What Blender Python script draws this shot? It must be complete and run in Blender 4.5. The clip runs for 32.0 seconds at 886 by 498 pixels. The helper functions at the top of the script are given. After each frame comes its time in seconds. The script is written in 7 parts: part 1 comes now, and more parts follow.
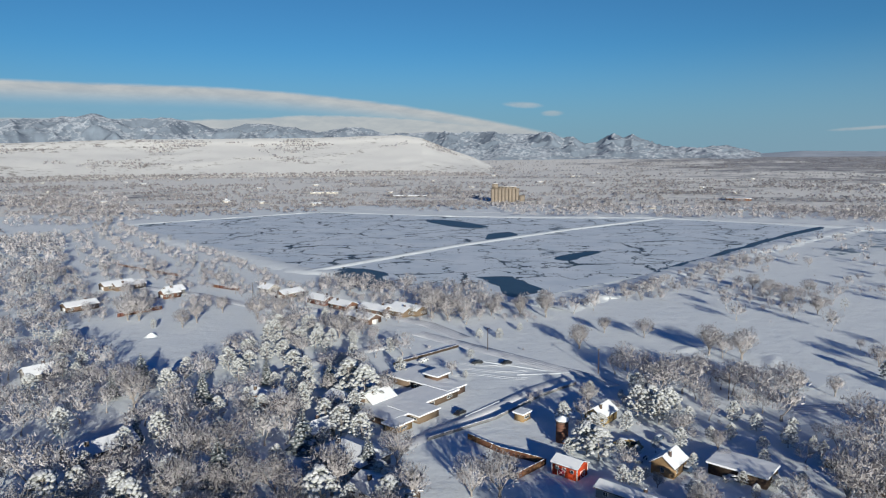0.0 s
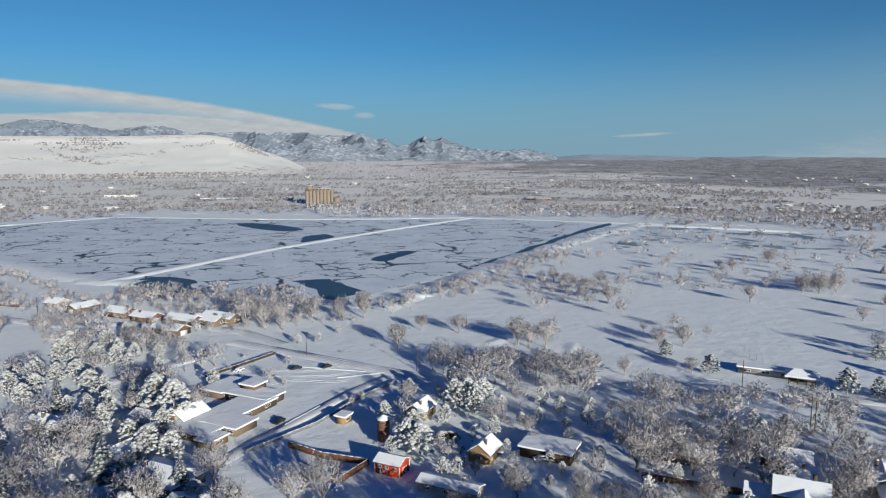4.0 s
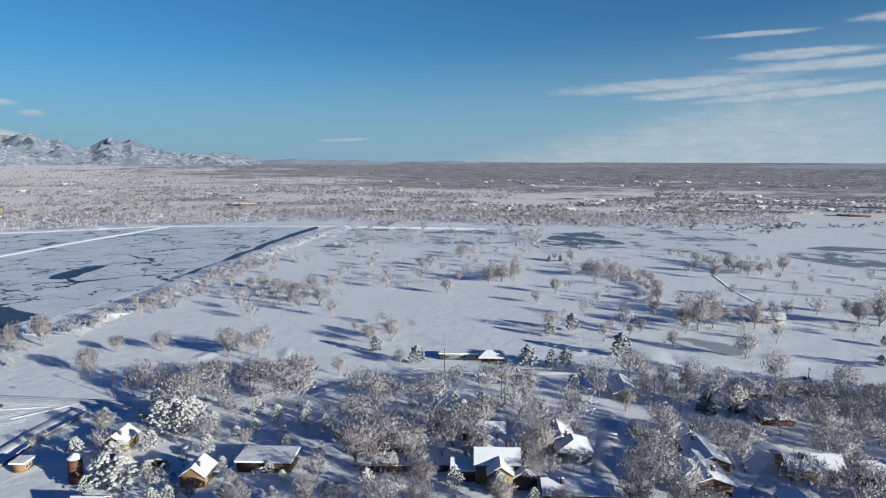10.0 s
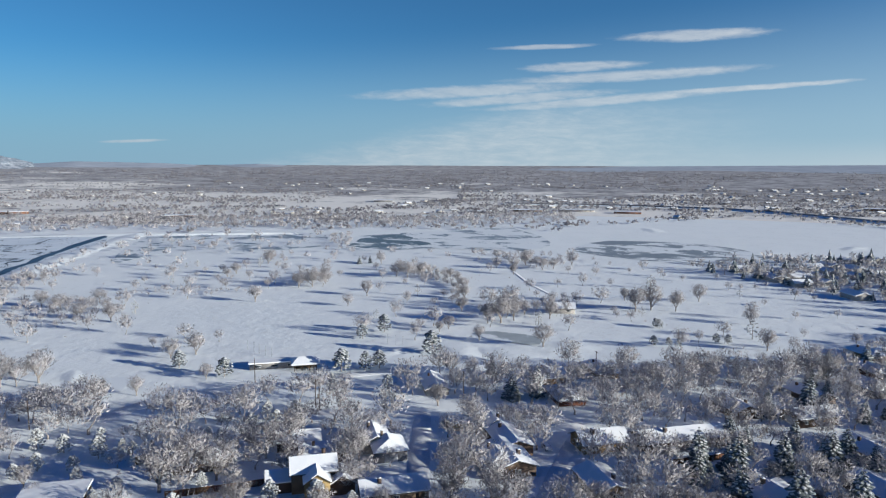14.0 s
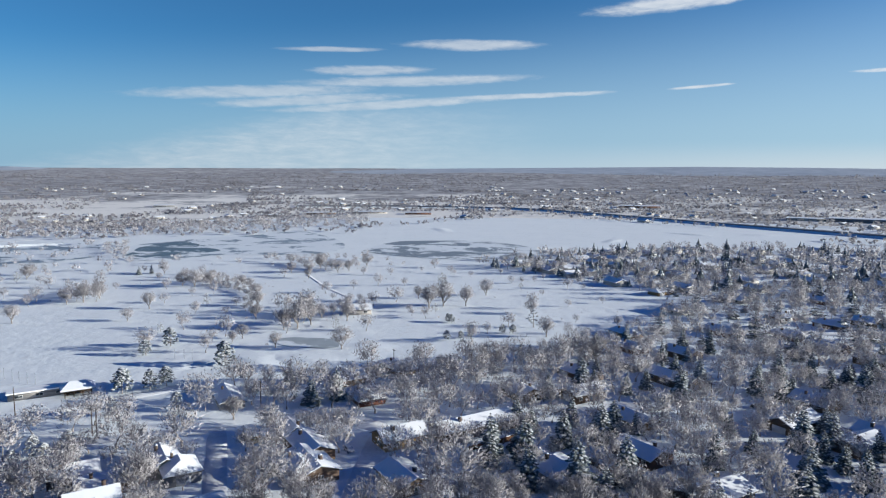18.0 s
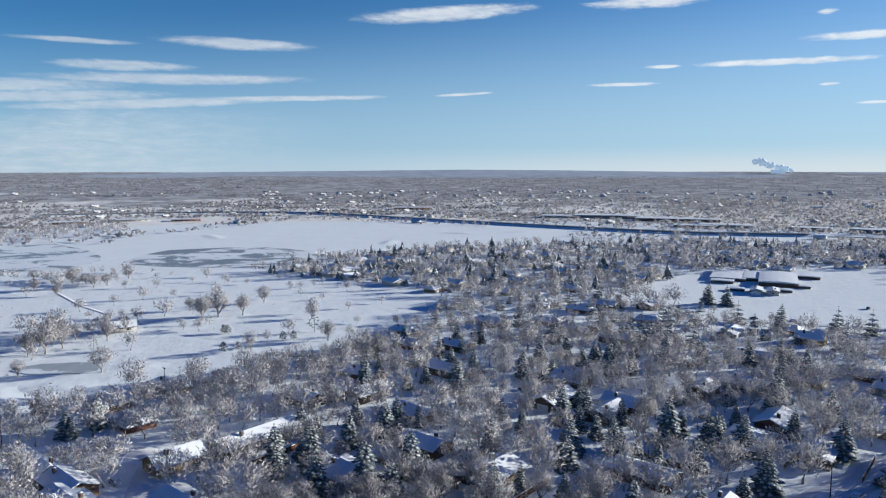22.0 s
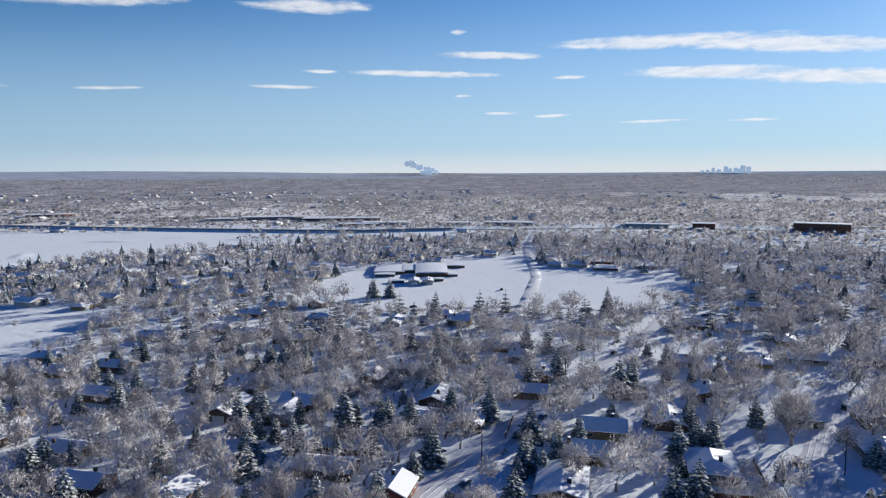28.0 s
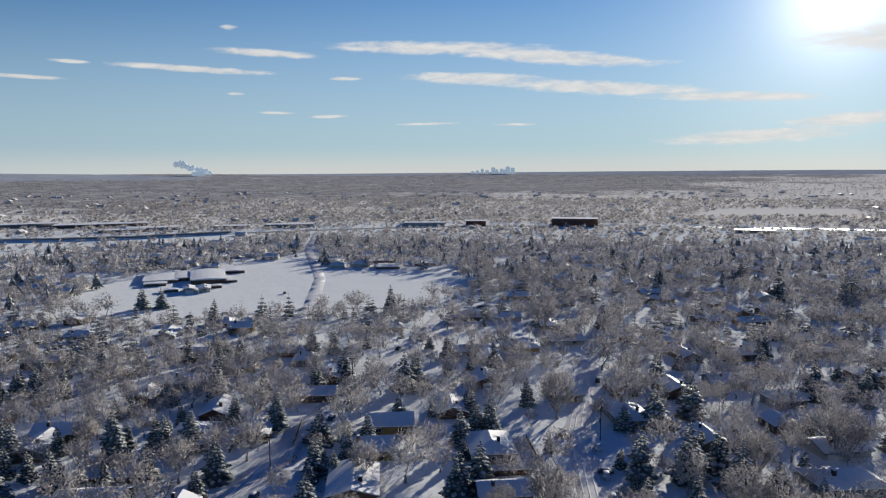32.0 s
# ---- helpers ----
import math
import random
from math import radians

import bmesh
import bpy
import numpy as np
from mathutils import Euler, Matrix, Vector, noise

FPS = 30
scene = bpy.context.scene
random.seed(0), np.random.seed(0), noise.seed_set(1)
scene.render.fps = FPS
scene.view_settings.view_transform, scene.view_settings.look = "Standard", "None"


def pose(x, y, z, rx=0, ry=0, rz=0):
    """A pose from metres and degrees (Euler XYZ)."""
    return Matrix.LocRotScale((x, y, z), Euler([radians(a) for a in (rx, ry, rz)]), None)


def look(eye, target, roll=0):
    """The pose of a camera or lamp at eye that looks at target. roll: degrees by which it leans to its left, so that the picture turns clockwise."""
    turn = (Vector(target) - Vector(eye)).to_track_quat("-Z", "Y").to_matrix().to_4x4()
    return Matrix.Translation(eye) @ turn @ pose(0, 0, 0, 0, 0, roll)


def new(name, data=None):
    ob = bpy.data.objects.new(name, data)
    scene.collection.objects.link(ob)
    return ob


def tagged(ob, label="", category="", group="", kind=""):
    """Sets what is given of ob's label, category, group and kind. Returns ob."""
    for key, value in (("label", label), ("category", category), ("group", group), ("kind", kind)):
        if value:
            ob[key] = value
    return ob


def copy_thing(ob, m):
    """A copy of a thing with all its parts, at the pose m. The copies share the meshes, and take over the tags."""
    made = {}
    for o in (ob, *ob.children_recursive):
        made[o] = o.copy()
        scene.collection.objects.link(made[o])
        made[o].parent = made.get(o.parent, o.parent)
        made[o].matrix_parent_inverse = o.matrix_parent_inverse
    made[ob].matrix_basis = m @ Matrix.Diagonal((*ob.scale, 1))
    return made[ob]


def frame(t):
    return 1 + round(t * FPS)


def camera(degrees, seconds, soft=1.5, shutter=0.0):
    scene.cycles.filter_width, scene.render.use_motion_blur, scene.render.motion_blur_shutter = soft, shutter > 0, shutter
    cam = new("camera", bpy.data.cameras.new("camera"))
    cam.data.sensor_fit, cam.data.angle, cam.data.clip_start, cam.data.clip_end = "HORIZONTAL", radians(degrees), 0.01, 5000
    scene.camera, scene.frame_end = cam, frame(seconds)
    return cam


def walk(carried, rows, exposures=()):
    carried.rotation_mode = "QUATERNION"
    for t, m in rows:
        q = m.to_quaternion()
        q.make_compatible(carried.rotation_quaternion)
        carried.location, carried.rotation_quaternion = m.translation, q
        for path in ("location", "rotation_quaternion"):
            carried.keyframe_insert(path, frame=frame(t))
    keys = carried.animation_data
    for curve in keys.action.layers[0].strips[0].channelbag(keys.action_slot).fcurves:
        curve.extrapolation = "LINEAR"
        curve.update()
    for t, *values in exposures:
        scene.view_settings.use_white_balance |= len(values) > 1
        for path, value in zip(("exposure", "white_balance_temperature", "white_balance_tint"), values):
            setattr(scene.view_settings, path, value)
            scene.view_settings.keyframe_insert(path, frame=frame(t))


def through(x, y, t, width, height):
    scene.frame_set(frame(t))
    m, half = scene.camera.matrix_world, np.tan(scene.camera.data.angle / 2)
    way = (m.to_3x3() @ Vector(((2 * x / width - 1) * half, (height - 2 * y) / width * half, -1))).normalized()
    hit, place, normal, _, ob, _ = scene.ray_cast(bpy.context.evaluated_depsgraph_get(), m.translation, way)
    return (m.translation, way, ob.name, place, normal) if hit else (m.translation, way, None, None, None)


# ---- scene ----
# The camera hovers in one place, 80 m over the ground, and turns to its right.
EYE = 80.0
cam = camera(65.54, 32.0, soft=1.2)
ROWS = [
    (0.0, 0.217, -7.706, 0.376),
    (0.5, -1.633, -7.708, 0.329),
    (1.0, -3.477, -7.696, 0.281),
    (1.5, -5.388, -7.689, 0.233),
    (2.0, -7.286, -7.662, 0.178),
    (2.5, -9.216, -7.646, 0.119),
    (3.0, -11.141, -7.636, 0.059),
    (3.5, -13.087, -7.630, 0.003),
    (5.5, -20.927, -7.512, -0.088),
    (6.0, -22.925, -7.476, -0.114),
    (6.5, -24.919, -7.440, -0.138),
    (7.0, -26.936, -7.401, -0.160),
    (7.5, -28.965, -7.362, -0.173),
    (8.0, -30.988, -7.333, -0.181),
    (8.5, -33.049, -7.313, -0.182),
    (9.0, -35.082, -7.281, -0.186),
    (9.5, -37.100, -7.239, -0.196),
    (10.0, -39.108, -7.211, -0.210),
    (10.5, -41.145, -7.176, -0.227),
    (11.0, -43.111, -7.137, -0.247),
    (11.5, -45.075, -7.098, -0.274),
    (12.0, -47.055, -7.076, -0.300),
    (12.5, -49.023, -7.056, -0.310),
    (13.0, -51.008, -7.010, -0.299),
    (13.5, -52.983, -6.955, -0.277),
    (14.0, -54.953, -6.903, -0.254),
    (14.5, -56.909, -6.873, -0.231),
    (16.5, -65.008, -6.725, -0.230),
    (17.0, -67.366, -6.699, -0.217),
    (17.5, -69.723, -6.666, -0.202),
    (18.0, -72.039, -6.644, -0.183),
    (18.5, -74.346, -6.633, -0.155),
    (19.0, -76.650, -6.593, -0.116),
    (19.5, -79.003, -6.549, -0.076),
    (20.0, -81.320, -6.508, -0.045),
    (20.5, -83.608, -6.470, -0.025),
    (21.0, -85.909, -6.437, -0.008),
    (21.5, -88.192, -6.394, 0.014),
    (22.0, -90.487, -6.356, 0.038),
    (22.5, -92.777, -6.340, 0.060),
    (23.0, -95.052, -6.336, 0.071),
    (23.5, -97.350, -6.330, 0.072),
    (24.0, -99.608, -6.336, 0.071),
    (24.5, -101.890, -6.332, 0.069),
    (25.0, -104.189, -6.325, 0.070),
    (25.5, -106.462, -6.315, 0.070),
    (27.5, -115.425, -6.275, 0.089),
    (28.0, -117.691, -6.274, 0.125),
    (28.5, -119.936, -6.270, 0.159),
    (29.0, -122.205, -6.265, 0.187),
    (29.5, -124.478, -6.260, 0.206),
    (30.0, -126.721, -6.262, 0.214),
    (30.5, -128.975, -6.265, 0.215),
    (31.0, -131.249, -6.257, 0.216),
    (31.5, -133.505, -6.259, 0.223),
    (32.0, -135.757, -6.260, 0.237),
]
walk(cam, [(t, pose(0, 0, EYE, 90 + pitch, roll, yaw)) for t, yaw, pitch, roll in ROWS], exposures=[(0.0, 0.10, 6650, 7), (8.0, 0.26, 6600, 7), (14.0, 0.40, 6450, 7.5), (20.0, 0.54, 6300, 8), (26.0, 0.56, 6400, 9.5), (28.5, 0.54, 6550, 11.5), (30.0, 0.38, 6950, 11.5), (32.0, 0.30, 7100, 10.5)])

# ---- light ----
SUN_HEADING, SUN_HEIGHT = 165.0, 12.5      # degrees clockwise from the y axis, degrees above the horizon


def heading(a, d, z=0.0):
    """A place at a heading in degrees clockwise from the y axis, d metres off."""
    return Vector((d * math.sin(radians(a)), d * math.cos(radians(a)), z))


sun_data = bpy.data.lights.new("sun", "SUN")
sun_data.energy, sun_data.angle, sun_data.color = 5.4, radians(0.6), (1.0, 0.975, 0.89)
sun = new("sun", sun_data)
sun.matrix_world = look(heading(SUN_HEADING, 1000, 1000 * math.tan(radians(SUN_HEIGHT))), (0, 0, 0))

world = bpy.data.worlds.new("winter_sky")
scene.world = world
world.use_nodes = True


class Nodes:
    """Short hand for a node tree."""

    def __init__(self, tree):
        self.tree = tree
        tree.nodes.clear()

    def node(self, kind, inputs=()):
        n = self.tree.nodes.new(kind)
        for k, v in (inputs.items() if isinstance(inputs, dict) else enumerate(inputs)):
            self.feed(n, k, v)
        return n

    def feed(self, n, k, v):
        if isinstance(v, bpy.types.NodeSocket):
            self.tree.links.new(v, n.inputs[k])
        elif v is not None:
            n.inputs[k].default_value = v

    def math(self, op, *values):
        n = self.node("ShaderNodeMath")
        n.operation = op
        for k, v in enumerate(values):
            self.feed(n, k, v)
        return n.outputs[0]

    def mix(self, fac, a, b, mode="MIX"):
        n = self.node("ShaderNodeMix")
        n.data_type, n.blend_type = "RGBA", mode
        for k, v in ((0, fac), (6, a), (7, b)):
            self.feed(n, k, v)
        return n.outputs[2]

    def ramp(self, value, low, high, a=0.0, b=1.0):
        n = self.node("ShaderNodeMapRange")
        n.interpolation_type = "SMOOTHSTEP"
        for k, v in enumerate((value, low, high, a, b)):
            self.feed(n, k, v)
        return n.outputs[0]

    def noise(self, vector, scale, detail=4.0, rough=0.55, distortion=0.0):
        return self.node("ShaderNodeTexNoise", {"Vector": vector, "Scale": scale, "Detail": detail, "Roughness": rough, "Distortion": distortion}).outputs["Fac"]


# heading, height, half width, half height in degrees, and slope, of each cloud
CLOUDS_WEST = [
    (6.3, 4.05, 1.8, 0.30, -0.05), (8.7, 3.35, 1.1, 0.28, 0.0), (31.0, 1.75, 2.6, 0.16, 0.05),
]
CLOUDS_EAST = [
    (63.0, 9.4, 5.0, 0.24, 0.015), (74.4, 9.85, 6.6, 0.52, -0.01), (66.0, 7.85, 5.6, 0.46, 0.02), (69.5, 7.05, 11.5, 0.50, 0.03), (57.0, 6.0, 11.0, 0.58, 0.05), (61.0, 5.4, 9.0, 0.50, 0.06),
    (67.5, 5.15, 11.5, 0.46, 0.065), (78.0, 5.85, 9.0, 0.26, 0.03),
    (92.1, 6.3, 2.7, 0.15, 0.05), (104.9, 6.85, 3.0, 0.17, 0.0), (90.5, 12.5, 8.0, 0.70, 0.06), (107.0, 12.95, 5.5, 0.60, 0.02), (107.8, 8.1, 1.6, 0.16, 0.0),
    (116.2, 8.0, 6.8, 0.30, -0.02), (121.6, 9.4, 5.0, 0.36, -0.03), (119.3, 6.25, 0.8, 0.14, 0.0),
]
CLOUDS_SOUTH = [
    (135.5, 10.0, 10.5, 0.60, -0.01), (144.0, 9.25, 10.5, 0.68, -0.09), (138.5, 7.6, 7.0, 0.57, -0.03), (148.5, 6.7, 10.0, 0.65, -0.07), (158.0, 5.7, 8.0, 0.47, -0.05),
    (122.4, 4.85, 1.7, 0.13, 0.0), (126.5, 4.6, 1.8, 0.15, 0.03), (134.5, 4.05, 3.0, 0.12, 0.02), (141.6, 3.95, 2.2, 0.12, 0.0),
    (160.0, 2.7, 8.0, 0.65, 0.03), (166.0, 3.7, 5.0, 0.61, 0.04), (128.0, 7.6, 1.5, 0.18, 0.0), (119.0, 11.2, 0.8, 0.22, 0.0),
    (170.0, 9.0, 9.0, 1.17, -0.05),
]
w = Nodes(world.node_tree)
sky = w.node("ShaderNodeTexSky")
sky.sky_type, sky.sun_disc = "NISHITA", False
sky.sun_elevation, sky.sun_rotation = radians(SUN_HEIGHT), radians(SUN_HEADING)
sky.altitude, sky.air_density, sky.dust_density, sky.ozone_density = 1700.0, 1.0, 0.15, 3.0
way = w.node("ShaderNodeTexCoord").outputs["Generated"]
xyz = w.node("ShaderNodeSeparateXYZ", [way])
head = w.math("MULTIPLY", w.math("ARCTAN2", xyz.outputs[0], xyz.outputs[1]), 180 / math.pi)
high = w.math("MULTIPLY", w.math("ARCSINE", xyz.outputs[2]), 180 / math.pi)
flat = w.node("ShaderNodeCombineXYZ", [w.math("MULTIPLY", head, 0.35), w.math("MULTIPLY", high, 1.5), 0.0]).outputs[0]
tatter = w.math("MULTIPLY", w.math("SUBTRACT", w.noise(flat, 1.3, 7.0, 0.64, 0.3), 0.5), 1.9)
cover = None
for a0, e0, wide, tall, slope in CLOUDS_WEST + CLOUDS_EAST + CLOUDS_SOUTH:
    da = w.math("SUBTRACT", head, a0)
    de = w.math("SUBTRACT", high, w.math("MULTIPLY_ADD", da, slope, e0))
    u = w.math("DIVIDE", da, wide)
    v = w.math("DIVIDE", de, tall)
    r = w.math("MULTIPLY_ADD", u, u, w.math("MULTIPLY", v, v))
    m = w.math("SUBTRACT", 1.0, r)
    cover = m if cover is None else w.math("MAXIMUM", cover, m)
veil_top = w.math("MULTIPLY", w.math("SUBTRACT", head, 38.0), 0.22)
low_haze = w.math("MULTIPLY", w.ramp(head, 84.0, 60.0), w.ramp(w.math("MULTIPLY_ADD", tatter, 0.6, w.math("SUBTRACT", w.math("MINIMUM", veil_top, 5.5), high)), -0.4, 2.4))
cover = w.math("ADD", cover, w.math("MULTIPLY", tatter, w.math("MULTIPLY", w.ramp(head, 4.0, 40.0, 0.5, 0.62), w.ramp(head, 88.0, 112.0, 1.0, 1.5))))
soft = w.ramp(cover, 0.0, 1.0)
veil = w.math("MULTIPLY", low_haze, w.ramp(tatter, -0.8, 0.8, 0.26, 0.52))
soft = w.math("MAXIMUM", w.math("MULTIPLY", soft, w.ramp(head, 62.0, 98.0, 0.52, 0.85)), veil)
# the long cloud bank over the mountains, and the lower one behind them
ragged = w.math("MULTIPLY", tatter, 0.10)
past = w.math("MULTIPLY", w.math("MAXIMUM", w.math("ADD", head, 22.0), 0.0), 1 / 30.0)
bank_top = w.math("ADD", w.math("MULTIPLY_ADD", w.math("MULTIPLY", past, past), -3.55, 5.55), ragged)
below = w.math("SUBTRACT", bank_top, high)
bank = w.math("MULTIPLY", w.ramp(below, 0.0, 0.35), w.ramp(below, 1.9, 0.45, 0.10, 0.92))
past = w.math("MULTIPLY", w.math("MAXIMUM", w.math("ADD", head, 10.0), 0.0), 1 / 18.0)
low_top = w.math("SUBTRACT", w.math("MULTIPLY_ADD", w.math("MULTIPLY", past, past), -1.6, 3.4), w.ramp(head, -10.0, -20.0, 0.0, 0.4))
low_bank = w.math("MULTIPLY", w.ramp(w.math("SUBTRACT", w.math("MULTIPLY_ADD", ragged, 2.0, low_top), high), 0.0, 0.30), 0.9)
west = w.math("MULTIPLY", w.ramp(head, 10.5, 7.0), w.math("MAXIMUM", bank, low_bank))
soft = w.math("MAXIMUM", soft, west)
CLOUD = w.mix(w.ramp(tatter, -0.5, 0.6), (0.72, 0.77, 0.84, 1), (0.96, 0.975, 0.99, 1))
eastward = w.ramp(head, 8.0, 150.0)
haze = w.math("MULTIPLY", w.ramp(high, w.math("MULTIPLY_ADD", eastward, 9.0, 9.0), 0.0), 0.85)
haze_colour = w.mix(eastward, (3.9, 6.4, 9.1, 1), (7.5, 10.0, 12.0, 1))
clear = w.mix(1.0, sky.outputs[0], w.mix(eastward, (0.61, 1.28, 1.66, 1), (0.90, 1.46, 1.90, 1)), "MULTIPLY")
air = w.mix(haze, clear, haze_colour)
mist = w.math("MULTIPLY", w.ramp(high, 2.4, 0.0), w.math("MULTIPLY", w.ramp(head, 50.0, 130.0), 0.75))
air = w.mix(mist, air, (11.0, 11.4, 11.7, 1))
zenith = w.ramp(high, 16.0, 38.0)
air = w.mix(zenith, air, w.mix(1.0, air, (0.0, 0.34, 0.74, 1), "MULTIPLY"))
sun_way = heading(SUN_HEADING, math.cos(radians(SUN_HEIGHT)), math.sin(radians(SUN_HEIGHT)))
toward = w.node("ShaderNodeVectorMath", [way, tuple(sun_way)])
toward.operation = "DOT_PRODUCT"
near_sun = w.math("MAXIMUM", toward.outputs["Value"], 0.0)
glow = w.math("ADD", w.math("MULTIPLY", w.math("POWER", near_sun, 60.0), 4.2), w.math("MULTIPLY", w.math("POWER", near_sun, 420.0), 13.0))
air = w.mix(1.0, air, w.mix(1.0, (1.0, 0.97, 0.90, 1), glow, "MULTIPLY"), "ADD")
sky_back = w.node("ShaderNodeBackground", [air, 0.046])
cloud_back = w.node("ShaderNodeBackground", [CLOUD, w.math("MULTIPLY_ADD", eastward, 0.15, 0.54)])
blend = w.node("ShaderNodeMixShader", [soft, sky_back.outputs[0], cloud_back.outputs[0]])
w.node("ShaderNodeOutputWorld", [blend.outputs[0]])

# ---- materials ----


def material(name, colour, colour2=None, scale=1.0, rough=0.8, bump=0.3, bump_scale=4.0, fine=None, per_object=0.0, metal=0.0, space="Object", bump_distance=0.05, island=0.0, gloss=0.1):
    """A rough surface of two colours blended by noise at two scales, with a fine relief."""
    m = bpy.data.materials.new(name)
    m.use_nodes = True
    n = Nodes(m.node_tree)
    colour2 = colour2 or tuple(c * 0.8 for c in colour)
    at = n.node("ShaderNodeNewGeometry").outputs["Position"] if space == "World" else n.node("ShaderNodeTexCoord").outputs["Object"]
    coarse = n.noise(at, scale, 3.0)
    grain = n.noise(at, scale * 9.0, 4.0, 0.6)
    fac = n.ramp(n.math("MULTIPLY_ADD", grain, 0.45, n.math("MULTIPLY", coarse, 0.65)), 0.35, 0.75)
    shade = n.mix(fac, (*colour, 1), (*colour2, 1))
    if per_object:
        rnd = n.node("ShaderNodeObjectInfo").outputs["Random"]
        shade = n.node("ShaderNodeHueSaturation", {"Value": n.math("MULTIPLY_ADD", rnd, per_object, 1 - per_object / 2), "Hue": n.math("MULTIPLY_ADD", rnd, 0.03, 0.485), "Color": shade}).outputs[0]
    if island:
        rnd = n.node("ShaderNodeNewGeometry").outputs["Random Per Island"]
        shade = n.node("ShaderNodeHueSaturation", {"Value": n.math("MULTIPLY_ADD", rnd, island, 1 - island / 2), "Color": shade}).outputs[0]
    relief = n.node("ShaderNodeBump", {"Strength": bump, "Distance": bump_distance, "Height": n.noise(at, bump_scale, 5.0)}).outputs[0]
    p = n.node("ShaderNodeBsdfPrincipled", {"Base Color": shade, "Roughness": rough, "Metallic": metal, "Normal": relief})
    p.inputs["Specular IOR Level"].default_value = gloss
    n.node("ShaderNodeOutputMaterial", [p.outputs[0]])
    return m




def snow_material():
    """Open snow: drifts, trodden and blown patches, dead grass showing here and there."""
    m = bpy.data.materials.new("snow")
    m.use_nodes = True
    n = Nodes(m.node_tree)
    at = n.node("ShaderNodeNewGeometry").outputs["Position"]
    drift = n.noise(at, 0.03, 5.0, 0.6)
    patch = n.noise(at, 0.22, 6.0, 0.7)
    colour = n.mix(drift, (0.87, 0.90, 0.915, 1), (0.79, 0.835, 0.865, 1))
    worn = n.math("MULTIPLY", n.ramp(patch, 0.50, 0.72), n.ramp(drift, 0.40, 0.60, 0.05, 0.40))
    colour = n.mix(worn, colour, (0.56, 0.55, 0.53, 1))
    height = n.math("MULTIPLY_ADD", n.noise(at, 0.12, 4.0, 0.6), 1.3, n.math("MULTIPLY_ADD", n.noise(at, 0.8, 3.0, 0.6), 0.14, n.math("MULTIPLY", patch, 0.5)))
    relief = n.node("ShaderNodeBump", {"Strength": 0.6, "Distance": 0.5, "Height": height}).outputs[0]
    p = n.node("ShaderNodeBsdfPrincipled", {"Base Color": colour, "Roughness": 0.62, "Normal": relief})
    p.inputs["Specular IOR Level"].default_value = 0.0
    n.node("ShaderNodeOutputMaterial", [p.outputs[0]])
    return m


SNOW = snow_material()
SNOW_ROOF = material("roof_snow", (0.86, 0.87, 0.89), (0.78, 0.80, 0.84), 0.4, 0.6, 0.4, 1.2, bump_distance=0.08)


def twig_material(name, dark, frost, through, scale, space="Object"):
    """Frosted twigs: brown wood under rime that lets some light through."""
    m = bpy.data.materials.new(name)
    m.use_nodes = True
    n = Nodes(m.node_tree)
    geo = n.node("ShaderNodeNewGeometry")
    at = geo.outputs["Position"] if space == "World" else n.node("ShaderNodeTexCoord").outputs["Object"]
    rnd = n.math("MULTIPLY_ADD", geo.outputs["Random Per Island"], 0.30, n.math("MULTIPLY", n.noise(at, scale, 3.0), 0.70))
    own = n.node("ShaderNodeObjectInfo").outputs["Random"]
    colour = n.mix(n.ramp(rnd, 0.2, 0.85), (*dark, 1), (*frost, 1))
    colour = n.node("ShaderNodeHueSaturation", {"Value": n.math("MULTIPLY_ADD", own, 0.35, 0.82), "Hue": n.math("MULTIPLY_ADD", own, 0.02, 0.49), "Color": colour}).outputs[0]
    thick = n.node("ShaderNodeBsdfDiffuse", {"Color": colour, "Roughness": 0.5})
    thin = n.node("ShaderNodeBsdfTranslucent", {"Color": n.mix(0.5, colour, (0.75, 0.74, 0.74, 1))})
    both = n.node("ShaderNodeMixShader", [through, thick.outputs[0], thin.outputs[0]])
    n.node("ShaderNodeOutputMaterial", [both.outputs[0]])
    return m


TWIG = twig_material("frosted_twigs", (0.275, 0.257, 0.264), (0.655, 0.622, 0.642), 0.15, 0.5)
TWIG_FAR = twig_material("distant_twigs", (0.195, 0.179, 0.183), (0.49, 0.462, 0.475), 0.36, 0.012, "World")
BARK = material("bark", (0.20, 0.17, 0.15), (0.40, 0.37, 0.35), 1.5, 0.95, 0.6, 6.0)
NEEDLE = material("needles", (0.080, 0.094, 0.098), (0.185, 0.21, 0.22), 1.2, 0.85, 0.0, per_object=0.35, island=0.6)
NEEDLE_FROST = material("frosted_needles", (0.15, 0.16, 0.155), (0.46, 0.465, 0.45), 1.2, 0.9, 0.0, per_object=0.3, island=0.6)
NEEDLE_SNOW = material("snow_on_needles", (0.76, 0.76, 0.76), (0.50, 0.51, 0.53), 1.0, 0.7, 0.3, 3.0)

# ---- making meshes ----


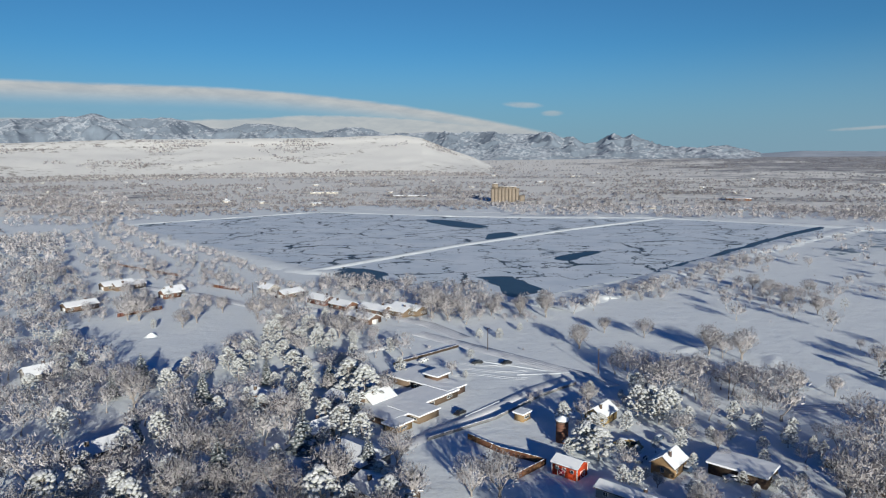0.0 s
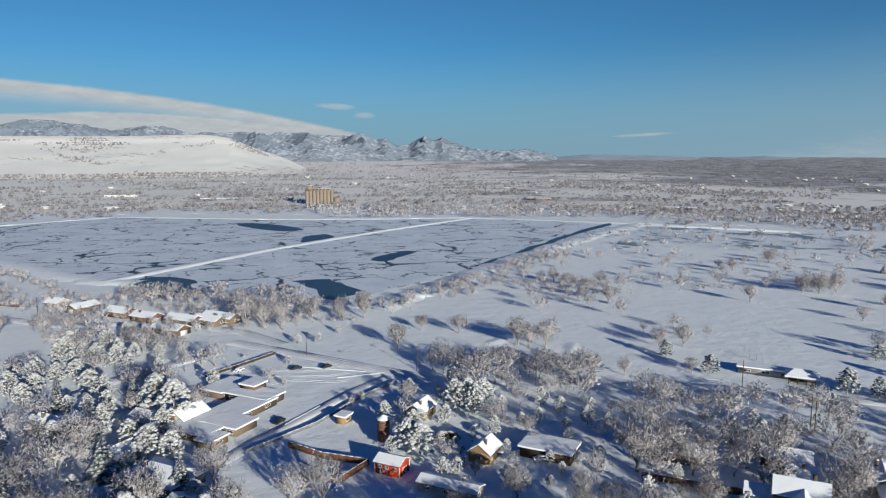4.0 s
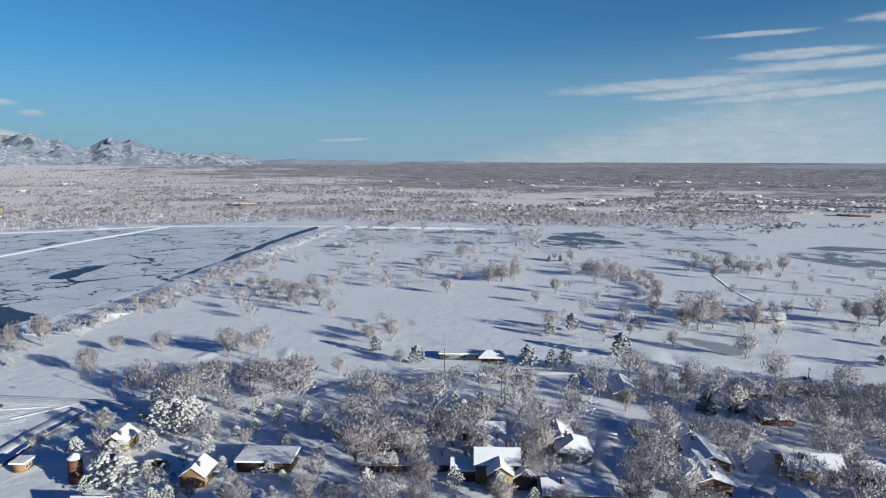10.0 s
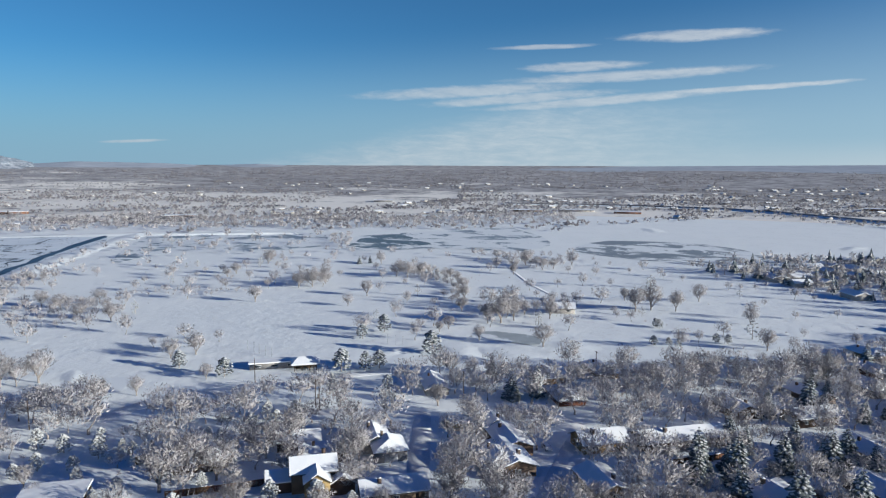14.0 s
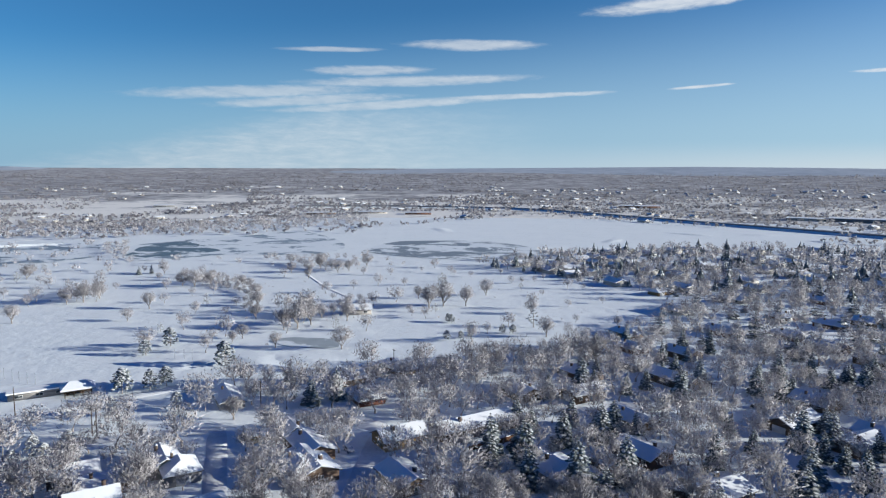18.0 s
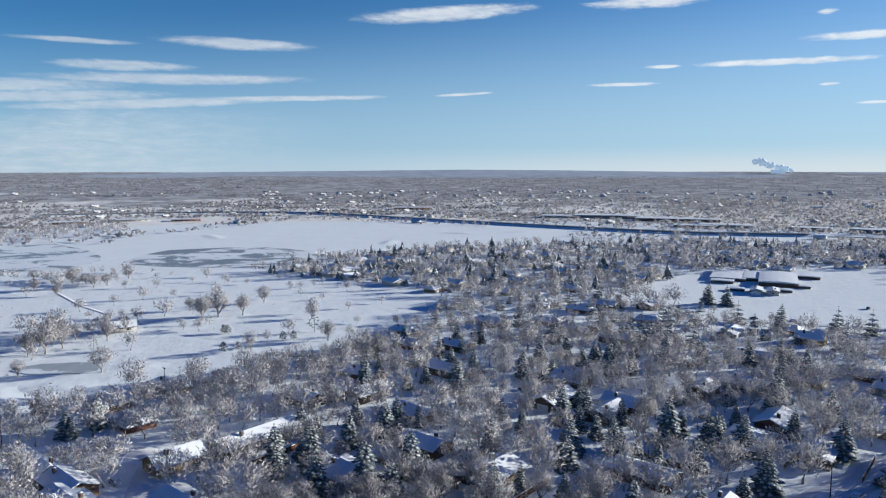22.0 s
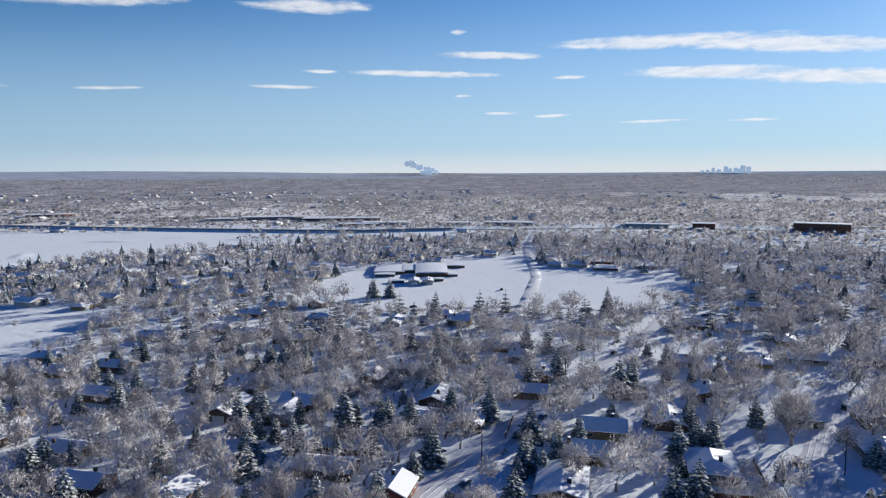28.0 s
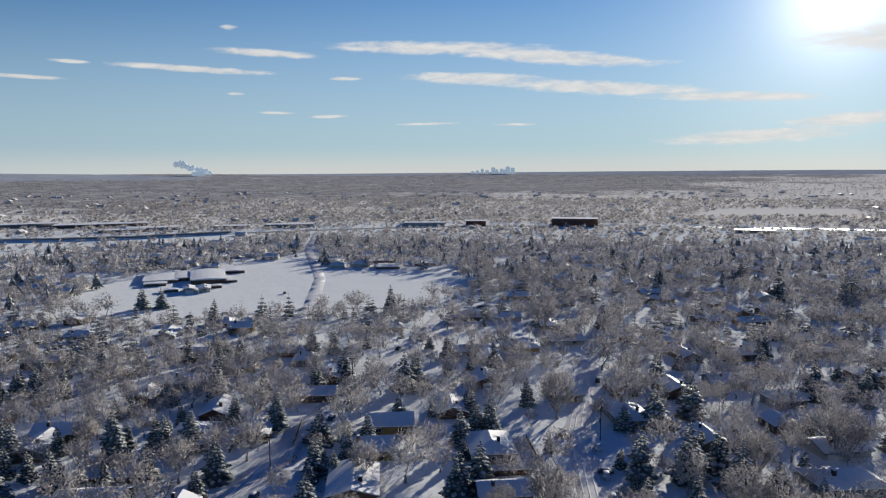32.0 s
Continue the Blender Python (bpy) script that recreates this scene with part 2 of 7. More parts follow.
def raw_mesh(name, verts, tris, normals=None):
    """A mesh from arrays of places and of triangles, with normals of its own where they are given."""
    verts, tris = np.asarray(verts, np.float32).reshape(-1, 3), np.asarray(tris, np.int32).reshape(-1, 3)
    me = bpy.data.meshes.new(name)
    me.vertices.add(len(verts))
    me.vertices.foreach_set("co", verts.ravel())
    me.loops.add(3 * len(tris))
    me.loops.foreach_set("vertex_index", tris.ravel())
    me.polygons.add(len(tris))
    me.polygons.foreach_set("loop_start", np.arange(0, 3 * len(tris), 3, dtype=np.int32))
    me.update(calc_edges=True)
    if normals is not None:
        me.polygons.foreach_set("use_smooth", np.ones(len(tris), bool))
        me.normals_split_custom_set_from_vertices(normals)
    return me


def part(name, data, material, parent=None, label="", at=None):
    """Links a bmesh or a mesh as one object under a thing or a part."""
    if isinstance(data, bmesh.types.BMesh):
        me = bpy.data.meshes.new(name)
        data.to_mesh(me)
        data.free()
    else:
        me = data
    if material and not me.materials:
        me.materials.append(material)
    ob = new(name, me)
    if parent:
        ob.parent = parent
    if at is not None:
        ob.matrix_basis = at
    if label:
        ob["label"] = label
    return ob


class Soup:
    """Triangles gathered in plain lists."""

    def __init__(self):
        self.v, self.t, self.n = [], [], []

    def tube(self, a, b, ra, rb, sides=5):
        a, b = Vector(a), Vector(b)
        z = (b - a).normalized()
        x = z.orthogonal().normalized()
        y = z.cross(x)
        k = len(self.v)
        for p, r in ((a, ra), (b, rb)):
            for i in range(sides):
                q = 2 * math.pi * i / sides
                self.v.append(p + x * (r * math.cos(q)) + y * (r * math.sin(q)))
        for i in range(sides):
            j = (i + 1) % sides
            self.t += [(k + i, k + j, k + sides + j), (k + i, k + sides + j, k + sides + i)]

    def box(self, lo, hi):
        k = len(self.v)
        for z in (lo[2], hi[2]):
            self.v += [Vector((lo[0], lo[1], z)), Vector((hi[0], lo[1], z)), Vector((hi[0], hi[1], z)), Vector((lo[0], hi[1], z))]
        for a, b, c, d in ((0, 3, 2, 1), (4, 5, 6, 7), (0, 1, 5, 4), (1, 2, 6, 5), (2, 3, 7, 6), (3, 0, 4, 7)):
            self.t += [(k + a, k + b, k + c), (k + a, k + c, k + d)]

    def fan(self, points):
        k = len(self.v)
        self.v += [Vector(p) for p in points]
        self.t += [(k, k + i, k + i + 1) for i in range(1, len(points) - 1)]

    def prism(self, ring, low, high):
        """A block over a ring of (x, y), between two heights."""
        n, k = len(ring), len(self.v)
        self.v += [Vector((x, y, low)) for x, y in ring] + [Vector((x, y, high)) for x, y in ring]
        for i in range(n):
            j = (i + 1) % n
            self.t += [(k + i, k + j, k + n + j), (k + i, k + n + j, k + n + i)]
        self.t += [(k + n, k + n + i, k + n + i + 1) for i in range(1, n - 1)]

    def mesh(self, name):
        return raw_mesh(name, [tuple(v) for v in self.v], self.t, [tuple(n) for n in self.n] if self.n else None)

    def arrays(self):
        n = self.n or [(0.0, 0.0, 0.0)] * len(self.v)
        return np.array([tuple(v) for v in self.v], np.float32), np.array(self.t, np.int32), np.array([tuple(q) for q in n], np.float32)


def grow_limbs(rng, high, wide, bare):
    """Limbs of a broad-leaved tree: segments (a, b, ra, rb) and the tips with their directions."""
    segs, tips = [], []
    lean = Vector((rng.uniform(-0.05, 0.05), rng.uniform(-0.05, 0.05), 1))
    r0 = 0.028 * high
    fork = lean * (bare * high)
    segs.append((Vector((0, 0, -0.3)), fork * 0.15, r0 * 1.5, r0))
    segs.append((fork * 0.15, fork, r0, r0 * 0.8))
    for i in range(rng.randint(5, 7)):
        turn = i * 2.4 + rng.uniform(-0.5, 0.5)
        out = rng.uniform(0.25, 1.0)
        base = fork * rng.uniform(0.65, 1.0)
        way = Vector((math.cos(turn) * out, math.sin(turn) * out, rng.uniform(0.75, 1.35))).normalized()
        far = base + Vector((way.x * wide * 0.55, way.y * wide * 0.55, way.z * high * (1 - bare) * 0.48))
        mid = base.lerp(far, 0.5) + Vector((way.x, way.y, -0.1)) * 0.05 * wide
        segs += [(base, mid, r0 * 0.5, r0 * 0.36), (mid, far, r0 * 0.36, r0 * 0.2)]
        for j in range(4):
            start = mid.lerp(far, rng.uniform(0.0, 1.0))
            spin = turn + rng.uniform(-1.3, 1.3)
            w2 = Vector((math.cos(spin) * rng.uniform(0.4, 1.0), math.sin(spin) * rng.uniform(0.4, 1.0), rng.uniform(0.25, 1.1))).normalized()
            end = start + Vector((w2.x * wide * 0.42, w2.y * wide * 0.42, w2.z * high * 0.24))
            end.z = min(end.z, high * 0.95)
            segs.append((start, end, r0 * 0.2, r0 * 0.08))
            tips.append((start, end, w2))
    return segs, tips


def broadleaf(seed, high=12.0, wide=5.0, bare=0.22, twigs=650, width=0.075, limbs=True, reach=0.115):
    """Trunk and crown meshes of a bare tree in hoar frost."""
    rng = random.Random(seed)
    segs, tips = grow_limbs(rng, high, wide, bare)
    trunk, crown = Soup(), Soup()
    for i, (a, b, ra, rb) in enumerate(segs):
        if limbs or i < 4:
            trunk.tube(a, b, ra, rb, 6 if i < 2 else 4 if i < 20 else 3)
    mid_z, half_z = high * (0.5 + bare * 0.45), high * (0.5 - bare * 0.5)
    for i in range(twigs):
        if i % 5 < 2:
            a, b, w2 = tips[rng.randrange(len(tips))]
            p = a.lerp(b, rng.uniform(0.15, 1.05))
        else:
            o = Vector((rng.gauss(0, 1), rng.gauss(0, 1), rng.gauss(0.15, 1))).normalized()
            f = rng.uniform(0.10, 0.94) ** 0.42 * (0.84 + 0.16 * noise.noise(o * 2.2 + Vector((seed, 0, 0))) * 2.5)
            p = Vector((o.x * wide * f, o.y * wide * f, mid_z + o.z * half_z * f * 0.88))
            w2 = Vector((o.x, o.y, o.z * 0.6 + 0.5))
        away = (p - Vector((0, 0, bare * high * 0.8))).normalized()
        d = (away + Vector((rng.gauss(0, 1), rng.gauss(0, 1), rng.gauss(0.1, 0.9))) * 0.62).normalized()
        q = p + d * rng.uniform(0.6, 1.1) * reach * high
        s = d.orthogonal().normalized()
        s.rotate(Matrix.Rotation(rng.uniform(0, 6.28), 3, d))
        r = width * rng.uniform(0.6, 1.4)
        k = len(crown.v)
        dome = Vector((p.x / wide, p.y / wide, (p.z - mid_z * 0.86) / half_z + 0.12)).normalized()
        dome = (dome + Vector((rng.gauss(0, 1), rng.gauss(0, 1), rng.gauss(0, 1))) * 0.22).normalized()
        crown.v += [p + s * r, q, p - s * r] if (q - p - s * r).cross(-2 * s * r).dot(dome) > 0 else [p - s * r, q, p + s * r]
        crown.n += [dome] * 3
        crown.t.append((k, k + 1, k + 2))
    return trunk, crown


def conifer(seed, high=14.0, wide=3.2, tiers=11, snow=0.7, full=1.0):
    """Trunk, needle and snow meshes of a snow-laden conifer."""
    rng = random.Random(seed)
    trunk, green, white = Soup(), Soup(), Soup()
    trunk.tube((0, 0, -0.3), (0, 0, high * 0.5), 0.017 * high, 0.012 * high, 6)
    trunk.tube((0, 0, high * 0.5), (0, 0, high * 0.97), 0.012 * high, 0.003 * high, 4)
    for i in range(tiers):
        f = i / (tiers - 1)
        z = high * (0.10 + 0.86 * f)
        reach = wide * (full * (1 - f) ** 0.8 + 0.07) * rng.uniform(0.85, 1.1)
        n = max(5, round(11 - 6 * f))
        for j in range(n):
            a = 2 * math.pi * (j + rng.uniform(-0.35, 0.35)) / n + i * 0.7
            r = reach * rng.uniform(0.72, 1.12)
            out, side = Vector((math.cos(a), math.sin(a), 0)), Vector((-math.sin(a), math.cos(a), 0))
            droop = rng.uniform(0.18, 0.40) * r
            half = 0.34 * r + 0.12
            root = Vector((0, 0, z + rng.uniform(-0.2, 0.2))) + out * 0.1 * r
            tip = root + out * r - Vector((0, 0, droop))
            mid = root + out * (0.6 * r) - Vector((0, 0, droop * 0.35))
            low = mid - Vector((0, 0, 0.10 * r + 0.25))
            l, rr = mid + side * half - Vector((0, 0, 0.22 * half)), mid - side * half - Vector((0, 0, 0.22 * half))
            l2, r2 = tip.lerp(l, 0.45) + side * 0.2 * half, tip.lerp(rr, 0.45) - side * 0.2 * half
            k = len(green.v)
            green.v += [root, l, l2, tip, r2, rr, mid, low]
            green.t += [(k, k + 1, k + 6), (k + 1, k + 2, k + 6), (k + 2, k + 3, k + 6), (k + 3, k + 4, k + 6), (k + 4, k + 5, k + 6), (k + 5, k, k + 6),
                        (k, k + 7, k + 1), (k, k + 5, k + 7), (k + 3, k + 7, k + 4), (k + 3, k + 2, k + 7)]
            if rng.random() < snow:
                up = Vector((0, 0, 0.10 + 0.02 * high * 0.3))
                c = mid + up
                s = rng.uniform(0.35, 0.72)
                ring = [root.lerp(mid, 0.2), l, l2, tip, r2, rr]
                k = len(white.v)
                white.v += [c] + [mid.lerp(p, s * rng.uniform(0.75, 1.1)) + Vector((0, 0, 0.05)) for p in ring]
                white.t += [(k, k + 1 + q, k + 1 + (q + 1) % 6) for q in range(6)]
    return trunk, green, white


def far_spruce(seed, high=14.0, wide=4.6):
    """Trunk, needle and snow meshes of a spruce far off: a few ragged skirts of boughs."""
    rng = random.Random(seed)
    trunk, green, white = Soup(), Soup(), Soup()
    trunk.tube((0, 0, -0.3), (0, 0, high * 0.3), 0.3, 0.2, 3)
    for i in range(5):
        f = i / 5
        top, low, r, n = high * (0.30 + 0.70 * (f + 0.2)), high * (0.08 + 0.72 * f), wide * (1.0 - f) ** 0.85, 9 - i
        for j in range(n):
            a, b = 2 * math.pi * (j + rng.uniform(-0.2, 0.2)) / n + i, 2 * math.pi * (j + 0.8 + rng.uniform(-0.2, 0.2)) / n + i
            ra, rb = r * rng.uniform(0.7, 1.2), r * rng.uniform(0.7, 1.2)
            p, q = Vector((math.cos(a) * ra, math.sin(a) * ra, low)), Vector((math.cos(b) * rb, math.sin(b) * rb, low + rng.uniform(-0.5, 0.5)))
            t = Vector((0, 0, top))
            green.fan([t, p, q])
            if rng.random() < 0.55:
                up = Vector((0, 0, 0.25))
                white.fan([t.lerp(p, 0.45) + up, t.lerp(p, 0.92) + up, t.lerp(q, 0.7) + up])
    return trunk, green, white


def tuft_pine(seed, high=9.0, wide=3.4, tufts=85, snow=0.85, bare=0.12):
    """Trunk, needle and snow meshes of a round-headed pine with snow on its tufts."""
    rng = random.Random(seed)
    trunk, green, white = Soup(), Soup(), Soup()
    trunk.tube((0, 0, -0.3), (0, 0, high * 0.85), 0.022 * high, 0.006 * high, 6)
    for i in range(tufts):
        f = rng.random() ** 0.8
        a = i * 2.399
        swell = math.sin(math.pi * min(1.0, 0.22 + 0.78 * f)) ** 0.6
        r = wide * swell * rng.uniform(0.45, 1.0)
        c = Vector((math.cos(a) * r, math.sin(a) * r, high * (bare + (0.93 - bare) * f)))
        if i % 3 == 0:
            trunk.tube((0, 0, c.z * 0.85), c, 0.06, 0.03, 3)
        size = rng.uniform(0.55, 1.1) * 0.125 * wide + 0.16
        ring = []
        n = 6
        for j in range(n):
            q = 2 * math.pi * j / n + rng.uniform(-0.3, 0.3)
            ring.append(c + Vector((math.cos(q), math.sin(q), rng.uniform(-0.35, 0.15))) * size * rng.uniform(0.8, 1.4))
        k = len(green.v)
        green.v += ring + [c - Vector((0, 0, size * 0.7)), c + Vector((0, 0, size * 0.45))]
        for j in range(n):
            green.t += [(k + j, k + n, k + (j + 1) % n), (k + j, k + (j + 1) % n, k + n + 1)]
        if rng.random() < snow:
            k = len(white.v)
            white.v += [c.lerp(p, rng.uniform(0.7, 1.0)) + Vector((0, 0, 0.10 * size)) for p in ring] + [c + Vector((0, 0, size * rng.uniform(0.7, 0.95)))]
            white.t += [(k + j, k + (j + 1) % n, k + n) for j in range(n)]
    return trunk, green, white


def inside(points, ring):
    """Which of the points lie in the ring."""
    x, y = points[:, 0], points[:, 1]
    hit = np.zeros(len(points), bool)
    for (x1, y1), (x2, y2) in zip(ring, ring[1:] + ring[:1]):
        if y1 != y2:
            hit ^= ((y1 > y) != (y2 > y)) & (x < (x2 - x1) * (y - y1) / (y2 - y1) + x1)
    return hit


def ring_of(*polar):
    """A ring of (x, y) from (heading, distance) pairs."""
    return [tuple(heading(a, d)[:2]) for a, d in polar]


def rise(d):
    """The height of the plain at a distance: it climbs gently towards the horizon."""
    return 78.0 * np.maximum(0.0, (np.asarray(d, float) - 1200.0) / 3600.0) ** 1.5


def joined(soups):
    """Arrays of places, triangles, material numbers and normals out of one soup a material."""
    vs, ts, ms, ns, base = [], [], [], [], 0
    for k, soup in enumerate(soups):
        v, t, n = soup.arrays()
        if len(t):
            vs.append(v), ts.append(t + base), ms.append(np.full(len(t), k, np.int32)), ns.append(n)
            base += len(v)
    return np.concatenate(vs), np.concatenate(ts), np.concatenate(ms), np.concatenate(ns)


def merged(name, protos, places, materials, label, category="trees", kinds=None):
    """One mesh of kind stuff out of many copies of the arrays in protos, at rows (x, y, z, turn, scale)."""
    rng = np.random.RandomState(len(places) + 7)
    pick = rng.randint(0, len(protos), len(places)) if kinds is None else kinds
    vs, ts, ms, ns, base = [], [], [], [], 0
    for k, (v, t, m, n) in enumerate(protos):
        at = places[pick == k]
        if not len(at):
            continue
        c, s = np.cos(at[:, 3])[:, None], np.sin(at[:, 3])[:, None]
        size = at[:, 4][:, None]
        stretch = rng.uniform(0.85, 1.2, (len(at), 1))
        x = (c * v[:, 0] - s * v[:, 1]) * size * stretch + at[:, 0][:, None]
        y = (s * v[:, 0] + c * v[:, 1]) * size * stretch + at[:, 1][:, None]
        z = v[:, 2] * size + at[:, 2][:, None]
        vs.append(np.stack([x, y, z], -1).reshape(-1, 3))
        ns.append(np.stack([c * n[:, 0] - s * n[:, 1], s * n[:, 0] + c * n[:, 1], np.broadcast_to(n[:, 2], x.shape)], -1).reshape(-1, 3))
        ts.append((t[None] + (np.arange(len(at)) * len(v))[:, None, None] + base).reshape(-1, 3))
        ms.append(np.tile(m, len(at)))
        base += len(at) * len(v)
    ns = np.concatenate(ns)
    me = raw_mesh(name, np.concatenate(vs), np.concatenate(ts), ns if np.abs(ns).max() > 0 else None)
    for mat in materials:
        me.materials.append(mat)
    me.polygons.foreach_set("material_index", np.concatenate(ms))
    return tagged(new(name, me), label, category, kind="stuff")

# ---- the ground and the large forms ----


def lake_material(name, scale, lead, seed, open_water=(0.05, 0.08, 0.11)):
    """Snowed-over ice with dark open leads and cracks in it."""
    m = bpy.data.materials.new(name)
    m.use_nodes = True
    n = Nodes(m.node_tree)
    at = n.node("ShaderNodeNewGeometry").outputs["Position"]
    turn = n.node("ShaderNodeMapping", {"Vector": at, "Location": (seed, seed * 0.7, 0), "Rotation": (0, 0, radians(12)), "Scale": (0.9, 1.05, 1)})
    wob = n.node("ShaderNodeTexNoise", {"Vector": turn.outputs[0], "Scale": scale * 1.0, "Detail": 5.0, "Roughness": 0.6})
    shift = n.node("ShaderNodeVectorMath", [wob.outputs["Color"], (1.2 / scale, 1.2 / scale, 0.0)])
    shift.operation = "MULTIPLY"
    bent = n.node("ShaderNodeVectorMath", [turn.outputs[0], shift.outputs[0]])
    dark = None
    for size, wide, low, high in ((scale, lead, 0.40, 0.66), (scale * 2.1, lead * 1.3, 0.44, 0.68), (scale * 4.2, lead * 1.8, 0.50, 0.72)):
        cells = n.node("ShaderNodeTexVoronoi", {"Vector": bent.outputs[0], "Scale": size})
        cells.feature = "DISTANCE_TO_EDGE"
        cells.voronoi_dimensions = "2D"
        crack = n.math("LESS_THAN", cells.outputs["Distance"], n.ramp(n.noise(turn.outputs[0], size * 0.9, 4.0), low, high, 0.0, wide))
        dark = crack if dark is None else n.math("MAXIMUM", dark, crack)
    drift = n.ramp(n.noise(at, 0.03, 5.0, 0.6), 0.3, 0.7)
    ice = n.mix(drift, (0.62, 0.69, 0.77, 1), (0.75, 0.80, 0.86, 1))
    shade = n.mix(dark, ice, (*open_water, 1))
    rough = n.math("MULTIPLY_ADD", dark, -0.30, 0.85)
    relief = n.node("ShaderNodeBump", {"Strength": 0.3, "Distance": 0.2, "Height": n.noise(at, 0.3, 4.0)})
    p = n.node("ShaderNodeBsdfPrincipled", {"Base Color": shade, "Roughness": rough, "Normal": relief.outputs[0]})
    p.inputs["Specular IOR Level"].default_value = 0.12
    n.node("ShaderNodeOutputMaterial", [p.outputs[0]])
    return m


ICE = lake_material("lake_ice", 0.0135, 0.032, 0.0)


def marsh_material(name, grey, share, seed):
    """Grey ice swept bare in ragged patches between drifts of snow."""
    m = bpy.data.materials.new(name)
    m.use_nodes = True
    n = Nodes(m.node_tree)
    at = n.node("ShaderNodeNewGeometry").outputs["Position"]
    turn = n.node("ShaderNodeMapping", {"Vector": at, "Location": (seed, seed, 0), "Rotation": (0, 0, radians(20)), "Scale": (1.0, 0.7, 1)}).outputs[0]
    bare = n.ramp(n.noise(turn, 0.034, 7.0, 0.66, 0.6), share, share + 0.05)
    ice = n.mix(n.noise(at, 0.15, 5.0, 0.6), (*grey, 1), (*[c * 1.5 for c in grey], 1))
    colour = n.mix(bare, n.mix(n.noise(at, 0.05, 4.0), (0.84, 0.87, 0.89, 1), (0.72, 0.77, 0.82, 1)), ice)
    p = n.node("ShaderNodeBsdfPrincipled", {"Base Color": colour, "Roughness": n.math("MULTIPLY_ADD", bare, -0.25, 0.85)})
    p.inputs["Specular IOR Level"].default_value = 0.1
    n.node("ShaderNodeOutputMaterial", [p.outputs[0]])
    return m


ICE_POND = marsh_material("pond_ice", (0.20, 0.25, 0.30), 0.525, 410.0)
ICE_CLEAR = marsh_material("clear_pond_ice", (0.11, 0.16, 0.20), 0.40, 77.0)
ICE_GOLF = marsh_material("golf_pond_ice", (0.30, 0.335, 0.36), 0.42, 77.0)
ICE_MARSH = marsh_material("marsh_ice", (0.20, 0.235, 0.27), 0.485, 130.0)
ROAD_SNOW = material("packed_snow", (0.82, 0.83, 0.85), (0.64, 0.65, 0.68), 0.10, 0.9, 0.4, 1.5, space="World", gloss=0.0)
BARRIER = material("weathered_parapet", (0.13, 0.13, 0.14), (0.22, 0.22, 0.23), 0.2, 0.9, 0.3, 2.0, space="World")
ASPHALT = material("wet_asphalt", (0.06, 0.065, 0.075), (0.20, 0.21, 0.24), 0.12, 0.5, 0.2, 3.0, space="World")
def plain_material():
    """The far plain: fields of snow, and scrub, hedges and bare gardens between them, greyed as by haze."""
    m = bpy.data.materials.new("hazed_wooded_plain")
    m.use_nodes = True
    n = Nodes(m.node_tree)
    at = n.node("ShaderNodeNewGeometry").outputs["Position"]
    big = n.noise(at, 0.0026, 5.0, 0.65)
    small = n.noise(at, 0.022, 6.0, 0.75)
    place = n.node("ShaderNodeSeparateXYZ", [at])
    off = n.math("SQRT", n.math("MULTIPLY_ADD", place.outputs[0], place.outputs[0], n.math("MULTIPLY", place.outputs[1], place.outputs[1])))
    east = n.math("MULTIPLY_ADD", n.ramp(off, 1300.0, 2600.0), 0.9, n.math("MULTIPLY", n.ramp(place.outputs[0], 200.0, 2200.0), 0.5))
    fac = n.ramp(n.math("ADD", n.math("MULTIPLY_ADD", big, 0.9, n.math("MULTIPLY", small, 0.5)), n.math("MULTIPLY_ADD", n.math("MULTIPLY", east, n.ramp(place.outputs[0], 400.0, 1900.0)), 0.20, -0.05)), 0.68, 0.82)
    # the scrub's greys are paled towards blue to stand for haze
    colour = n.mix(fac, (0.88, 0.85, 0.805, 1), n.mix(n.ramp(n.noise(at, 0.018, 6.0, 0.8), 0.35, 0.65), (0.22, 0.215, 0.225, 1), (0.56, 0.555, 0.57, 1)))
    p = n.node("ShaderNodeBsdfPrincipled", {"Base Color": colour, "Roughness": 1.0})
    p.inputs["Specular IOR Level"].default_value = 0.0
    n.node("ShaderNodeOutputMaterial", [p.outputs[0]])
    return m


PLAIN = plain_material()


def slope_material(name, snow, rock, steep, soft, spread, speck, patch=0.35):
    """Snow that lies where the ground is flat enough, rock and scrub where it is steep."""
    m = bpy.data.materials.new(name)
    m.use_nodes = True
    n = Nodes(m.node_tree)
    geo = n.node("ShaderNodeNewGeometry")
    at = geo.outputs["Position"]
    lie = n.node("ShaderNodeSeparateXYZ", [geo.outputs["Normal"]]).outputs[2]
    big, small = n.noise(at, spread, 5.0, 0.6), n.noise(at, spread * 9.0, 5.0, 0.7)
    lie = n.math("ADD", lie, n.math("MULTIPLY_ADD", small, patch, n.math("MULTIPLY_ADD", big, 0.55, -0.275 - patch / 2)))
    bare = n.math("MAXIMUM", n.ramp(lie, steep + soft, steep - soft), n.math("MULTIPLY", n.ramp(small, 0.53, 0.61), n.ramp(big, 0.46, 0.60, 0.0, speck)))
    colour = n.mix(bare, (*snow, 1), n.mix(n.noise(at, 0.05, 3.0), (*rock, 1), (*[c * 1.6 for c in rock], 1)))
    p = n.node("ShaderNodeBsdfPrincipled", {"Base Color": colour, "Roughness": 0.95})
    p.inputs["Specular IOR Level"].default_value = 0.0
    n.node("ShaderNodeOutputMaterial", [p.outputs[0]])
    return m


MESA = slope_material("foothill_snow", (0.80, 0.785, 0.755), (0.25, 0.225, 0.205), 0.62, 0.22, 0.003, 0.9)


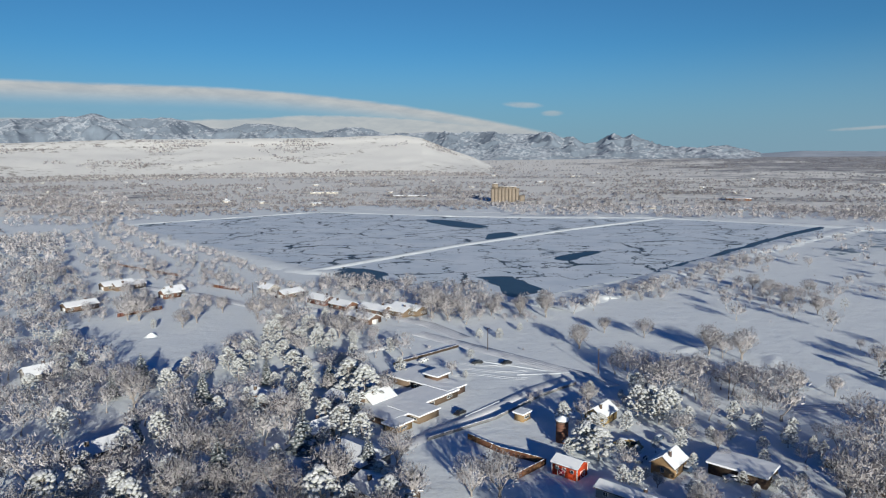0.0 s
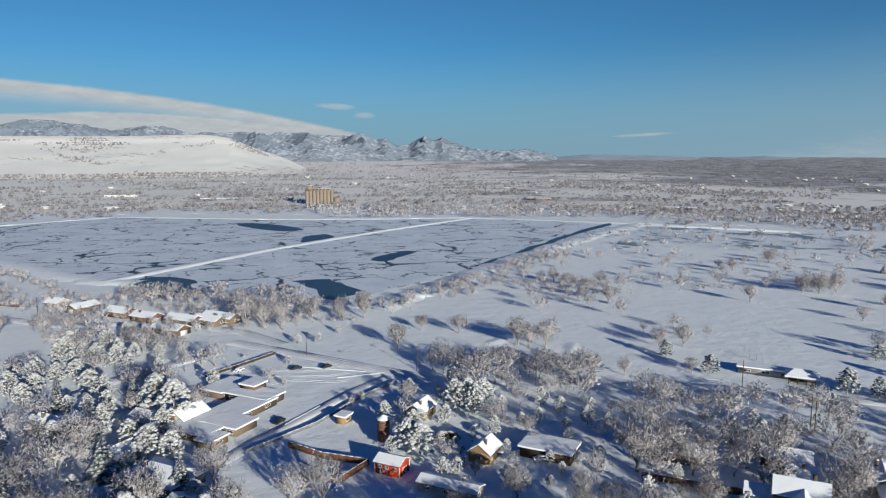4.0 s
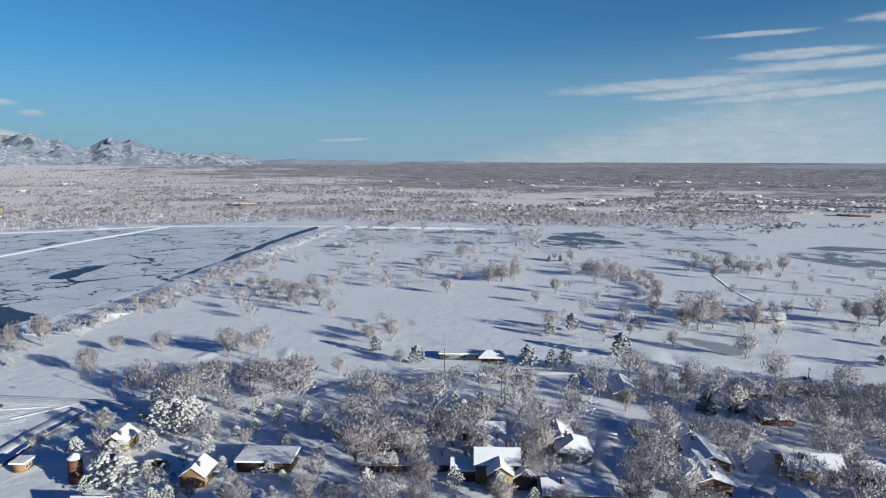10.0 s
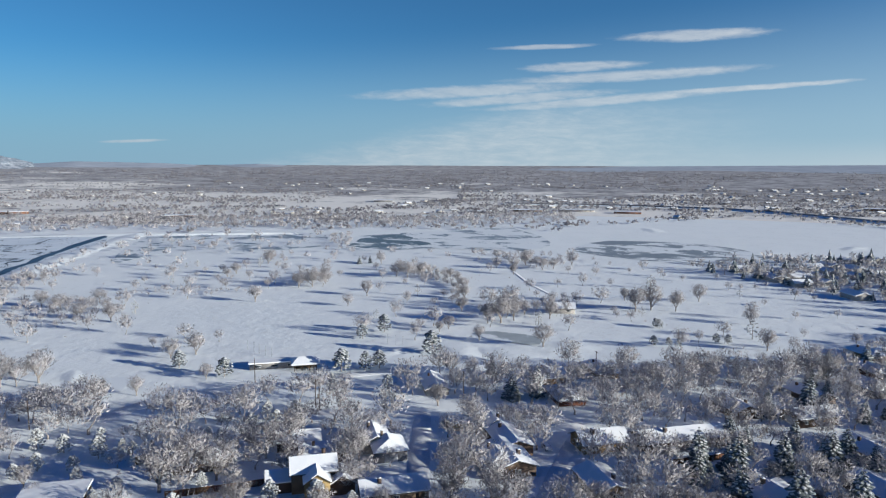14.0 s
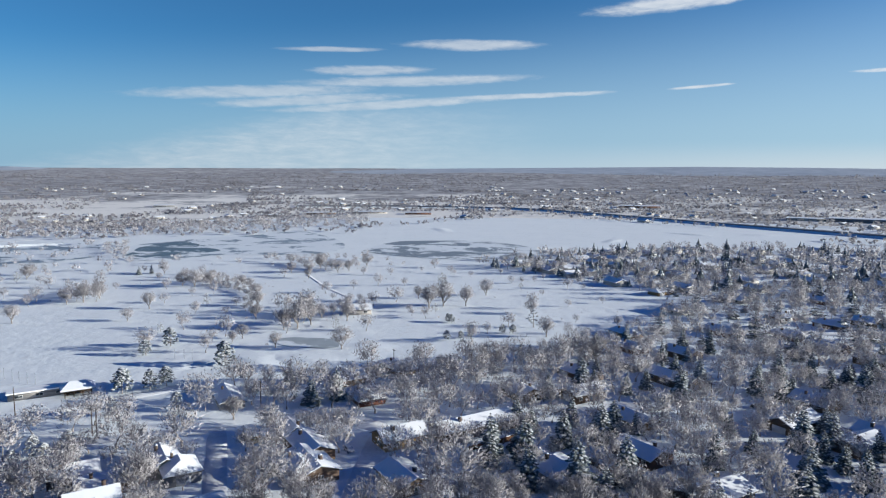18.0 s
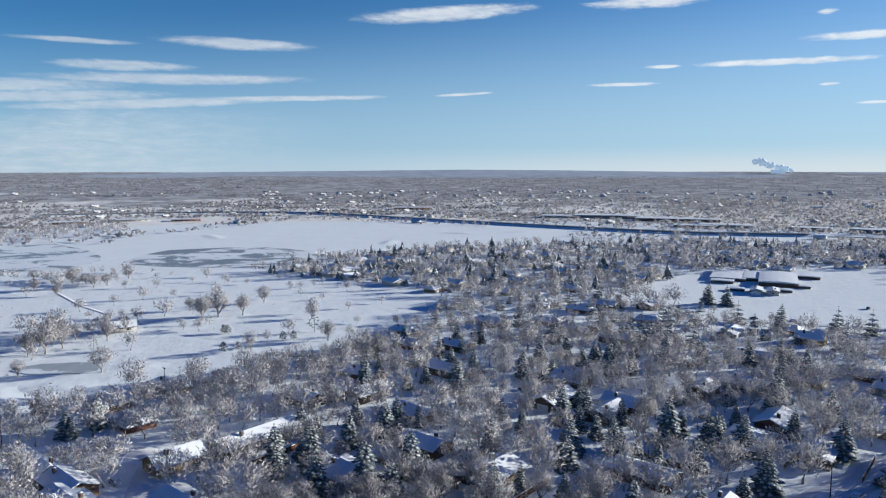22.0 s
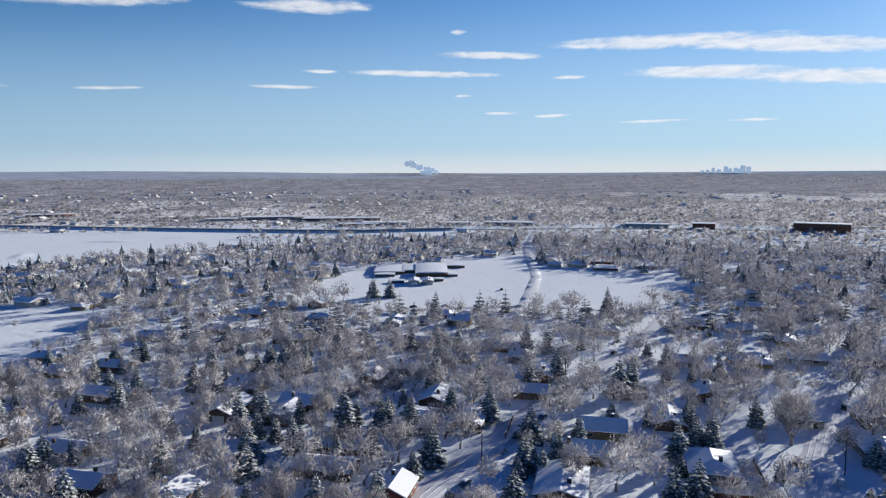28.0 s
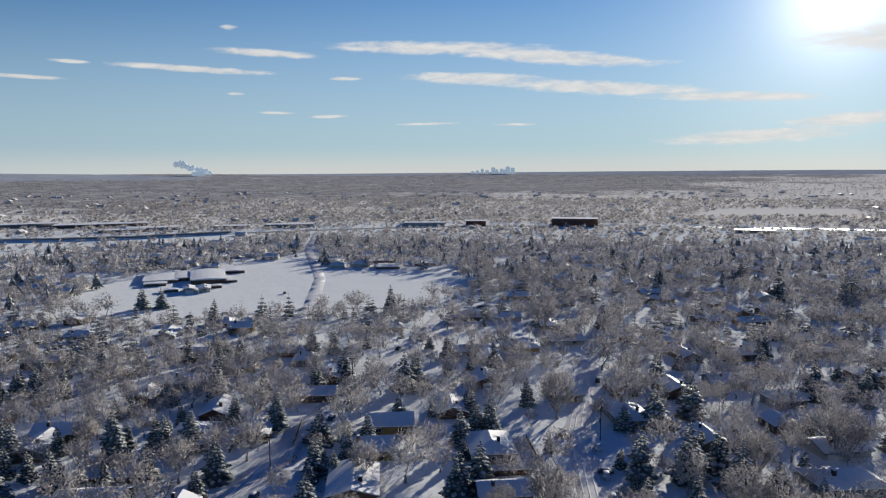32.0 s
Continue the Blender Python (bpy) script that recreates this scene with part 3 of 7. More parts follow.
def ground_mesh():
    radii = np.concatenate([[0.0], np.geomspace(6, 4850, 130)])
    turns = np.radians(np.arange(0, 360, 1.5))
    vs, ts = [(0.0, 0.0, 0.0)], []
    n = len(turns)
    for r in radii[1:]:
        z = rise(r)
        for a in turns:
            x, y = r * math.sin(a), r * math.cos(a)
            far = max(0.0, min(1.0, (r - 1300) / 1500))
            vs.append((x, y, z + far * 7.0 * noise.noise(Vector((x * 0.0012, y * 0.0012, 3.0)))))
    for i in range(n):
        ts.append((0, 1 + (i + 1) % n, 1 + i))
    for k in range(len(radii) - 2):
        a, b = 1 + k * n, 1 + (k + 1) * n
        for i in range(n):
            j = (i + 1) % n
            ts += [(a + i, a + j, b + j), (a + i, b + j, b + i)]
    return raw_mesh("ground", vs, ts)


def tag_structure(ob, label, category):
    return tagged(ob, label, category, kind="structure")


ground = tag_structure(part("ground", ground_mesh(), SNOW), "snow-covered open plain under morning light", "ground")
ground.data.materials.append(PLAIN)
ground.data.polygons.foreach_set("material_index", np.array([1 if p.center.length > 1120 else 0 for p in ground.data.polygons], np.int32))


def sheet(name, ring, z, mat, label, category, thick=0.05):
    """A flat, thin slab over a ring of (x, y)."""
    bm = bmesh.new()
    face = bm.faces.new([bm.verts.new((x, y, z)) for x, y in ring])
    if face.normal.z < 0:
        face.normal_flip()
    bm.normal_update()
    bmesh.ops.triangulate(bm, faces=bm.faces[:])
    bm.normal_update()
    for f in bm.faces:
        if f.normal.z < 0:
            f.normal_flip()
    return tag_structure(part(name, bm, mat), label, category)


def smooth_ring(ring, steps=4, jitter=0.0, seed=1):
    """A ring rounded by a spline, with a little unevenness."""
    rng = random.Random(seed)
    out, n = [], len(ring)
    for i in range(n):
        p0, p1, p2, p3 = (Vector(ring[(i + k) % n]) for k in (-1, 0, 1, 2))
        for s in range(steps):
            t = s / steps
            q = 0.5 * ((2 * p1) + (p2 - p0) * t + (2 * p0 - 5 * p1 + 4 * p2 - p3) * t * t + (3 * p1 - p0 - 3 * p2 + p3) * t ** 3)
            out.append((q.x + rng.uniform(-jitter, jitter), q.y + rng.uniform(-jitter, jitter)))
    return out


LAKE = ring_of((-24.1, 897), (-17.5, 942), (-10.4, 1002), (0.8, 902), (10.1, 885), (16.8, 899), (28.8, 835), (22.8, 600), (16.9, 480), (10.7, 413), (6.9, 385), (2.2, 398),
               (-4.5, 419), (-8.7, 484), (-11.5, 499), (-16.8, 601), (-21.8, 735))
POND = ring_of((47.1, 765), (51.8, 818), (56.5, 853), (60.7, 888), (63.9, 733), (61.6, 653), (54.2, 663), (47.3, 647))
POND_A = ring_of((24.2, 270), (27.1, 281), (30.0, 277), (29.0, 261), (26.2, 258))
POND_B = ring_of((57.7, 324), (59.7, 328), (62.9, 320), (63.1, 306), (59.7, 310))
MARSH = ring_of((65.9, 663), (68.7, 761), (76.2, 755), (81.9, 656), (74.3, 604))
sheet("frozen_lake", smooth_ring(LAKE, 3, 2.5), 0.25, ICE, "frozen lake with dark open leads in snowy ice", "lake")
sheet("frozen_pond", smooth_ring(POND, 3, 2.0), 0.25, ICE_POND, "frozen pond with patches of open water", "pond")


def strip(name, points, wide, high, mat, label, category, seed=0, crown=0.5, rough=0.15, step=6.0, base=0.0):
    """A bank or road along a line of places: flat-topped, with sloping, uneven sides."""
    rng = random.Random(seed)
    line = [Vector((p[0], p[1], 0)) for p in points]
    dense = []
    for a, b in zip(line, line[1:]):
        n = max(1, int((b - a).length / step))
        dense += [a.lerp(b, i / n) for i in range(n)]
    dense.append(line[-1])
    prof = ((-1.0, base), (-crown, high), (0.0, high * 1.04), (crown, high), (1.0, base))
    vs, ts = [], []
    for i, p in enumerate(dense):
        d = dense[min(i + 1, len(dense) - 1)] - dense[max(i - 1, 0)]
        side = Vector((d.y, -d.x, 0)).normalized()
        for u, z in prof:
            q = p + side * (u * wide / 2 * (1 + rng.uniform(-rough, rough)))
            vs.append((q.x, q.y, z + (rng.uniform(-rough, rough) * high * 0.5 if z > base else -0.02) + float(rise(q.length))))
    for i in range(len(dense) - 1):
        for k in range(4):
            a, b = i * 5 + k, (i + 1) * 5 + k
            ts += [(a, b, b + 1), (a, b + 1, a + 1)]
    me = raw_mesh(name, vs, ts)
    me.polygons.foreach_set("use_smooth", np.ones(len(ts), bool))
    return tag_structure(part(name, me, mat), label, category)


WATER = material("open_water", (0.035, 0.08, 0.14), (0.06, 0.11, 0.175), 0.012, 0.5, 0.3, 0.4, space="World", gloss=0.15)
OPEN_WATER = (
    ring_of((-9.4, 485), (-7.1, 492), (-4.8, 463), (-5.6, 453), (-4.3, 425), (-6.7, 414), (-8.5, 439)),
    ring_of((2.6, 449), (5.5, 452), (6.7, 430), (8.0, 412), (7.1, 394), (5.5, 384), (4.3, 417)),
    ring_of((-1.9, 863), (0.5, 853), (3.3, 789), (2.9, 764), (0.5, 777)),
    ring_of((3.6, 703), (5.4, 724), (5.8, 689), (4.7, 651), (3.3, 660)),
    ring_of((17.4, 500), (20.2, 556), (21.9, 604), (23.4, 648), (25.3, 724), (28.2, 848), (28.7, 834), (25.7, 712), (22.7, 597), (17.9, 490)),
    ring_of((9.2, 547), (11.7, 580), (12.8, 579), (11.3, 544), (9.7, 527)))
for k, ring in enumerate(OPEN_WATER):
    sheet("open_water", smooth_ring(ring, 3, 2.2, k), 0.30, WATER, "dark open water where the lake ice has melted", "water")
sheet("frozen_pond", smooth_ring(ring_of((47.2, 690), (48.2, 755), (49.6, 790), (51.6, 800), (52.6, 745), (54.0, 700), (50.4, 676), (48.6, 668)), 3, 3.0), 0.3, ICE_CLEAR, "clear grey ice at the pond's near end", "pond")
sheet("frozen_pond", smooth_ring(POND_A, 3, 0.5), 0.2, ICE_POND, "small frozen pond among park trees", "pond")
sheet("frozen_pond", smooth_ring(POND_B, 3, 0.5), 0.2, ICE_GOLF, "small frozen pond beside snowy mounds", "pond")
CHANNEL = ring_of((32.0, 830), (38.0, 850), (44.8, 815), (44.8, 690), (38.5, 660), (33.0, 670), (28.8, 620))
sheet("frozen_marsh", smooth_ring(CHANNEL, 3, 3.0), 0.18, ICE_POND, "shallow frozen channel with bare grey ice", "pond")
sheet("frozen_marsh", smooth_ring(MARSH, 3, 3.0), 0.15, ICE_MARSH, "half-frozen marsh pond with snow drifts", "pond")
strip("causeway", ring_of((-11.5, 485), (0.8, 610), (10.1, 750), (17.2, 900)), 13, 1.1, SNOW, "straight snow-covered causeway across the frozen lake", "causeway", 1)
strip("lake_bank", ring_of((31.0, 857), (27.2, 712), (22.0, 563), (14.4, 420), (8.9, 358)), 26, 0.9, SNOW, "snow-covered earth bank along the frozen lake", "bank", 2, rough=0.3)
strip("lake_bank", ring_of((-25.5, 905), (-17.5, 955), (-10.4, 1014), (0.8, 914), (10.1, 897), (17.0, 912), (31.0, 862)), 20, 1.0, SNOW, "snow-covered far shore of the lake", "bank", 3, rough=0.3)
strip("lake_bank", ring_of((-25.5, 900), (-22.4, 728), (-17.3, 594), (-11.8, 488), (-9.0, 474)), 24, 0.9, SNOW, "snow-covered near shore of the lake", "bank", 4, rough=0.3)
strip("golf_bank", ring_of((31.0, 857), (33.6, 838), (38.0, 828), (43.0, 820)), 14, 2.0, SNOW, "low snow-covered bank beside the ponds", "bank", 5, rough=0.3)
strip("lake_bank", ring_of((-2.0, 410), (3.0, 392), (8.9, 366)), 14, 0.6, SNOW, "snow-covered bank at the lake's near corner", "bank", 6, rough=0.3)




def mound(name, a, d, long, wide, high, turn, seed, label="rounded snow-covered mound"):
    """A low heap, mostly of earth, under snow."""
    rng = random.Random(seed)
    vs, ts, n, rings = [(0, 0, high)], [], 20, 6
    for k in range(1, rings + 1):
        f = k / rings
        for i in range(n):
            q = 2 * math.pi * i / n
            r = f * (1 + 0.18 * noise.noise(Vector((math.cos(q) * 1.5, math.sin(q) * 1.5, seed))))
            vs.append((math.cos(q) * long / 2 * r, math.sin(q) * wide / 2 * r, high * (0.5 + 0.5 * math.cos(math.pi * f)) * (1 + rng.uniform(-0.06, 0.06)) - (0.05 if k == rings else 0)))
    ts += [(0, 1 + i, 1 + (i + 1) % n) for i in range(n)]
    for k in range(rings - 1):
        p, q = 1 + k * n, 1 + (k + 1) * n
        for i in range(n):
            j = (i + 1) % n
            ts += [(p + i, q + i, q + j), (p + i, q + j, p + j)]
    me = raw_mesh(name, vs, ts)
    me.polygons.foreach_set("use_smooth", np.ones(len(ts), bool))
    p = heading(a, d)
    return tag_structure(part(name, me, SNOW, at=pose(p.x, p.y, 0, 0, 0, turn)), label, "mound")


# the first heap stands in for a snowed-over thing in the field, not earth
MOUNDS = ((-23.8, 330, 7, 5, 1.9), (56.6, 286, 50, 26, 1.0), (60.5, 286, 44, 22, 0.7), (53.0, 293, 26, 16, 0.8), (51.0, 292, 20, 12, 0.7), (20.0, 296, 30, 10, 0.5), (26.0, 287, 30, 9, 0.5),
          (66.0, 305, 30, 22, 0.5), (80.0, 700, 70, 26, 0.8), (86.0, 790, 60, 26, 0.8), (72.0, 905, 90, 30, 0.8), (92.0, 905, 80, 34, 1.2), (97.0, 930, 80, 34, 1.2))
for k, (a, d, long, wide, high) in enumerate(MOUNDS):
    mound("mound", a, d, long, wide, high, 20 + 37 * k, k + 0.5)


def road(name, polar, wide, label, mat=None, seed=0):
    return strip(name, ring_of(*polar), wide, 0.12, mat or ROAD_SNOW, label, "road", seed, crown=0.92, rough=0.06, base=-0.02)


ROADS = {
    "park": ((-2.5, 306), (4.7, 272), (12.4, 246), (14.0, 238)),
    "club": ((27.2, 234), (32.0, 248), (41.6, 255), (52.0, 265)),
    "shore": ((-25.9, 481), (-20.6, 427), (-14.8, 370), (-7.0, 353), (-1.5, 322), (1.5, 296)),
    "drive": ((41.6, 222), (48.5, 218), (53.3, 215), (52.8, 168), (52.0, 120)),
    "grove": ((64.5, 160), (65.6, 177), (67.1, 205), (63.6, 218), (57.0, 221)),
    "north": ((87.1, 234), (93.9, 247), (100.6, 242), (107.7, 234), (118.0, 222)),
    "south_east": ((112.0, 130), (116.5, 163), (121.9, 196), (127.1, 245), (131.2, 286), (133.4, 317), (136.0, 400)),
    "south": ((149.5, 130), (148.6, 167), (147.1, 212), (147.9, 292), (148.8, 388), (149.5, 560)),
    "school_street": ((95.0, 372), (105.7, 389), (113.7, 401), (124.6, 416), (133.4, 408), (142.0, 415)),
    "school_avenue": ((122.3, 340), (124.6, 416), (125.5, 533), (124.6, 734), (125.3, 950)),
    "wall_lane": ((-5.5, 176), (-1.0, 193), (3.2, 209), (7.2, 230), (10.3, 245)),
    "highway": ((60.0, 1440), (68.0, 1425), (74.0, 1400), (78.0, 1375), (81.0, 1325), (84.9, 1240), (91.2, 1120), (99.7, 1015), (106.0, 965), (111.0, 950), (118.5, 975), (128.0, 1010), (136.6, 1040), (150.0, 1080), (170.0, 1130)),
    "rail": ((-24.0, 1180), (-1.7, 1032), (27.2, 890), (50.1, 912), (64.0, 995)),
    "track": ((60.8, 525), (62.3, 466), (64.4, 423)),
    "bare_lane": ((-33.0, 200), (-25.0, 230), (-17.5, 246), (-11.0, 268), (-4.0, 290)),
}
for k, (name, polar) in enumerate(ROADS.items()):
    if name == "highway":
        raised, level = polar[:11], polar[10:]
        strip("highway_bank", ring_of(*raised), 38, 2.6, SNOW, "snow-covered embankment under the highway", "bank", 61, crown=0.66, rough=0.05)
        strip("road", ring_of(*raised), 23, 2.9, ASPHALT, "wet asphalt highway cleared of snow", "road", 62, crown=0.96, rough=0.02, base=2.6)
        strip("highway_barrier", ring_of(*[(a, d - 13.5) for a, d in raised]), 0.9, 3.5, BARRIER, "dark parapet along the highway", "barrier", 63, crown=0.9, rough=0.02, base=2.0)
        road("road", level, 20, "wet asphalt highway cleared of snow", ASPHALT, 64)
        continue
    wide = {"wall_lane": 5, "rail": 7, "track": 2.4, "drive": 6, "club": 7, "south_east": 10, "school_street": 9, "school_avenue": 9}.get(name, 8)
    road("road", polar, wide, "snow-packed street with tyre tracks", None, k)
RIDGES = (((3.0, 262), (8.5, 252)), ((6.0, 246), (10.5, 251)), ((1.5, 204), (4.5, 218)), ((46.5, 247), (40.0, 262)), ((36.0, 240), (36.6, 226)))
for k, line in enumerate(RIDGES):
    strip("snow_ridge", ring_of(*line), 1.2, 0.22, SNOW, "low ridge of ploughed snow", "snow bank", 40 + k, crown=0.4, rough=0.35, step=2.0)
RUT = material("packed_wheel_rut", (0.70, 0.72, 0.75), (0.80, 0.82, 0.84), 0.3, 0.9, 0.2, 2.0, space="World", gloss=0.0)


def ruts(polar, side, high=0.142):
    """Two wheel ruts along a line, to one side of its middle."""
    line = [heading(a, d) for a, d in polar]
    for k in (side - 0.8, side + 0.8):
        out = []
        for i, p in enumerate(line):
            d = line[min(i + 1, len(line) - 1)] - line[max(i - 1, 0)]
            q = p + Vector((d.y, -d.x, 0)).normalized() * k
            out.append((q.x, q.y))
        strip("wheel_rut", out, 0.5, high, RUT, "wheel rut pressed into the street's snow", "rut", int(k * 10) + len(polar), crown=0.9, rough=0.1, step=9.0)


for name in ("club", "south_east", "south", "north", "school_street", "park", "shore"):
    ruts(ROADS[name], 1.7)
    ruts(ROADS[name], -1.7)
for k in range(3):
    arc = [(36.4 + 0.16 * r * math.cos(q) + 0.9 * k, 244 + r * 0.9 * math.sin(q)) for r in (11 + 4 * k,) for q in np.linspace(0.3, 4.4, 14)]
    ruts(arc, 0.0, 0.05)
    ruts([(45.0 - 3 * k + i * 0.9, 244 + 2 * k + 1.5 * math.sin(i * 0.9 + k)) for i in range(8)], 0.0, 0.05)
    ruts([(0.5 + i * 0.8, 244 + 7 * k + 2.0 * math.sin(i * 0.7 + k)) for i in range(9)], 0.0, 0.05)
ROAD_LINES = [(ring_of(*p), {"highway": 24.0, "south": 4.5, "north": 5.0}.get(name, 7.0)) for name, p in ROADS.items()]


def ridge(name, a0, a1, near, deep, profile, mat, label, seed, rugged, cliff=0.0):
    """A range of hills between two headings: profile gives the height at each heading."""
    cols, rows = (620, 44) if rugged > 40 else (300, 26) if rugged > 10 else (220, 14)
    vs, ts = [], []
    for i in range(cols + 1):
        a = a0 + (a1 - a0) * i / cols
        top = np.interp(a, [p[0] for p in profile], [p[1] for p in profile])
        for j in range(rows + 1):
            f = j / rows
            d = near + deep * f
            p = heading(a, d)
            lift = f ** 0.8 if not cliff else 0.94 * f ** 1.1 + cliff * max(0.0, min(1.0, (f - 0.84) / 0.07))
            wild = 0.0
            for o in range(6):
                wild += rugged * 0.5 ** o * 2.0 * (0.2 - abs(noise.noise(Vector((p.x * 0.0030 * 2 ** o, p.y * 0.0030 * 2 ** o, seed)))))
            foot = float(rise(near)) - 3
            vs.append((p.x, p.y, foot + max(0.0, top - foot) * lift + wild * min(1.0, max(0.0, top - foot) / 120) * ((4.0 if rugged > 40 else 1.1) * f * (1 - f) + (0.30 if rugged > 40 else 0.06) * f)))
    for i in range(cols):
        for j in range(rows):
            a, b = i * (rows + 1) + j, (i + 1) * (rows + 1) + j
            ts += [(a, b, b + 1), (a, b + 1, a + 1)]
    return tag_structure(part(name, raw_mesh(name, vs, ts), mat), label, "hills")


# distance haze over the hills is put into this pale blue colour
HAZED_HILL = material("hazed_wooded_far_hill", (0.36, 0.41, 0.48), (0.52, 0.56, 0.62), 0.01, 1.0, 0.0, space="World", gloss=0.0)


def tops(deg, d):
    """Heights at a distance from (heading, angle above eye level) pairs."""
    return [(a, EYE + d * math.tan(radians(e))) for a, e in deg]


# mountain snow and rock are tinted blue-grey in place of distance haze
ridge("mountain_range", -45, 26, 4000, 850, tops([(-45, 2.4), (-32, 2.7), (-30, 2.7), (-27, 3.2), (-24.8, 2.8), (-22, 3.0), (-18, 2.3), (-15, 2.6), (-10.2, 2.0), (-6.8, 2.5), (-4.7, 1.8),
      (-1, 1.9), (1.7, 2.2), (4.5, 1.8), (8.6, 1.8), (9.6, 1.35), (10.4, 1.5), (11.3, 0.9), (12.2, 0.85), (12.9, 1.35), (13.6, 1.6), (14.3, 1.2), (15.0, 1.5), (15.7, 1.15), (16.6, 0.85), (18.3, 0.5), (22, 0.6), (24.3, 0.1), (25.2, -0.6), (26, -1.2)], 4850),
      slope_material("hazed_mountain_rock_and_snow", (0.60, 0.64, 0.70), (0.15, 0.18, 0.22), 0.98, 0.12, 0.005, 0.5, 0.85), "far mountain range with dark rock and fresh snow", 5.0, 52.0)
mesa = ridge("mesa", -48, 4.5, 2300, 900, tops([(-48, 1.1), (-32, 1.1), (-25, 1.4), (-13, 1.5), (-8.4, 1.6), (-3.8, 1.75), (-2.0, 1.5), (-0.1, 0.7), (2.2, -0.1), (4.5, -1.2)], 3200),
      MESA, "broad snow-covered mesa in front of the mountains", 9.0, 19.0, 0.05)
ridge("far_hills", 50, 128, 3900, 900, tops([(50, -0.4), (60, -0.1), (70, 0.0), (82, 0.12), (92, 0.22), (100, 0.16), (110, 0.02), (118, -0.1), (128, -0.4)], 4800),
      HAZED_HILL, "low wooded hills along the horizon", 13.0, 6.0)
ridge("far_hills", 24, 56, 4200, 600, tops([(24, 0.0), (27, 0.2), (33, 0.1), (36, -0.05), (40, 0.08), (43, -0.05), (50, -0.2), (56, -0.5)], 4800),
      HAZED_HILL, "low hills along the horizon in painted blue haze", 17.0, 5.0)
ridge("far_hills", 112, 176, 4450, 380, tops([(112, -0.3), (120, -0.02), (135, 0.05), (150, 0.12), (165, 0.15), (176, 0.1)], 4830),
      HAZED_HILL, "flat wooded skyline at the far edge of the plain", 19.0, 4.0)

# ---- where houses and trees stand: kind, heading, distance and sizes in metres ----
HOUSES_WEST = [
    ("ranch", -28.0, 201, 17, 9, 41), ("hip", -8.2, 175, 17, 11, 131), ("cottage", -11.4, 193, 9, 7, 41), ("ranch", -5.6, 153, 15, 9, 131),
    ("ranch", -8.7, 215, 13, 8, 131), ("cottage", -6.1, 215, 10, 7, 41), ("brick", -14.9, 223, 9, 7, 41), ("brick", -10.5, 378, 15, 8, 131),
    ("brick", -8.7, 362, 14, 8, 131), ("ranch", -6.0, 348, 17, 8, 131), ("ranch", -3.2, 347, 18, 8, 131), ("ranch", -13.1, 401, 14, 9, 41),
    ("brick", -22.3, 422, 10, 7, 41), ("ranch", -25.2, 462, 18, 9, 41), ("ranch", -28.6, 409, 16, 9, 41), ("cottage", -14.7, 418, 10, 8, 131),
    ("ranch", -7.0, 332, 16, 8, 131), ("ranch", -4.1, 344, 15, 8, 131), ("ranch", -26.0, 466, 18, 9, 41), ("cottage", -22.0, 431, 10, 8, 41),
    ("cottage", -31.6, 286, 10, 8, 41), ("cottage", -15.6, 225, 10, 7, 131),
]
HOUSES_YARDS = [
    ("tan", 13.1, 206, 9, 6, 41), ("tan", 18.7, 176, 8, 6, 41), ("longshed", 15.7, 156, 15, 5, 131), ("ranch", 42.7, 194, 12, 8, 131),
    ("cottage", 49.1, 191, 12, 8, 41), ("hip", 50.3, 184, 10, 9, 41), ("ranch", 50.7, 160, 16, 9, 131), ("ranch", 35.2, 188, 12, 8, 131),
    ("ranch", 44.8, 184, 13, 8, 131), ("ranch", 34.5, 187, 13, 8, 131), ("ranch", 60.7, 191, 16, 9, 41), ("cottage", 59.3, 202, 9, 7, 41),
]
HOUSES_EDGE = [
    ("cottage", 65.0, 379, 13, 8, 150),
    ("longhouse", 74.7, 204, 26, 9, 131), ("hip", 82.3, 174, 16, 12, 41), ("ranch", 94.4, 172, 18, 11, 131), ("ranch", 83.9, 240, 14, 9, 131),
    ("ranch", 91.1, 266, 20, 9, 41), ("hip", 87.7, 283, 12, 9, 41), ("ranch", 88.9, 192, 14, 9, 41), ("tan", 68.4, 195, 14, 9, 131),
    ("ranch", 91.7, 306, 14, 9, 41), ("ranch", 60.7, 178, 16, 10, 41), ("ranch", 68.7, 168, 14, 9, 41), ("hip", 59.8, 176, 13, 10, 41),
    ("ranch", 78.8, 238, 13, 9, 41), ("ranch", 105.0, 329, 15, 9, 41), ("ranch", 110.4, 300, 15, 9, 131), ("hip", 114.8, 271, 14, 10, 41),
    ("ranch", 104.3, 225, 15, 9, 131),
]
HOUSES_EAST = [
    ("ranch", 100.0, 234, 16, 9, 131), ("hip", 115.1, 213, 17, 12, 131), ("ranch", 107.6, 180, 16, 9, 41), ("ranch", 120.0, 213, 14, 9, 131),
    ("brick", 117.1, 234, 15, 9, 131), ("hip", 124.2, 290, 10, 9, 41), ("ranch", 124.9, 244, 14, 10, 41), ("ranch", 125.9, 267, 16, 10, 131),
    ("tan", 129.3, 191, 14, 10, 41), ("tan", 131.1, 210, 14, 10, 41), ("ranch", 127.9, 169, 18, 12, 131), ("brick", 113.5, 164, 11, 8, 131),
    ("ranch", 105.9, 234, 15, 9, 41), ("ranch", 111.7, 259, 12, 8, 131), ("tan", 119.1, 361, 12, 9, 41), ("ranch", 107.3, 418, 12, 9, 131),
    ("ranch", 104.2, 412, 12, 9, 41),
]
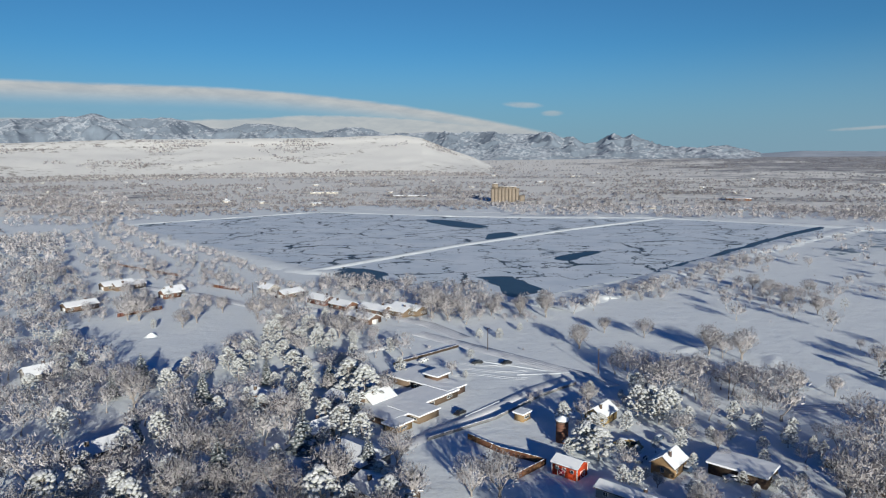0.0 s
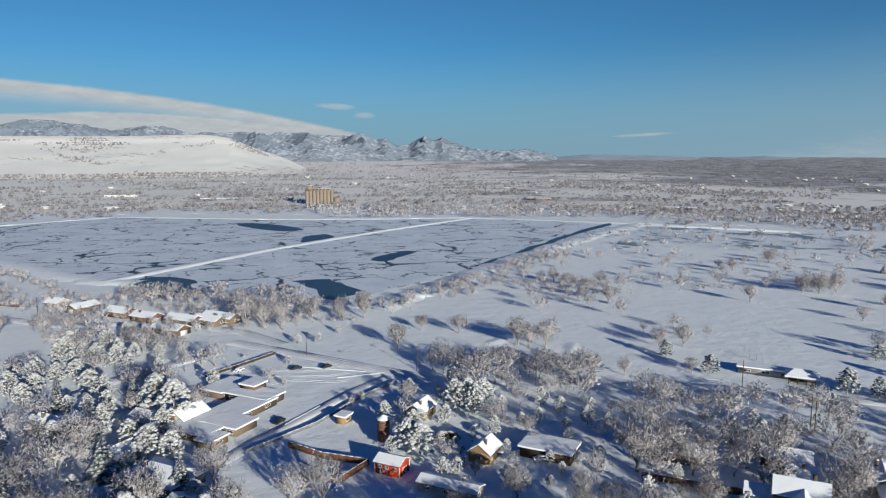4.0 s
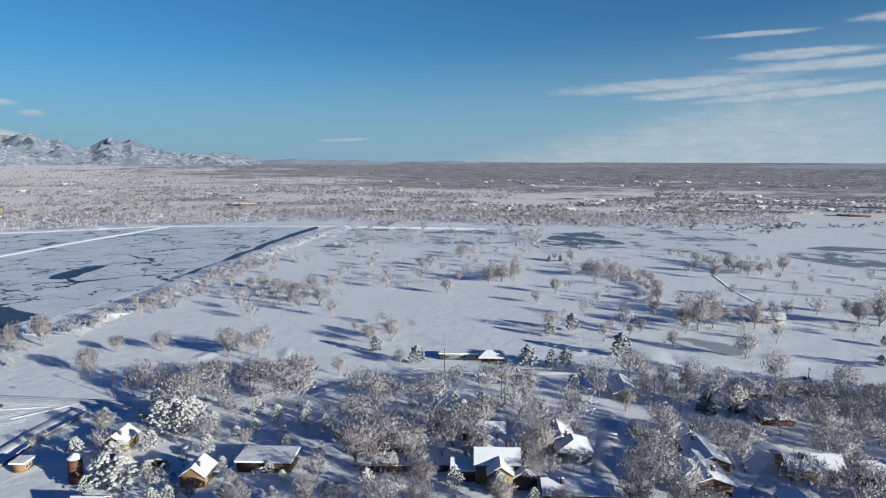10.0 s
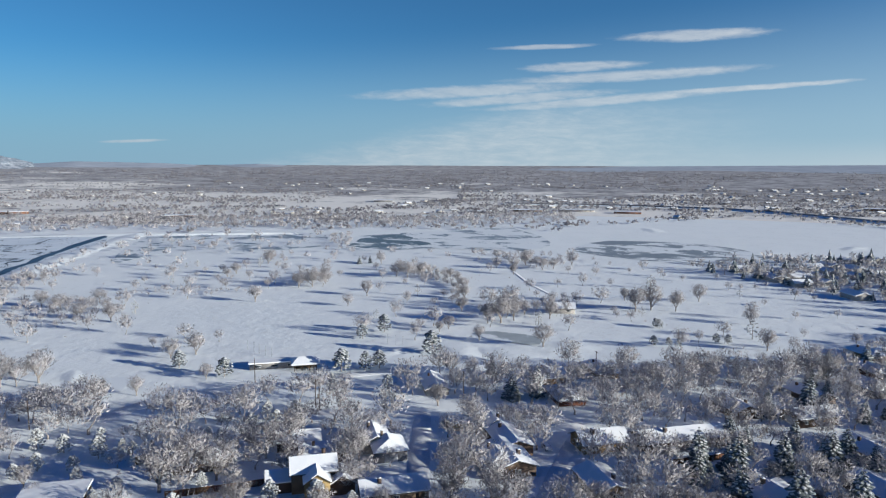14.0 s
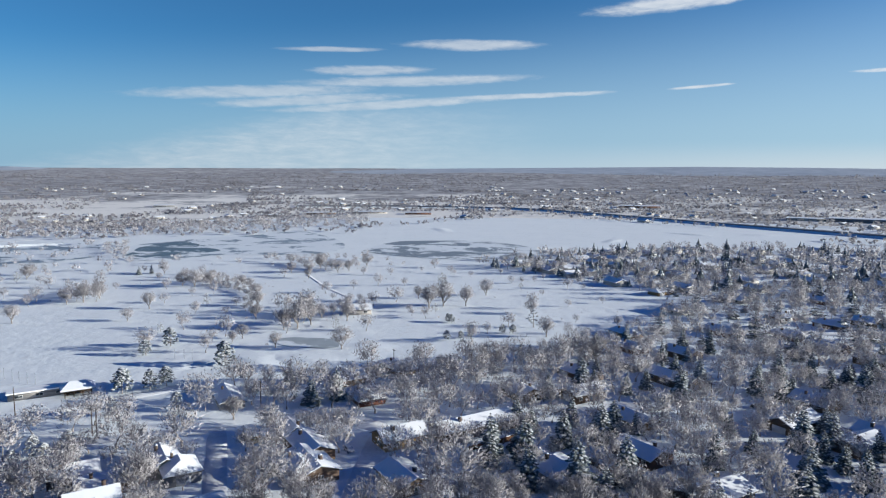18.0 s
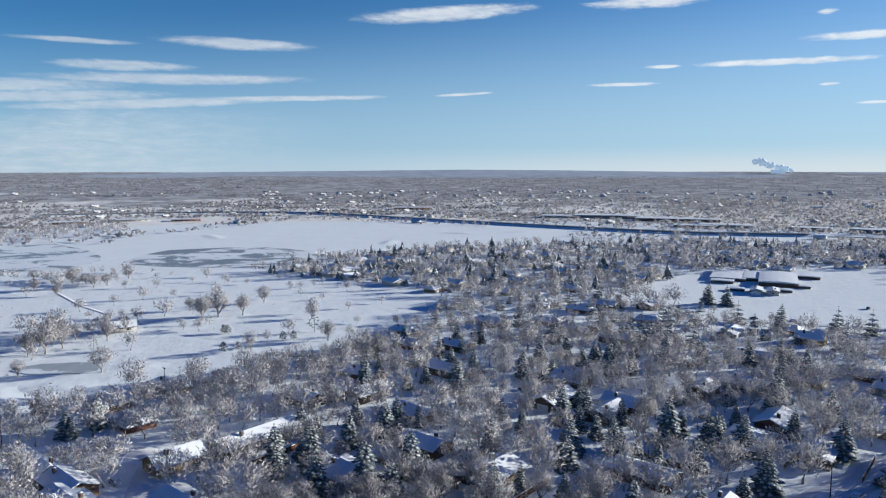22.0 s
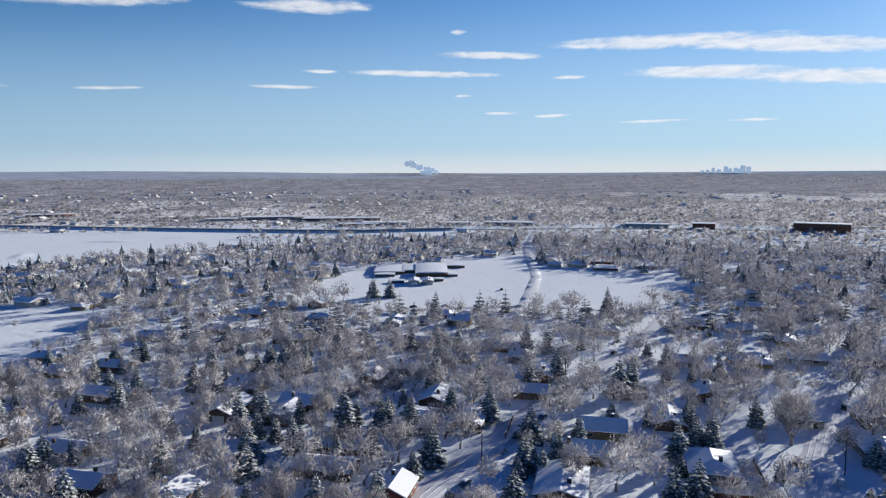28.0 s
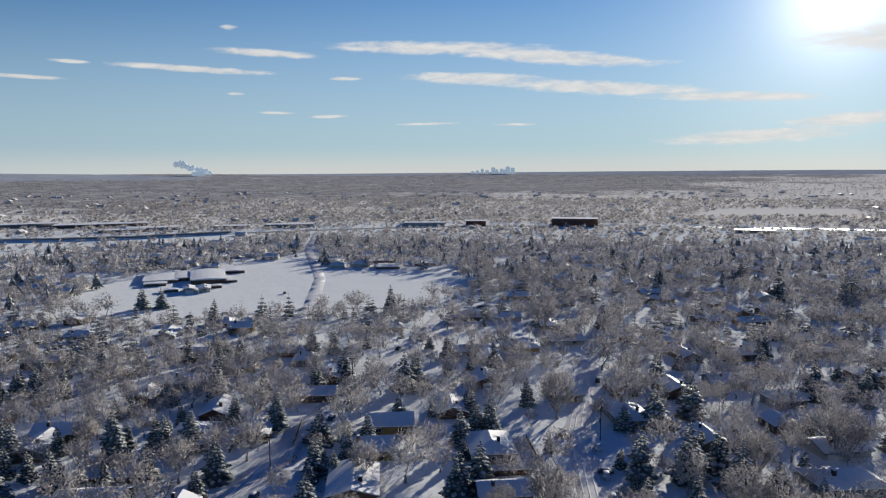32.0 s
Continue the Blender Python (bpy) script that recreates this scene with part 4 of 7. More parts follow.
HOUSES_SOUTH = [
    ("hip", 151.2, 224, 15, 11, 131), ("ranch", 157.4, 211, 12, 7, 131), ("hip", 139.7, 191, 16, 12, 131), ("ranch", 140.9, 163, 13, 9, 41),
    ("ranch", 162.5, 233, 10, 8, 131), ("hip", 166.9, 195, 17, 12, 41), ("ranch", 139.4, 257, 13, 9, 131), ("hip", 162.7, 259, 12, 9, 41),
    ("ranch", 159.2, 316, 14, 9, 41), ("ranch", 150.5, 254, 13, 9, 131), ("ranch", 154.7, 258, 14, 9, 131), ("ranch", 165.2, 340, 14, 9, 41),
    ("ranch", 168.1, 305, 15, 10, 131), ("ranch", 157.6, 438, 16, 9, 131), ("ranch", 154.2, 579, 16, 10, 131), ("ranch", 168.1, 436, 17, 9, 131),
    ("cottage", 146.1, 242, 10, 8, 41), ("ranch", 164.7, 557, 16, 9, 131),
]
PARK_TREES = [
    ("b", 32.9, 300, 10), ("b", 34.8, 303, 11), ("b", 16.4, 308, 10), ("b", 11.2, 284, 12), ("b", 13.2, 313, 8), ("p", 2.8, 296, 5),
    ("p", 4.5, 297, 5), ("p", 6.2, 311, 4), ("b", -1.3, 335, 17), ("b", 0.1, 330, 15), ("b", 1.4, 331, 14), ("b", 3.8, 340, 10),
    ("b", 6.2, 342, 11), ("b", 8.4, 339, 15), ("b", 21.4, 289, 14), ("b", 23.8, 287, 14), ("b", 22.4, 286, 11), ("b", 27.6, 254, 9),
    ("b", 30.3, 255, 8), ("b", 24.3, 442, 11), ("b", 25.5, 431, 10), ("b", 26.7, 398, 10), ("b", 28.8, 386, 10), ("b", 28.1, 440, 10),
    ("p", 33.5, 284, 8), ("b", 35.5, 266, 7), ("p", 36.9, 267, 8), ("p", 46.4, 264, 10), ("p", 48.4, 265, 8), ("p", 49.6, 267, 8),
    ("p", 54.1, 287, 11), ("b", 55.7, 260, 9),
]
GOLF_TREES = [
    ("b", 43.0, 456, 11), ("b", 44.1, 458, 13), ("b", 45.2, 467, 12), ("b", 39.5, 413, 11), ("b", 48.6, 421, 11), ("b", 38.1, 525, 10),
    ("b", 40.6, 573, 11), ("c", 48.0, 562, 7), ("c", 48.9, 565, 7), ("b", 49.8, 559, 11), ("b", 52.0, 490, 14), ("b", 51.1, 495, 11),
    ("b", 53.2, 497, 11), ("b", 55.6, 488, 8), ("b", 56.2, 475, 8), ("b", 56.7, 444, 9), ("b", 56.8, 410, 10), ("b", 56.6, 374, 9),
    ("b", 54.7, 326, 6), ("b", 55.5, 332, 8), ("b", 58.8, 346, 12), ("b", 59.9, 347, 15), ("b", 61.0, 354, 13), ("b", 61.9, 369, 9),
    ("b", 64.0, 361, 11), ("b", 60.9, 538, 11), ("b", 61.9, 558, 11), ("b", 62.8, 550, 10), ("b", 59.5, 589, 10), ("b", 58.1, 311, 8),
    ("b", 63.5, 303, 12), ("b", 54.6, 223, 9),
]
COURSE_TREES = [
    ("b", 70.9, 391, 15), ("b", 72.1, 397, 17), ("b", 74.0, 398, 12), ("b", 75.7, 433, 12), ("b", 79.5, 379, 10), ("b", 70.0, 421, 9),
    ("p", 72.4, 317, 5), ("p", 73.6, 320, 4), ("p", 74.4, 322, 4), ("p", 77.1, 332, 5), ("p", 78.0, 332, 5), ("p", 72.5, 355, 5),
    ("p", 72.8, 353, 5), ("b", 86.6, 359, 6), ("b", 84.9, 285, 15), ("b", 83.6, 287, 12), ("b", 76.2, 275, 12), ("b", 47.0, 391, 8),
    ("b", 37.4, 512, 8), ("b", 36.5, 694, 8), ("b", 40.8, 593, 11), ("b", 63.3, 534, 11), ("b", 65.7, 565, 12), ("b", 64.2, 540, 10),
    ("b", 60.9, 508, 9), ("b", 59.5, 537, 10), ("b", 61.9, 567, 13), ("b", 80.8, 327, 11),
]
STREET_SPRUCES = [
    ("c", 109.3, 207, 15), ("c", 112.3, 210, 11), ("c", 101.4, 193, 11), ("c", 94.6, 190, 12), ("c", 87.8, 175, 14), ("c", 79.2, 182, 14),
    ("c", 79.6, 167, 12), ("c", 91.7, 247, 13), ("c", 81.0, 238, 10), ("c", 86.6, 210, 11), ("c", 116.8, 182, 12), ("c", 105.2, 199, 9),
    ("c", 106.9, 190, 8), ("c", 118.3, 226, 10), ("c", 115.0, 206, 11), ("c", 117.1, 249, 14), ("c", 117.3, 290, 12), ("c", 105.3, 330, 11),
    ("c", 117.0, 379, 15), ("c", 111.8, 444, 14), ("c", 113.2, 442, 13), ("c", 109.2, 207, 15), ("c", 114.8, 210, 12), ("c", 116.6, 185, 11),
    ("c", 104.9, 196, 12), ("c", 117.1, 253, 14), ("c", 125.0, 186, 9), ("c", 127.5, 187, 10), ("c", 101.3, 196, 10),
]
SOUTH_SPRUCES = [
    ("c", 124.6, 180, 11), ("c", 112.9, 208, 12), ("c", 138.5, 206, 11), ("c", 139.9, 204, 12), ("c", 148.9, 359, 15), ("c", 156.0, 183, 17),
    ("c", 152.3, 180, 15), ("c", 156.1, 232, 15), ("c", 168.0, 280, 12), ("c", 166.3, 484, 17), ("c", 166.8, 498, 18), ("c", 162.0, 476, 18),
    ("c", 159.4, 540, 19), ("c", 132.4, 249, 15), ("c", 133.4, 256, 13), ("c", 131.3, 398, 16), ("c", 155.8, 187, 9), ("c", 125.0, 247, 13),
    ("c", 121.7, 216, 13), ("b", 145.4, 221, 18), ("b", 166.3, 216, 18), ("b", 167.2, 216, 16), ("b", 107.3, 218, 12), ("b", 161.2, 190, 15),
    ("b", 128.7, 174, 12), ("b", 144.2, 342, 20),
]
YARD_PINES = [
    ("p", -21.4, 263, 8), ("p", -19.8, 262, 7), ("p", -18.2, 265, 10), ("p", -16.6, 278, 9), ("p", -17.4, 251, 9), ("p", -15.1, 271, 9),
    ("p", -13.8, 272, 9), ("p", -12.9, 253, 10), ("p", -11.1, 287, 9), ("p", -13.2, 232, 8), ("p", -7.1, 214, 15), ("p", -8.4, 223, 15),
    ("p", -10.5, 199, 10), ("p", -9.2, 192, 10), ("p", -7.4, 188, 9), ("p", -12.2, 215, 10), ("p", 17.8, 207, 11), ("p", 17.1, 212, 11),
    ("p", 18.5, 215, 10), ("p", 16.1, 211, 11), ("p", 12.0, 180, 10), ("p", 13.0, 177, 10), ("p", 12.5, 192, 8), ("p", 10.0, 202, 7),
    ("p", 15.2, 199, 7), ("p", -4.0, 244, 8), ("p", -23.6, 346, 5), ("p", 10.5, 180, 5), ("p", 15.0, 164, 6), ("p", 16.2, 166, 5),
    ("p", 20.8, 161, 6),
]
YARD_TREES = [
    ("b", 4.6, 154, 13), ("b", 2.1, 154, 11), ("b", -4.4, 171, 12), ("b", -5.4, 220, 11), ("b", 19.4, 201, 7), ("b", 12.0, 217, 9),
    ("b", -21.5, 342, 10), ("b", -20.4, 350, 11), ("b", -24.6, 366, 16), ("b", -25.4, 369, 15), ("b", -15.7, 348, 14), ("b", -14.0, 349, 13),
    ("b", -18.4, 368, 10), ("b", -9.1, 302, 13), ("b", -19.3, 181, 13), ("b", -21.8, 178, 16), ("b", -25.4, 235, 15), ("b", -13.9, 201, 14),
    ("b", 31.6, 175, 15), ("b", 34.1, 181, 14), ("b", 36.0, 177, 12), ("b", 40.0, 187, 13), ("b", 42.4, 196, 13), ("b", 46.8, 177, 12),
    ("b", 47.8, 180, 11), ("b", 37.5, 160, 9), ("b", 22.4, 193, 7),
]

FIELD = ring_of((-29.6, 379), (-15.8, 333), (-14.9, 305), (-22.4, 276), (-28.0, 282), (-29.7, 337))
LOT = ring_of((-3.4, 269), (0.4, 291), (6.2, 280), (11.0, 256), (11.0, 234), (0.2, 181), (-2.2, 182), (-6.4, 193), (-4.5, 230))
Z_WEST = ring_of((-29.9, 362), (-26.9, 300), (-23.7, 261), (-17.6, 248), (-10.9, 273), (-7.2, 269), (-7.3, 218), (-5.5, 182), (-2.7, 155), (-30.8, 188))
Z_MID = ring_of((-14.3, 348), (-7.1, 325), (-3.4, 266), (-10.9, 266), (-17.6, 265), (-18.8, 287))
Z_SHORE = ring_of((-29.4, 817), (-25.5, 910), (-17.1, 554), (-12.9, 429), (2.4, 368), (3.3, 297), (-10.8, 354), (-18.6, 372), (-22.6, 384), (-29.9, 362))
Z_YARD = ring_of((12.2, 247), (24.2, 219), (44.0, 213), (46.6, 162), (9.7, 167))
Z_ROW = ring_of((12.2, 247), (15.4, 263), (27.1, 262), (28.1, 234), (25.2, 211), (20.4, 213))
Z_GROVE = ring_of((30.0, 223), (45.3, 242), (48.6, 208), (47.9, 163), (31.0, 156))
Z_BANK = ring_of((-2.2, 386), (8.2, 364), (15.6, 425), (27.2, 697), (28.1, 697), (18.7, 402), (10.3, 335), (-2.4, 320))
BARNYARD = ring_of((6.1, 195), (12.0, 188), (13.0, 167), (12.0, 154), (6.1, 154), (2.6, 180))
SCHOOL = ring_of((105.8, 463), (110.0, 565), (124.6, 681), (126.0, 598), (136.8, 556), (138.1, 481), (133.4, 412), (124.6, 407), (113.7, 405))
EAST = ring_of((55.6, 261), (65.9, 270), (75.5, 282), (86.0, 325), (91.4, 427), (86.8, 482), (74.5, 573), (82.1, 654), (91.2, 724), (109.5, 840), (125, 860), (172, 860), (172, 110), (120, 110), (60, 120), (49.0, 150), (50.5, 240))

# ---- houses ----


def wall_paint(name, colour):
    return material(name, colour, tuple(c * 0.78 for c in colour), 0.5, 0.85, 0.25, 5.0, per_object=0.25)


WALL_TAN = wall_paint("tan_siding", (0.34, 0.235, 0.12))
WALL_BROWN = wall_paint("brown_siding", (0.17, 0.12, 0.09))
WALL_BRICK = wall_paint("red_brick", (0.19, 0.095, 0.068))
CHIMNEY = wall_paint("sooty_brick", (0.13, 0.095, 0.08))
WALL_PALE = wall_paint("pale_siding", (0.50, 0.47, 0.43))
WALL_GREY = wall_paint("grey_siding", (0.24, 0.24, 0.25))
BARN_RED = wall_paint("barn_red_paint", (0.42, 0.025, 0.022))
TRIM_WHITE = material("white_trim", (0.78, 0.77, 0.75), (0.66, 0.65, 0.63), 1.0, 0.6, 0.1)
SHINGLE = material("dark_shingles", (0.085, 0.08, 0.08), (0.14, 0.13, 0.125), 2.0, 0.9, 0.5, 9.0)
WOOD_FENCE = material("weathered_fence_wood", (0.20, 0.10, 0.055), (0.13, 0.07, 0.045), 1.0, 0.85, 0.4, 8.0, per_object=0.3)
WOOD_DARK = material("dark_timber", (0.05, 0.036, 0.028), (0.085, 0.06, 0.045), 1.5, 0.85, 0.4, 8.0)
CONCRETE = material("buff_concrete", (0.26, 0.215, 0.175), (0.20, 0.17, 0.14), 0.15, 0.85, 0.2, 1.0)
METAL = material("galvanised_metal", (0.35, 0.36, 0.38), (0.28, 0.29, 0.31), 1.0, 0.45, 0.1, metal=0.7)
RUBBER = material("tyre_rubber", (0.03, 0.03, 0.03), (0.05, 0.05, 0.05), 3.0, 0.9, 0.2)


def glass_material():
    m = bpy.data.materials.new("window_glass")
    m.use_nodes = True
    n = Nodes(m.node_tree)
    at = n.node("ShaderNodeTexCoord").outputs["Object"]
    p = n.node("ShaderNodeBsdfPrincipled", {"Base Color": n.mix(n.noise(at, 0.8, 2.0), (0.02, 0.025, 0.03, 1), (0.06, 0.07, 0.08, 1)), "Roughness": 0.08})
    n.node("ShaderNodeOutputMaterial", [p.outputs[0]])
    return m


GLASS = glass_material()


def boxes(*pairs):
    s = Soup()
    for lo, hi in pairs:
        s.box(lo, hi)
    return s


def gable_shell(L, W, low, ridge, over, thick, hip=0.0, drop=0.0):
    """A pitched slab: underside at the eaves height low, rising to ridge over a ridge along x."""
    s = Soup()
    x, y = L / 2 + over, W / 2 + over
    slope = (ridge - low) / (W / 2)
    e = low - over * slope - drop
    r = x - hip
    for side in (-1, 1):
        lower = [(-x, side * y, e), (x, side * y, e), (r, 0, ridge), (-r, 0, ridge)]
        upper = [(a, b, c + thick) for a, b, c in lower]
        if side > 0:
            lower, upper = lower[::-1], upper[::-1]
        s.fan(upper), s.fan(lower[::-1])
        s.fan([lower[0], lower[1], upper[1], upper[0]] if side < 0 else [lower[2], lower[3], upper[3], upper[2]])
    for end in (-1, 1):
        if hip:
            tri = [(end * x, -y, e), (end * x, y, e), (end * r, 0, ridge)]
            up = [(a, b, c + thick) for a, b, c in tri]
            s.fan(up if end > 0 else up[::-1])
            s.fan([tri[0], tri[1], up[1], up[0]])
        else:
            for side in (-1, 1):
                quad = [(end * x, side * y, e), (end * x, 0, ridge), (end * x, 0, ridge + thick), (end * x, side * y, e + thick)]
                s.fan(quad)
    return s


def gable_body(L, W, high, ridge, hip=0.0):
    s = boxes(((-L / 2, -W / 2, -0.4), (L / 2, W / 2, high)))
    if not hip:
        for end in (-1, 1):
            s.fan([(end * L / 2, -W / 2, high), (end * L / 2, W / 2, high), (end * L / 2, 0, ridge - 0.05)])
    return s


def add_window(parent, x, y, z, wide, high, turn, frame_mat=None):
    """A window on a wall: a frame with its pane; turn is the way that it faces."""
    m = pose(x, y, z, 0, 0, turn)
    f = boxes(((-wide / 2, -0.03, -high / 2), (-wide / 2 + 0.09, 0.07, high / 2)), ((wide / 2 - 0.09, -0.03, -high / 2), (wide / 2, 0.07, high / 2)),
              ((-wide / 2 + 0.09, -0.03, high / 2 - 0.09), (wide / 2 - 0.09, 0.07, high / 2)), ((-wide / 2 + 0.09, -0.03, -high / 2), (wide / 2 - 0.09, 0.1, -high / 2 + 0.09)),
              ((-0.03, -0.02, -high / 2 + 0.09), (0.03, 0.06, high / 2 - 0.09)))
    win = part("window", f.mesh("window"), frame_mat or TRIM_WHITE, parent, at=m)
    part("pane", boxes(((-wide / 2 + 0.08, -0.02, -high / 2 + 0.08), (wide / 2 - 0.08, 0.03, high / 2 - 0.08))).mesh("pane"), GLASS, win, "dark window glass")


HOUSE_LOOK = {
    "ranch": (16, 9, 2.8, 4.5, 0.0, WALL_BROWN, "low brown ranch house with a snow-covered gable roof among frosted trees"),
    "hip": (16, 11, 2.9, 5.0, 5.0, WALL_GREY, "grey house with a snow-covered hip roof among trees"),
    "cottage": (10, 7.5, 2.8, 4.9, 0.0, WALL_PALE, "small pale cottage with a snowy gable roof"),
    "brick": (14, 8, 2.8, 4.6, 0.0, WALL_BRICK, "red-brick house with a snow-covered gable roof"),
    "tan": (12, 8, 2.9, 5.1, 0.0, WALL_TAN, "tan timber house with a snow-covered gable roof"),
    "longshed": (19, 6, 2.6, 3.4, 0.0, WALL_PALE, "long low white shed with snow on its roof"),
    "longhouse": (26, 9, 3.0, 4.9, 0.0, WALL_BROWN, "long dark-brown house with a snowy gable roof"),
}


def build_house(kind):
    L, W, high, ridge, hip, paint, label = HOUSE_LOOK[kind]
    h = tagged(new("house"), label, "house", "houses of the suburb")
    part("wall", gable_body(L, W, high, ridge, hip).mesh("wall"), paint, h)
    part("roof", gable_shell(L, W, high, ridge, 0.6, 0.16, hip).mesh("roof"), SHINGLE, h, "dark shingle roof with its eaves showing")
    snow = gable_shell(L, W, high, ridge, 0.52, 0.26, hip)
    for v in snow.v:
        v.z += 0.165 + 0.05 * noise.noise(v * 0.7)
    part("snow_cover", snow.mesh("snow_cover"), SNOW_ROOF, h, "fresh snow lying on the roof")
    cx, cy = L * 0.22, W * 0.16
    chimney = part("chimney", boxes(((cx - 0.45, cy - 0.4, high), (cx + 0.45, cy + 0.4, ridge + 0.9)), ((cx - 0.52, cy - 0.47, ridge + 0.9), (cx + 0.52, cy + 0.47, ridge + 1.02))).mesh("chimney"), CHIMNEY, h, "brick chimney")
    part("snow_cap", boxes(((cx - 0.4, cy - 0.36, ridge + 1.02), (cx + 0.4, cy + 0.36, ridge + 1.15))).mesh("snow_cap"), SNOW_ROOF, chimney)
    n = 3 if L > 12 else 2
    for k in range(n):
        x = -L / 2 + L * (k + 0.5) / n
        add_window(h, x, -W / 2, 1.6, 1.6, 1.2, 180)
        if k:
            add_window(h, x, W / 2, 1.6, 1.6, 1.2, 0)
    add_window(h, L / 2, 0.0, 1.6, 1.4, 1.2, -90)
    door = part("door", boxes(((-0.5, -0.03, 0), (0.5, 0.07, 2.05))).mesh("door"), WOOD_DARK, h, "dark front door", pose(-L / 2 + L * 0.5 / n, W / 2, 0.05))
    part("handle", boxes(((0.32, 0.07, 1.0), (0.42, 0.12, 1.1))).mesh("handle"), METAL, door)
    if L > 13:
        gate = part("garage_door", boxes(((-2.2, -0.03, 0), (2.2, 0.05, 2.1)), ((-2.1, 0.05, 0.62), (2.1, 0.07, 0.66)), ((-2.1, 0.05, 1.3), (2.1, 0.07, 1.34))).mesh("garage_door"), TRIM_WHITE, h, "white garage door", pose(-L / 2, 0, 0.02, 0, 0, 90))
    return h


made_houses, HOUSE_SPOTS = {}, []


def put_house(kind, a, d, L, W, axis):
    base = HOUSE_LOOK[kind]
    p = heading(a, d)
    m = pose(p.x, p.y, float(rise(d)), 0, 0, 90 - axis + (180 if (round(a) + round(d)) % 2 else 0)) @ Matrix.Diagonal((L / base[0], W / base[1], 1 + 0.04 * math.sin(d), 1))
    if kind not in made_houses:
        made_houses[kind] = build_house(kind)
        made_houses[kind].matrix_basis = m
        HOUSE_SPOTS.append((p.x, p.y, max(L, W) / 2 + 3.5))
        return
    ob = copy_thing(made_houses[kind], Matrix.Identity(4))
    ob.matrix_basis = m
    HOUSE_SPOTS.append((p.x, p.y, max(L, W) / 2 + 3.5))


def plain_house(paint, hip, label):
    """A low house with few parts, for the streets behind."""
    L, W, high, ridge = 15, 9.5, 2.2, 4.0
    h = tagged(new("house"), label, "house", "houses of the suburb")
    part("wall", gable_body(L, W, high, ridge, hip).mesh("wall"), paint, h)
    part("roof", gable_shell(L, W, high, ridge, 0.6, 0.16, hip).mesh("roof"), SHINGLE, h)
    snow = gable_shell(L, W, high, ridge, 0.52, 0.26, hip)
    for v in snow.v:
        v.z += 0.165 + 0.05 * noise.noise(v * 0.7)
    part("snow_cover", snow.mesh("snow_cover"), SNOW_ROOF, h, "fresh snow lying on the roof")
    part("chimney", boxes(((2.4, 1.2, high), (3.2, 1.9, ridge + 0.8))).mesh("chimney"), CHIMNEY, h)
    for x, y, turn in ((-3.5, -W / 2, 180), (3.0, -W / 2, 180), (-3.0, W / 2, 0)):
        part("window", boxes(((-0.9, -0.03, -0.65), (0.9, 0.05, 0.65))).mesh("window"), GLASS, h, at=pose(x, y, 1.6, 0, 0, turn))
    part("garage_door", boxes(((-2.2, -0.03, 0), (2.2, 0.05, 2.1))).mesh("garage_door"), TRIM_WHITE, h, at=pose(4.2, W / 2, 0.03))
    return h


for row in HOUSES_WEST + HOUSES_YARDS + HOUSES_EDGE + HOUSES_EAST + HOUSES_SOUTH:
    put_house(*row)


def flat_block(name, a, d, L, W, high, axis, paint, label, category, windows=0, parapet=0.35, snow=True, dome=0.0):
    """A flat-roofed block with snow inside its parapet."""
    p = heading(a, d)
    h = tagged(new(name), label, category)
    h.matrix_basis = pose(p.x, p.y, float(rise(d)), 0, 0, 90 - axis)
    s = boxes(((-L / 2, -W / 2, -0.4), (L / 2, W / 2, high)), ((-L / 2 - 0.15, -W / 2 - 0.15, high), (L / 2 + 0.15, W / 2 + 0.15, high + parapet)))
    part("wall", s.mesh("wall"), paint, h)
    if snow:
        bm = bmesh.new()
        bmesh.ops.create_grid(bm, x_segments=8, y_segments=6, size=0.5)
        for v in bm.verts:
            v.co = Vector((v.co.x * (L + 0.9), v.co.y * (W + 0.9), high + parapet + 0.16 + dome * (1 - 4 * v.co.y * v.co.y) + 0.10 * noise.noise(Vector((v.co.x * 4, v.co.y * 4, d)))))
        edge = [e for e in bm.edges if e.is_boundary]
        out = bmesh.ops.extrude_edge_only(bm, edges=edge)
        for v in out["geom"]:
            if isinstance(v, bmesh.types.BMVert):
                v.co.z = high + 0.02
        part("snow_cover", bm, SNOW_ROOF, h, "snow lying on the flat roof")
    for k in range(windows):
        x = -L / 2 + L * (k + 0.5) / windows
        for side in (-1, 1):
            add_window(h, x, side * W / 2, min(1.7, high * 0.55), min(2.6, 0.7 * L / windows), min(1.5, high * 0.4), 0 if side > 0 else 180)
    HOUSE_SPOTS.append((p.x, p.y, max(L, W) / 2 + 2))
    return h


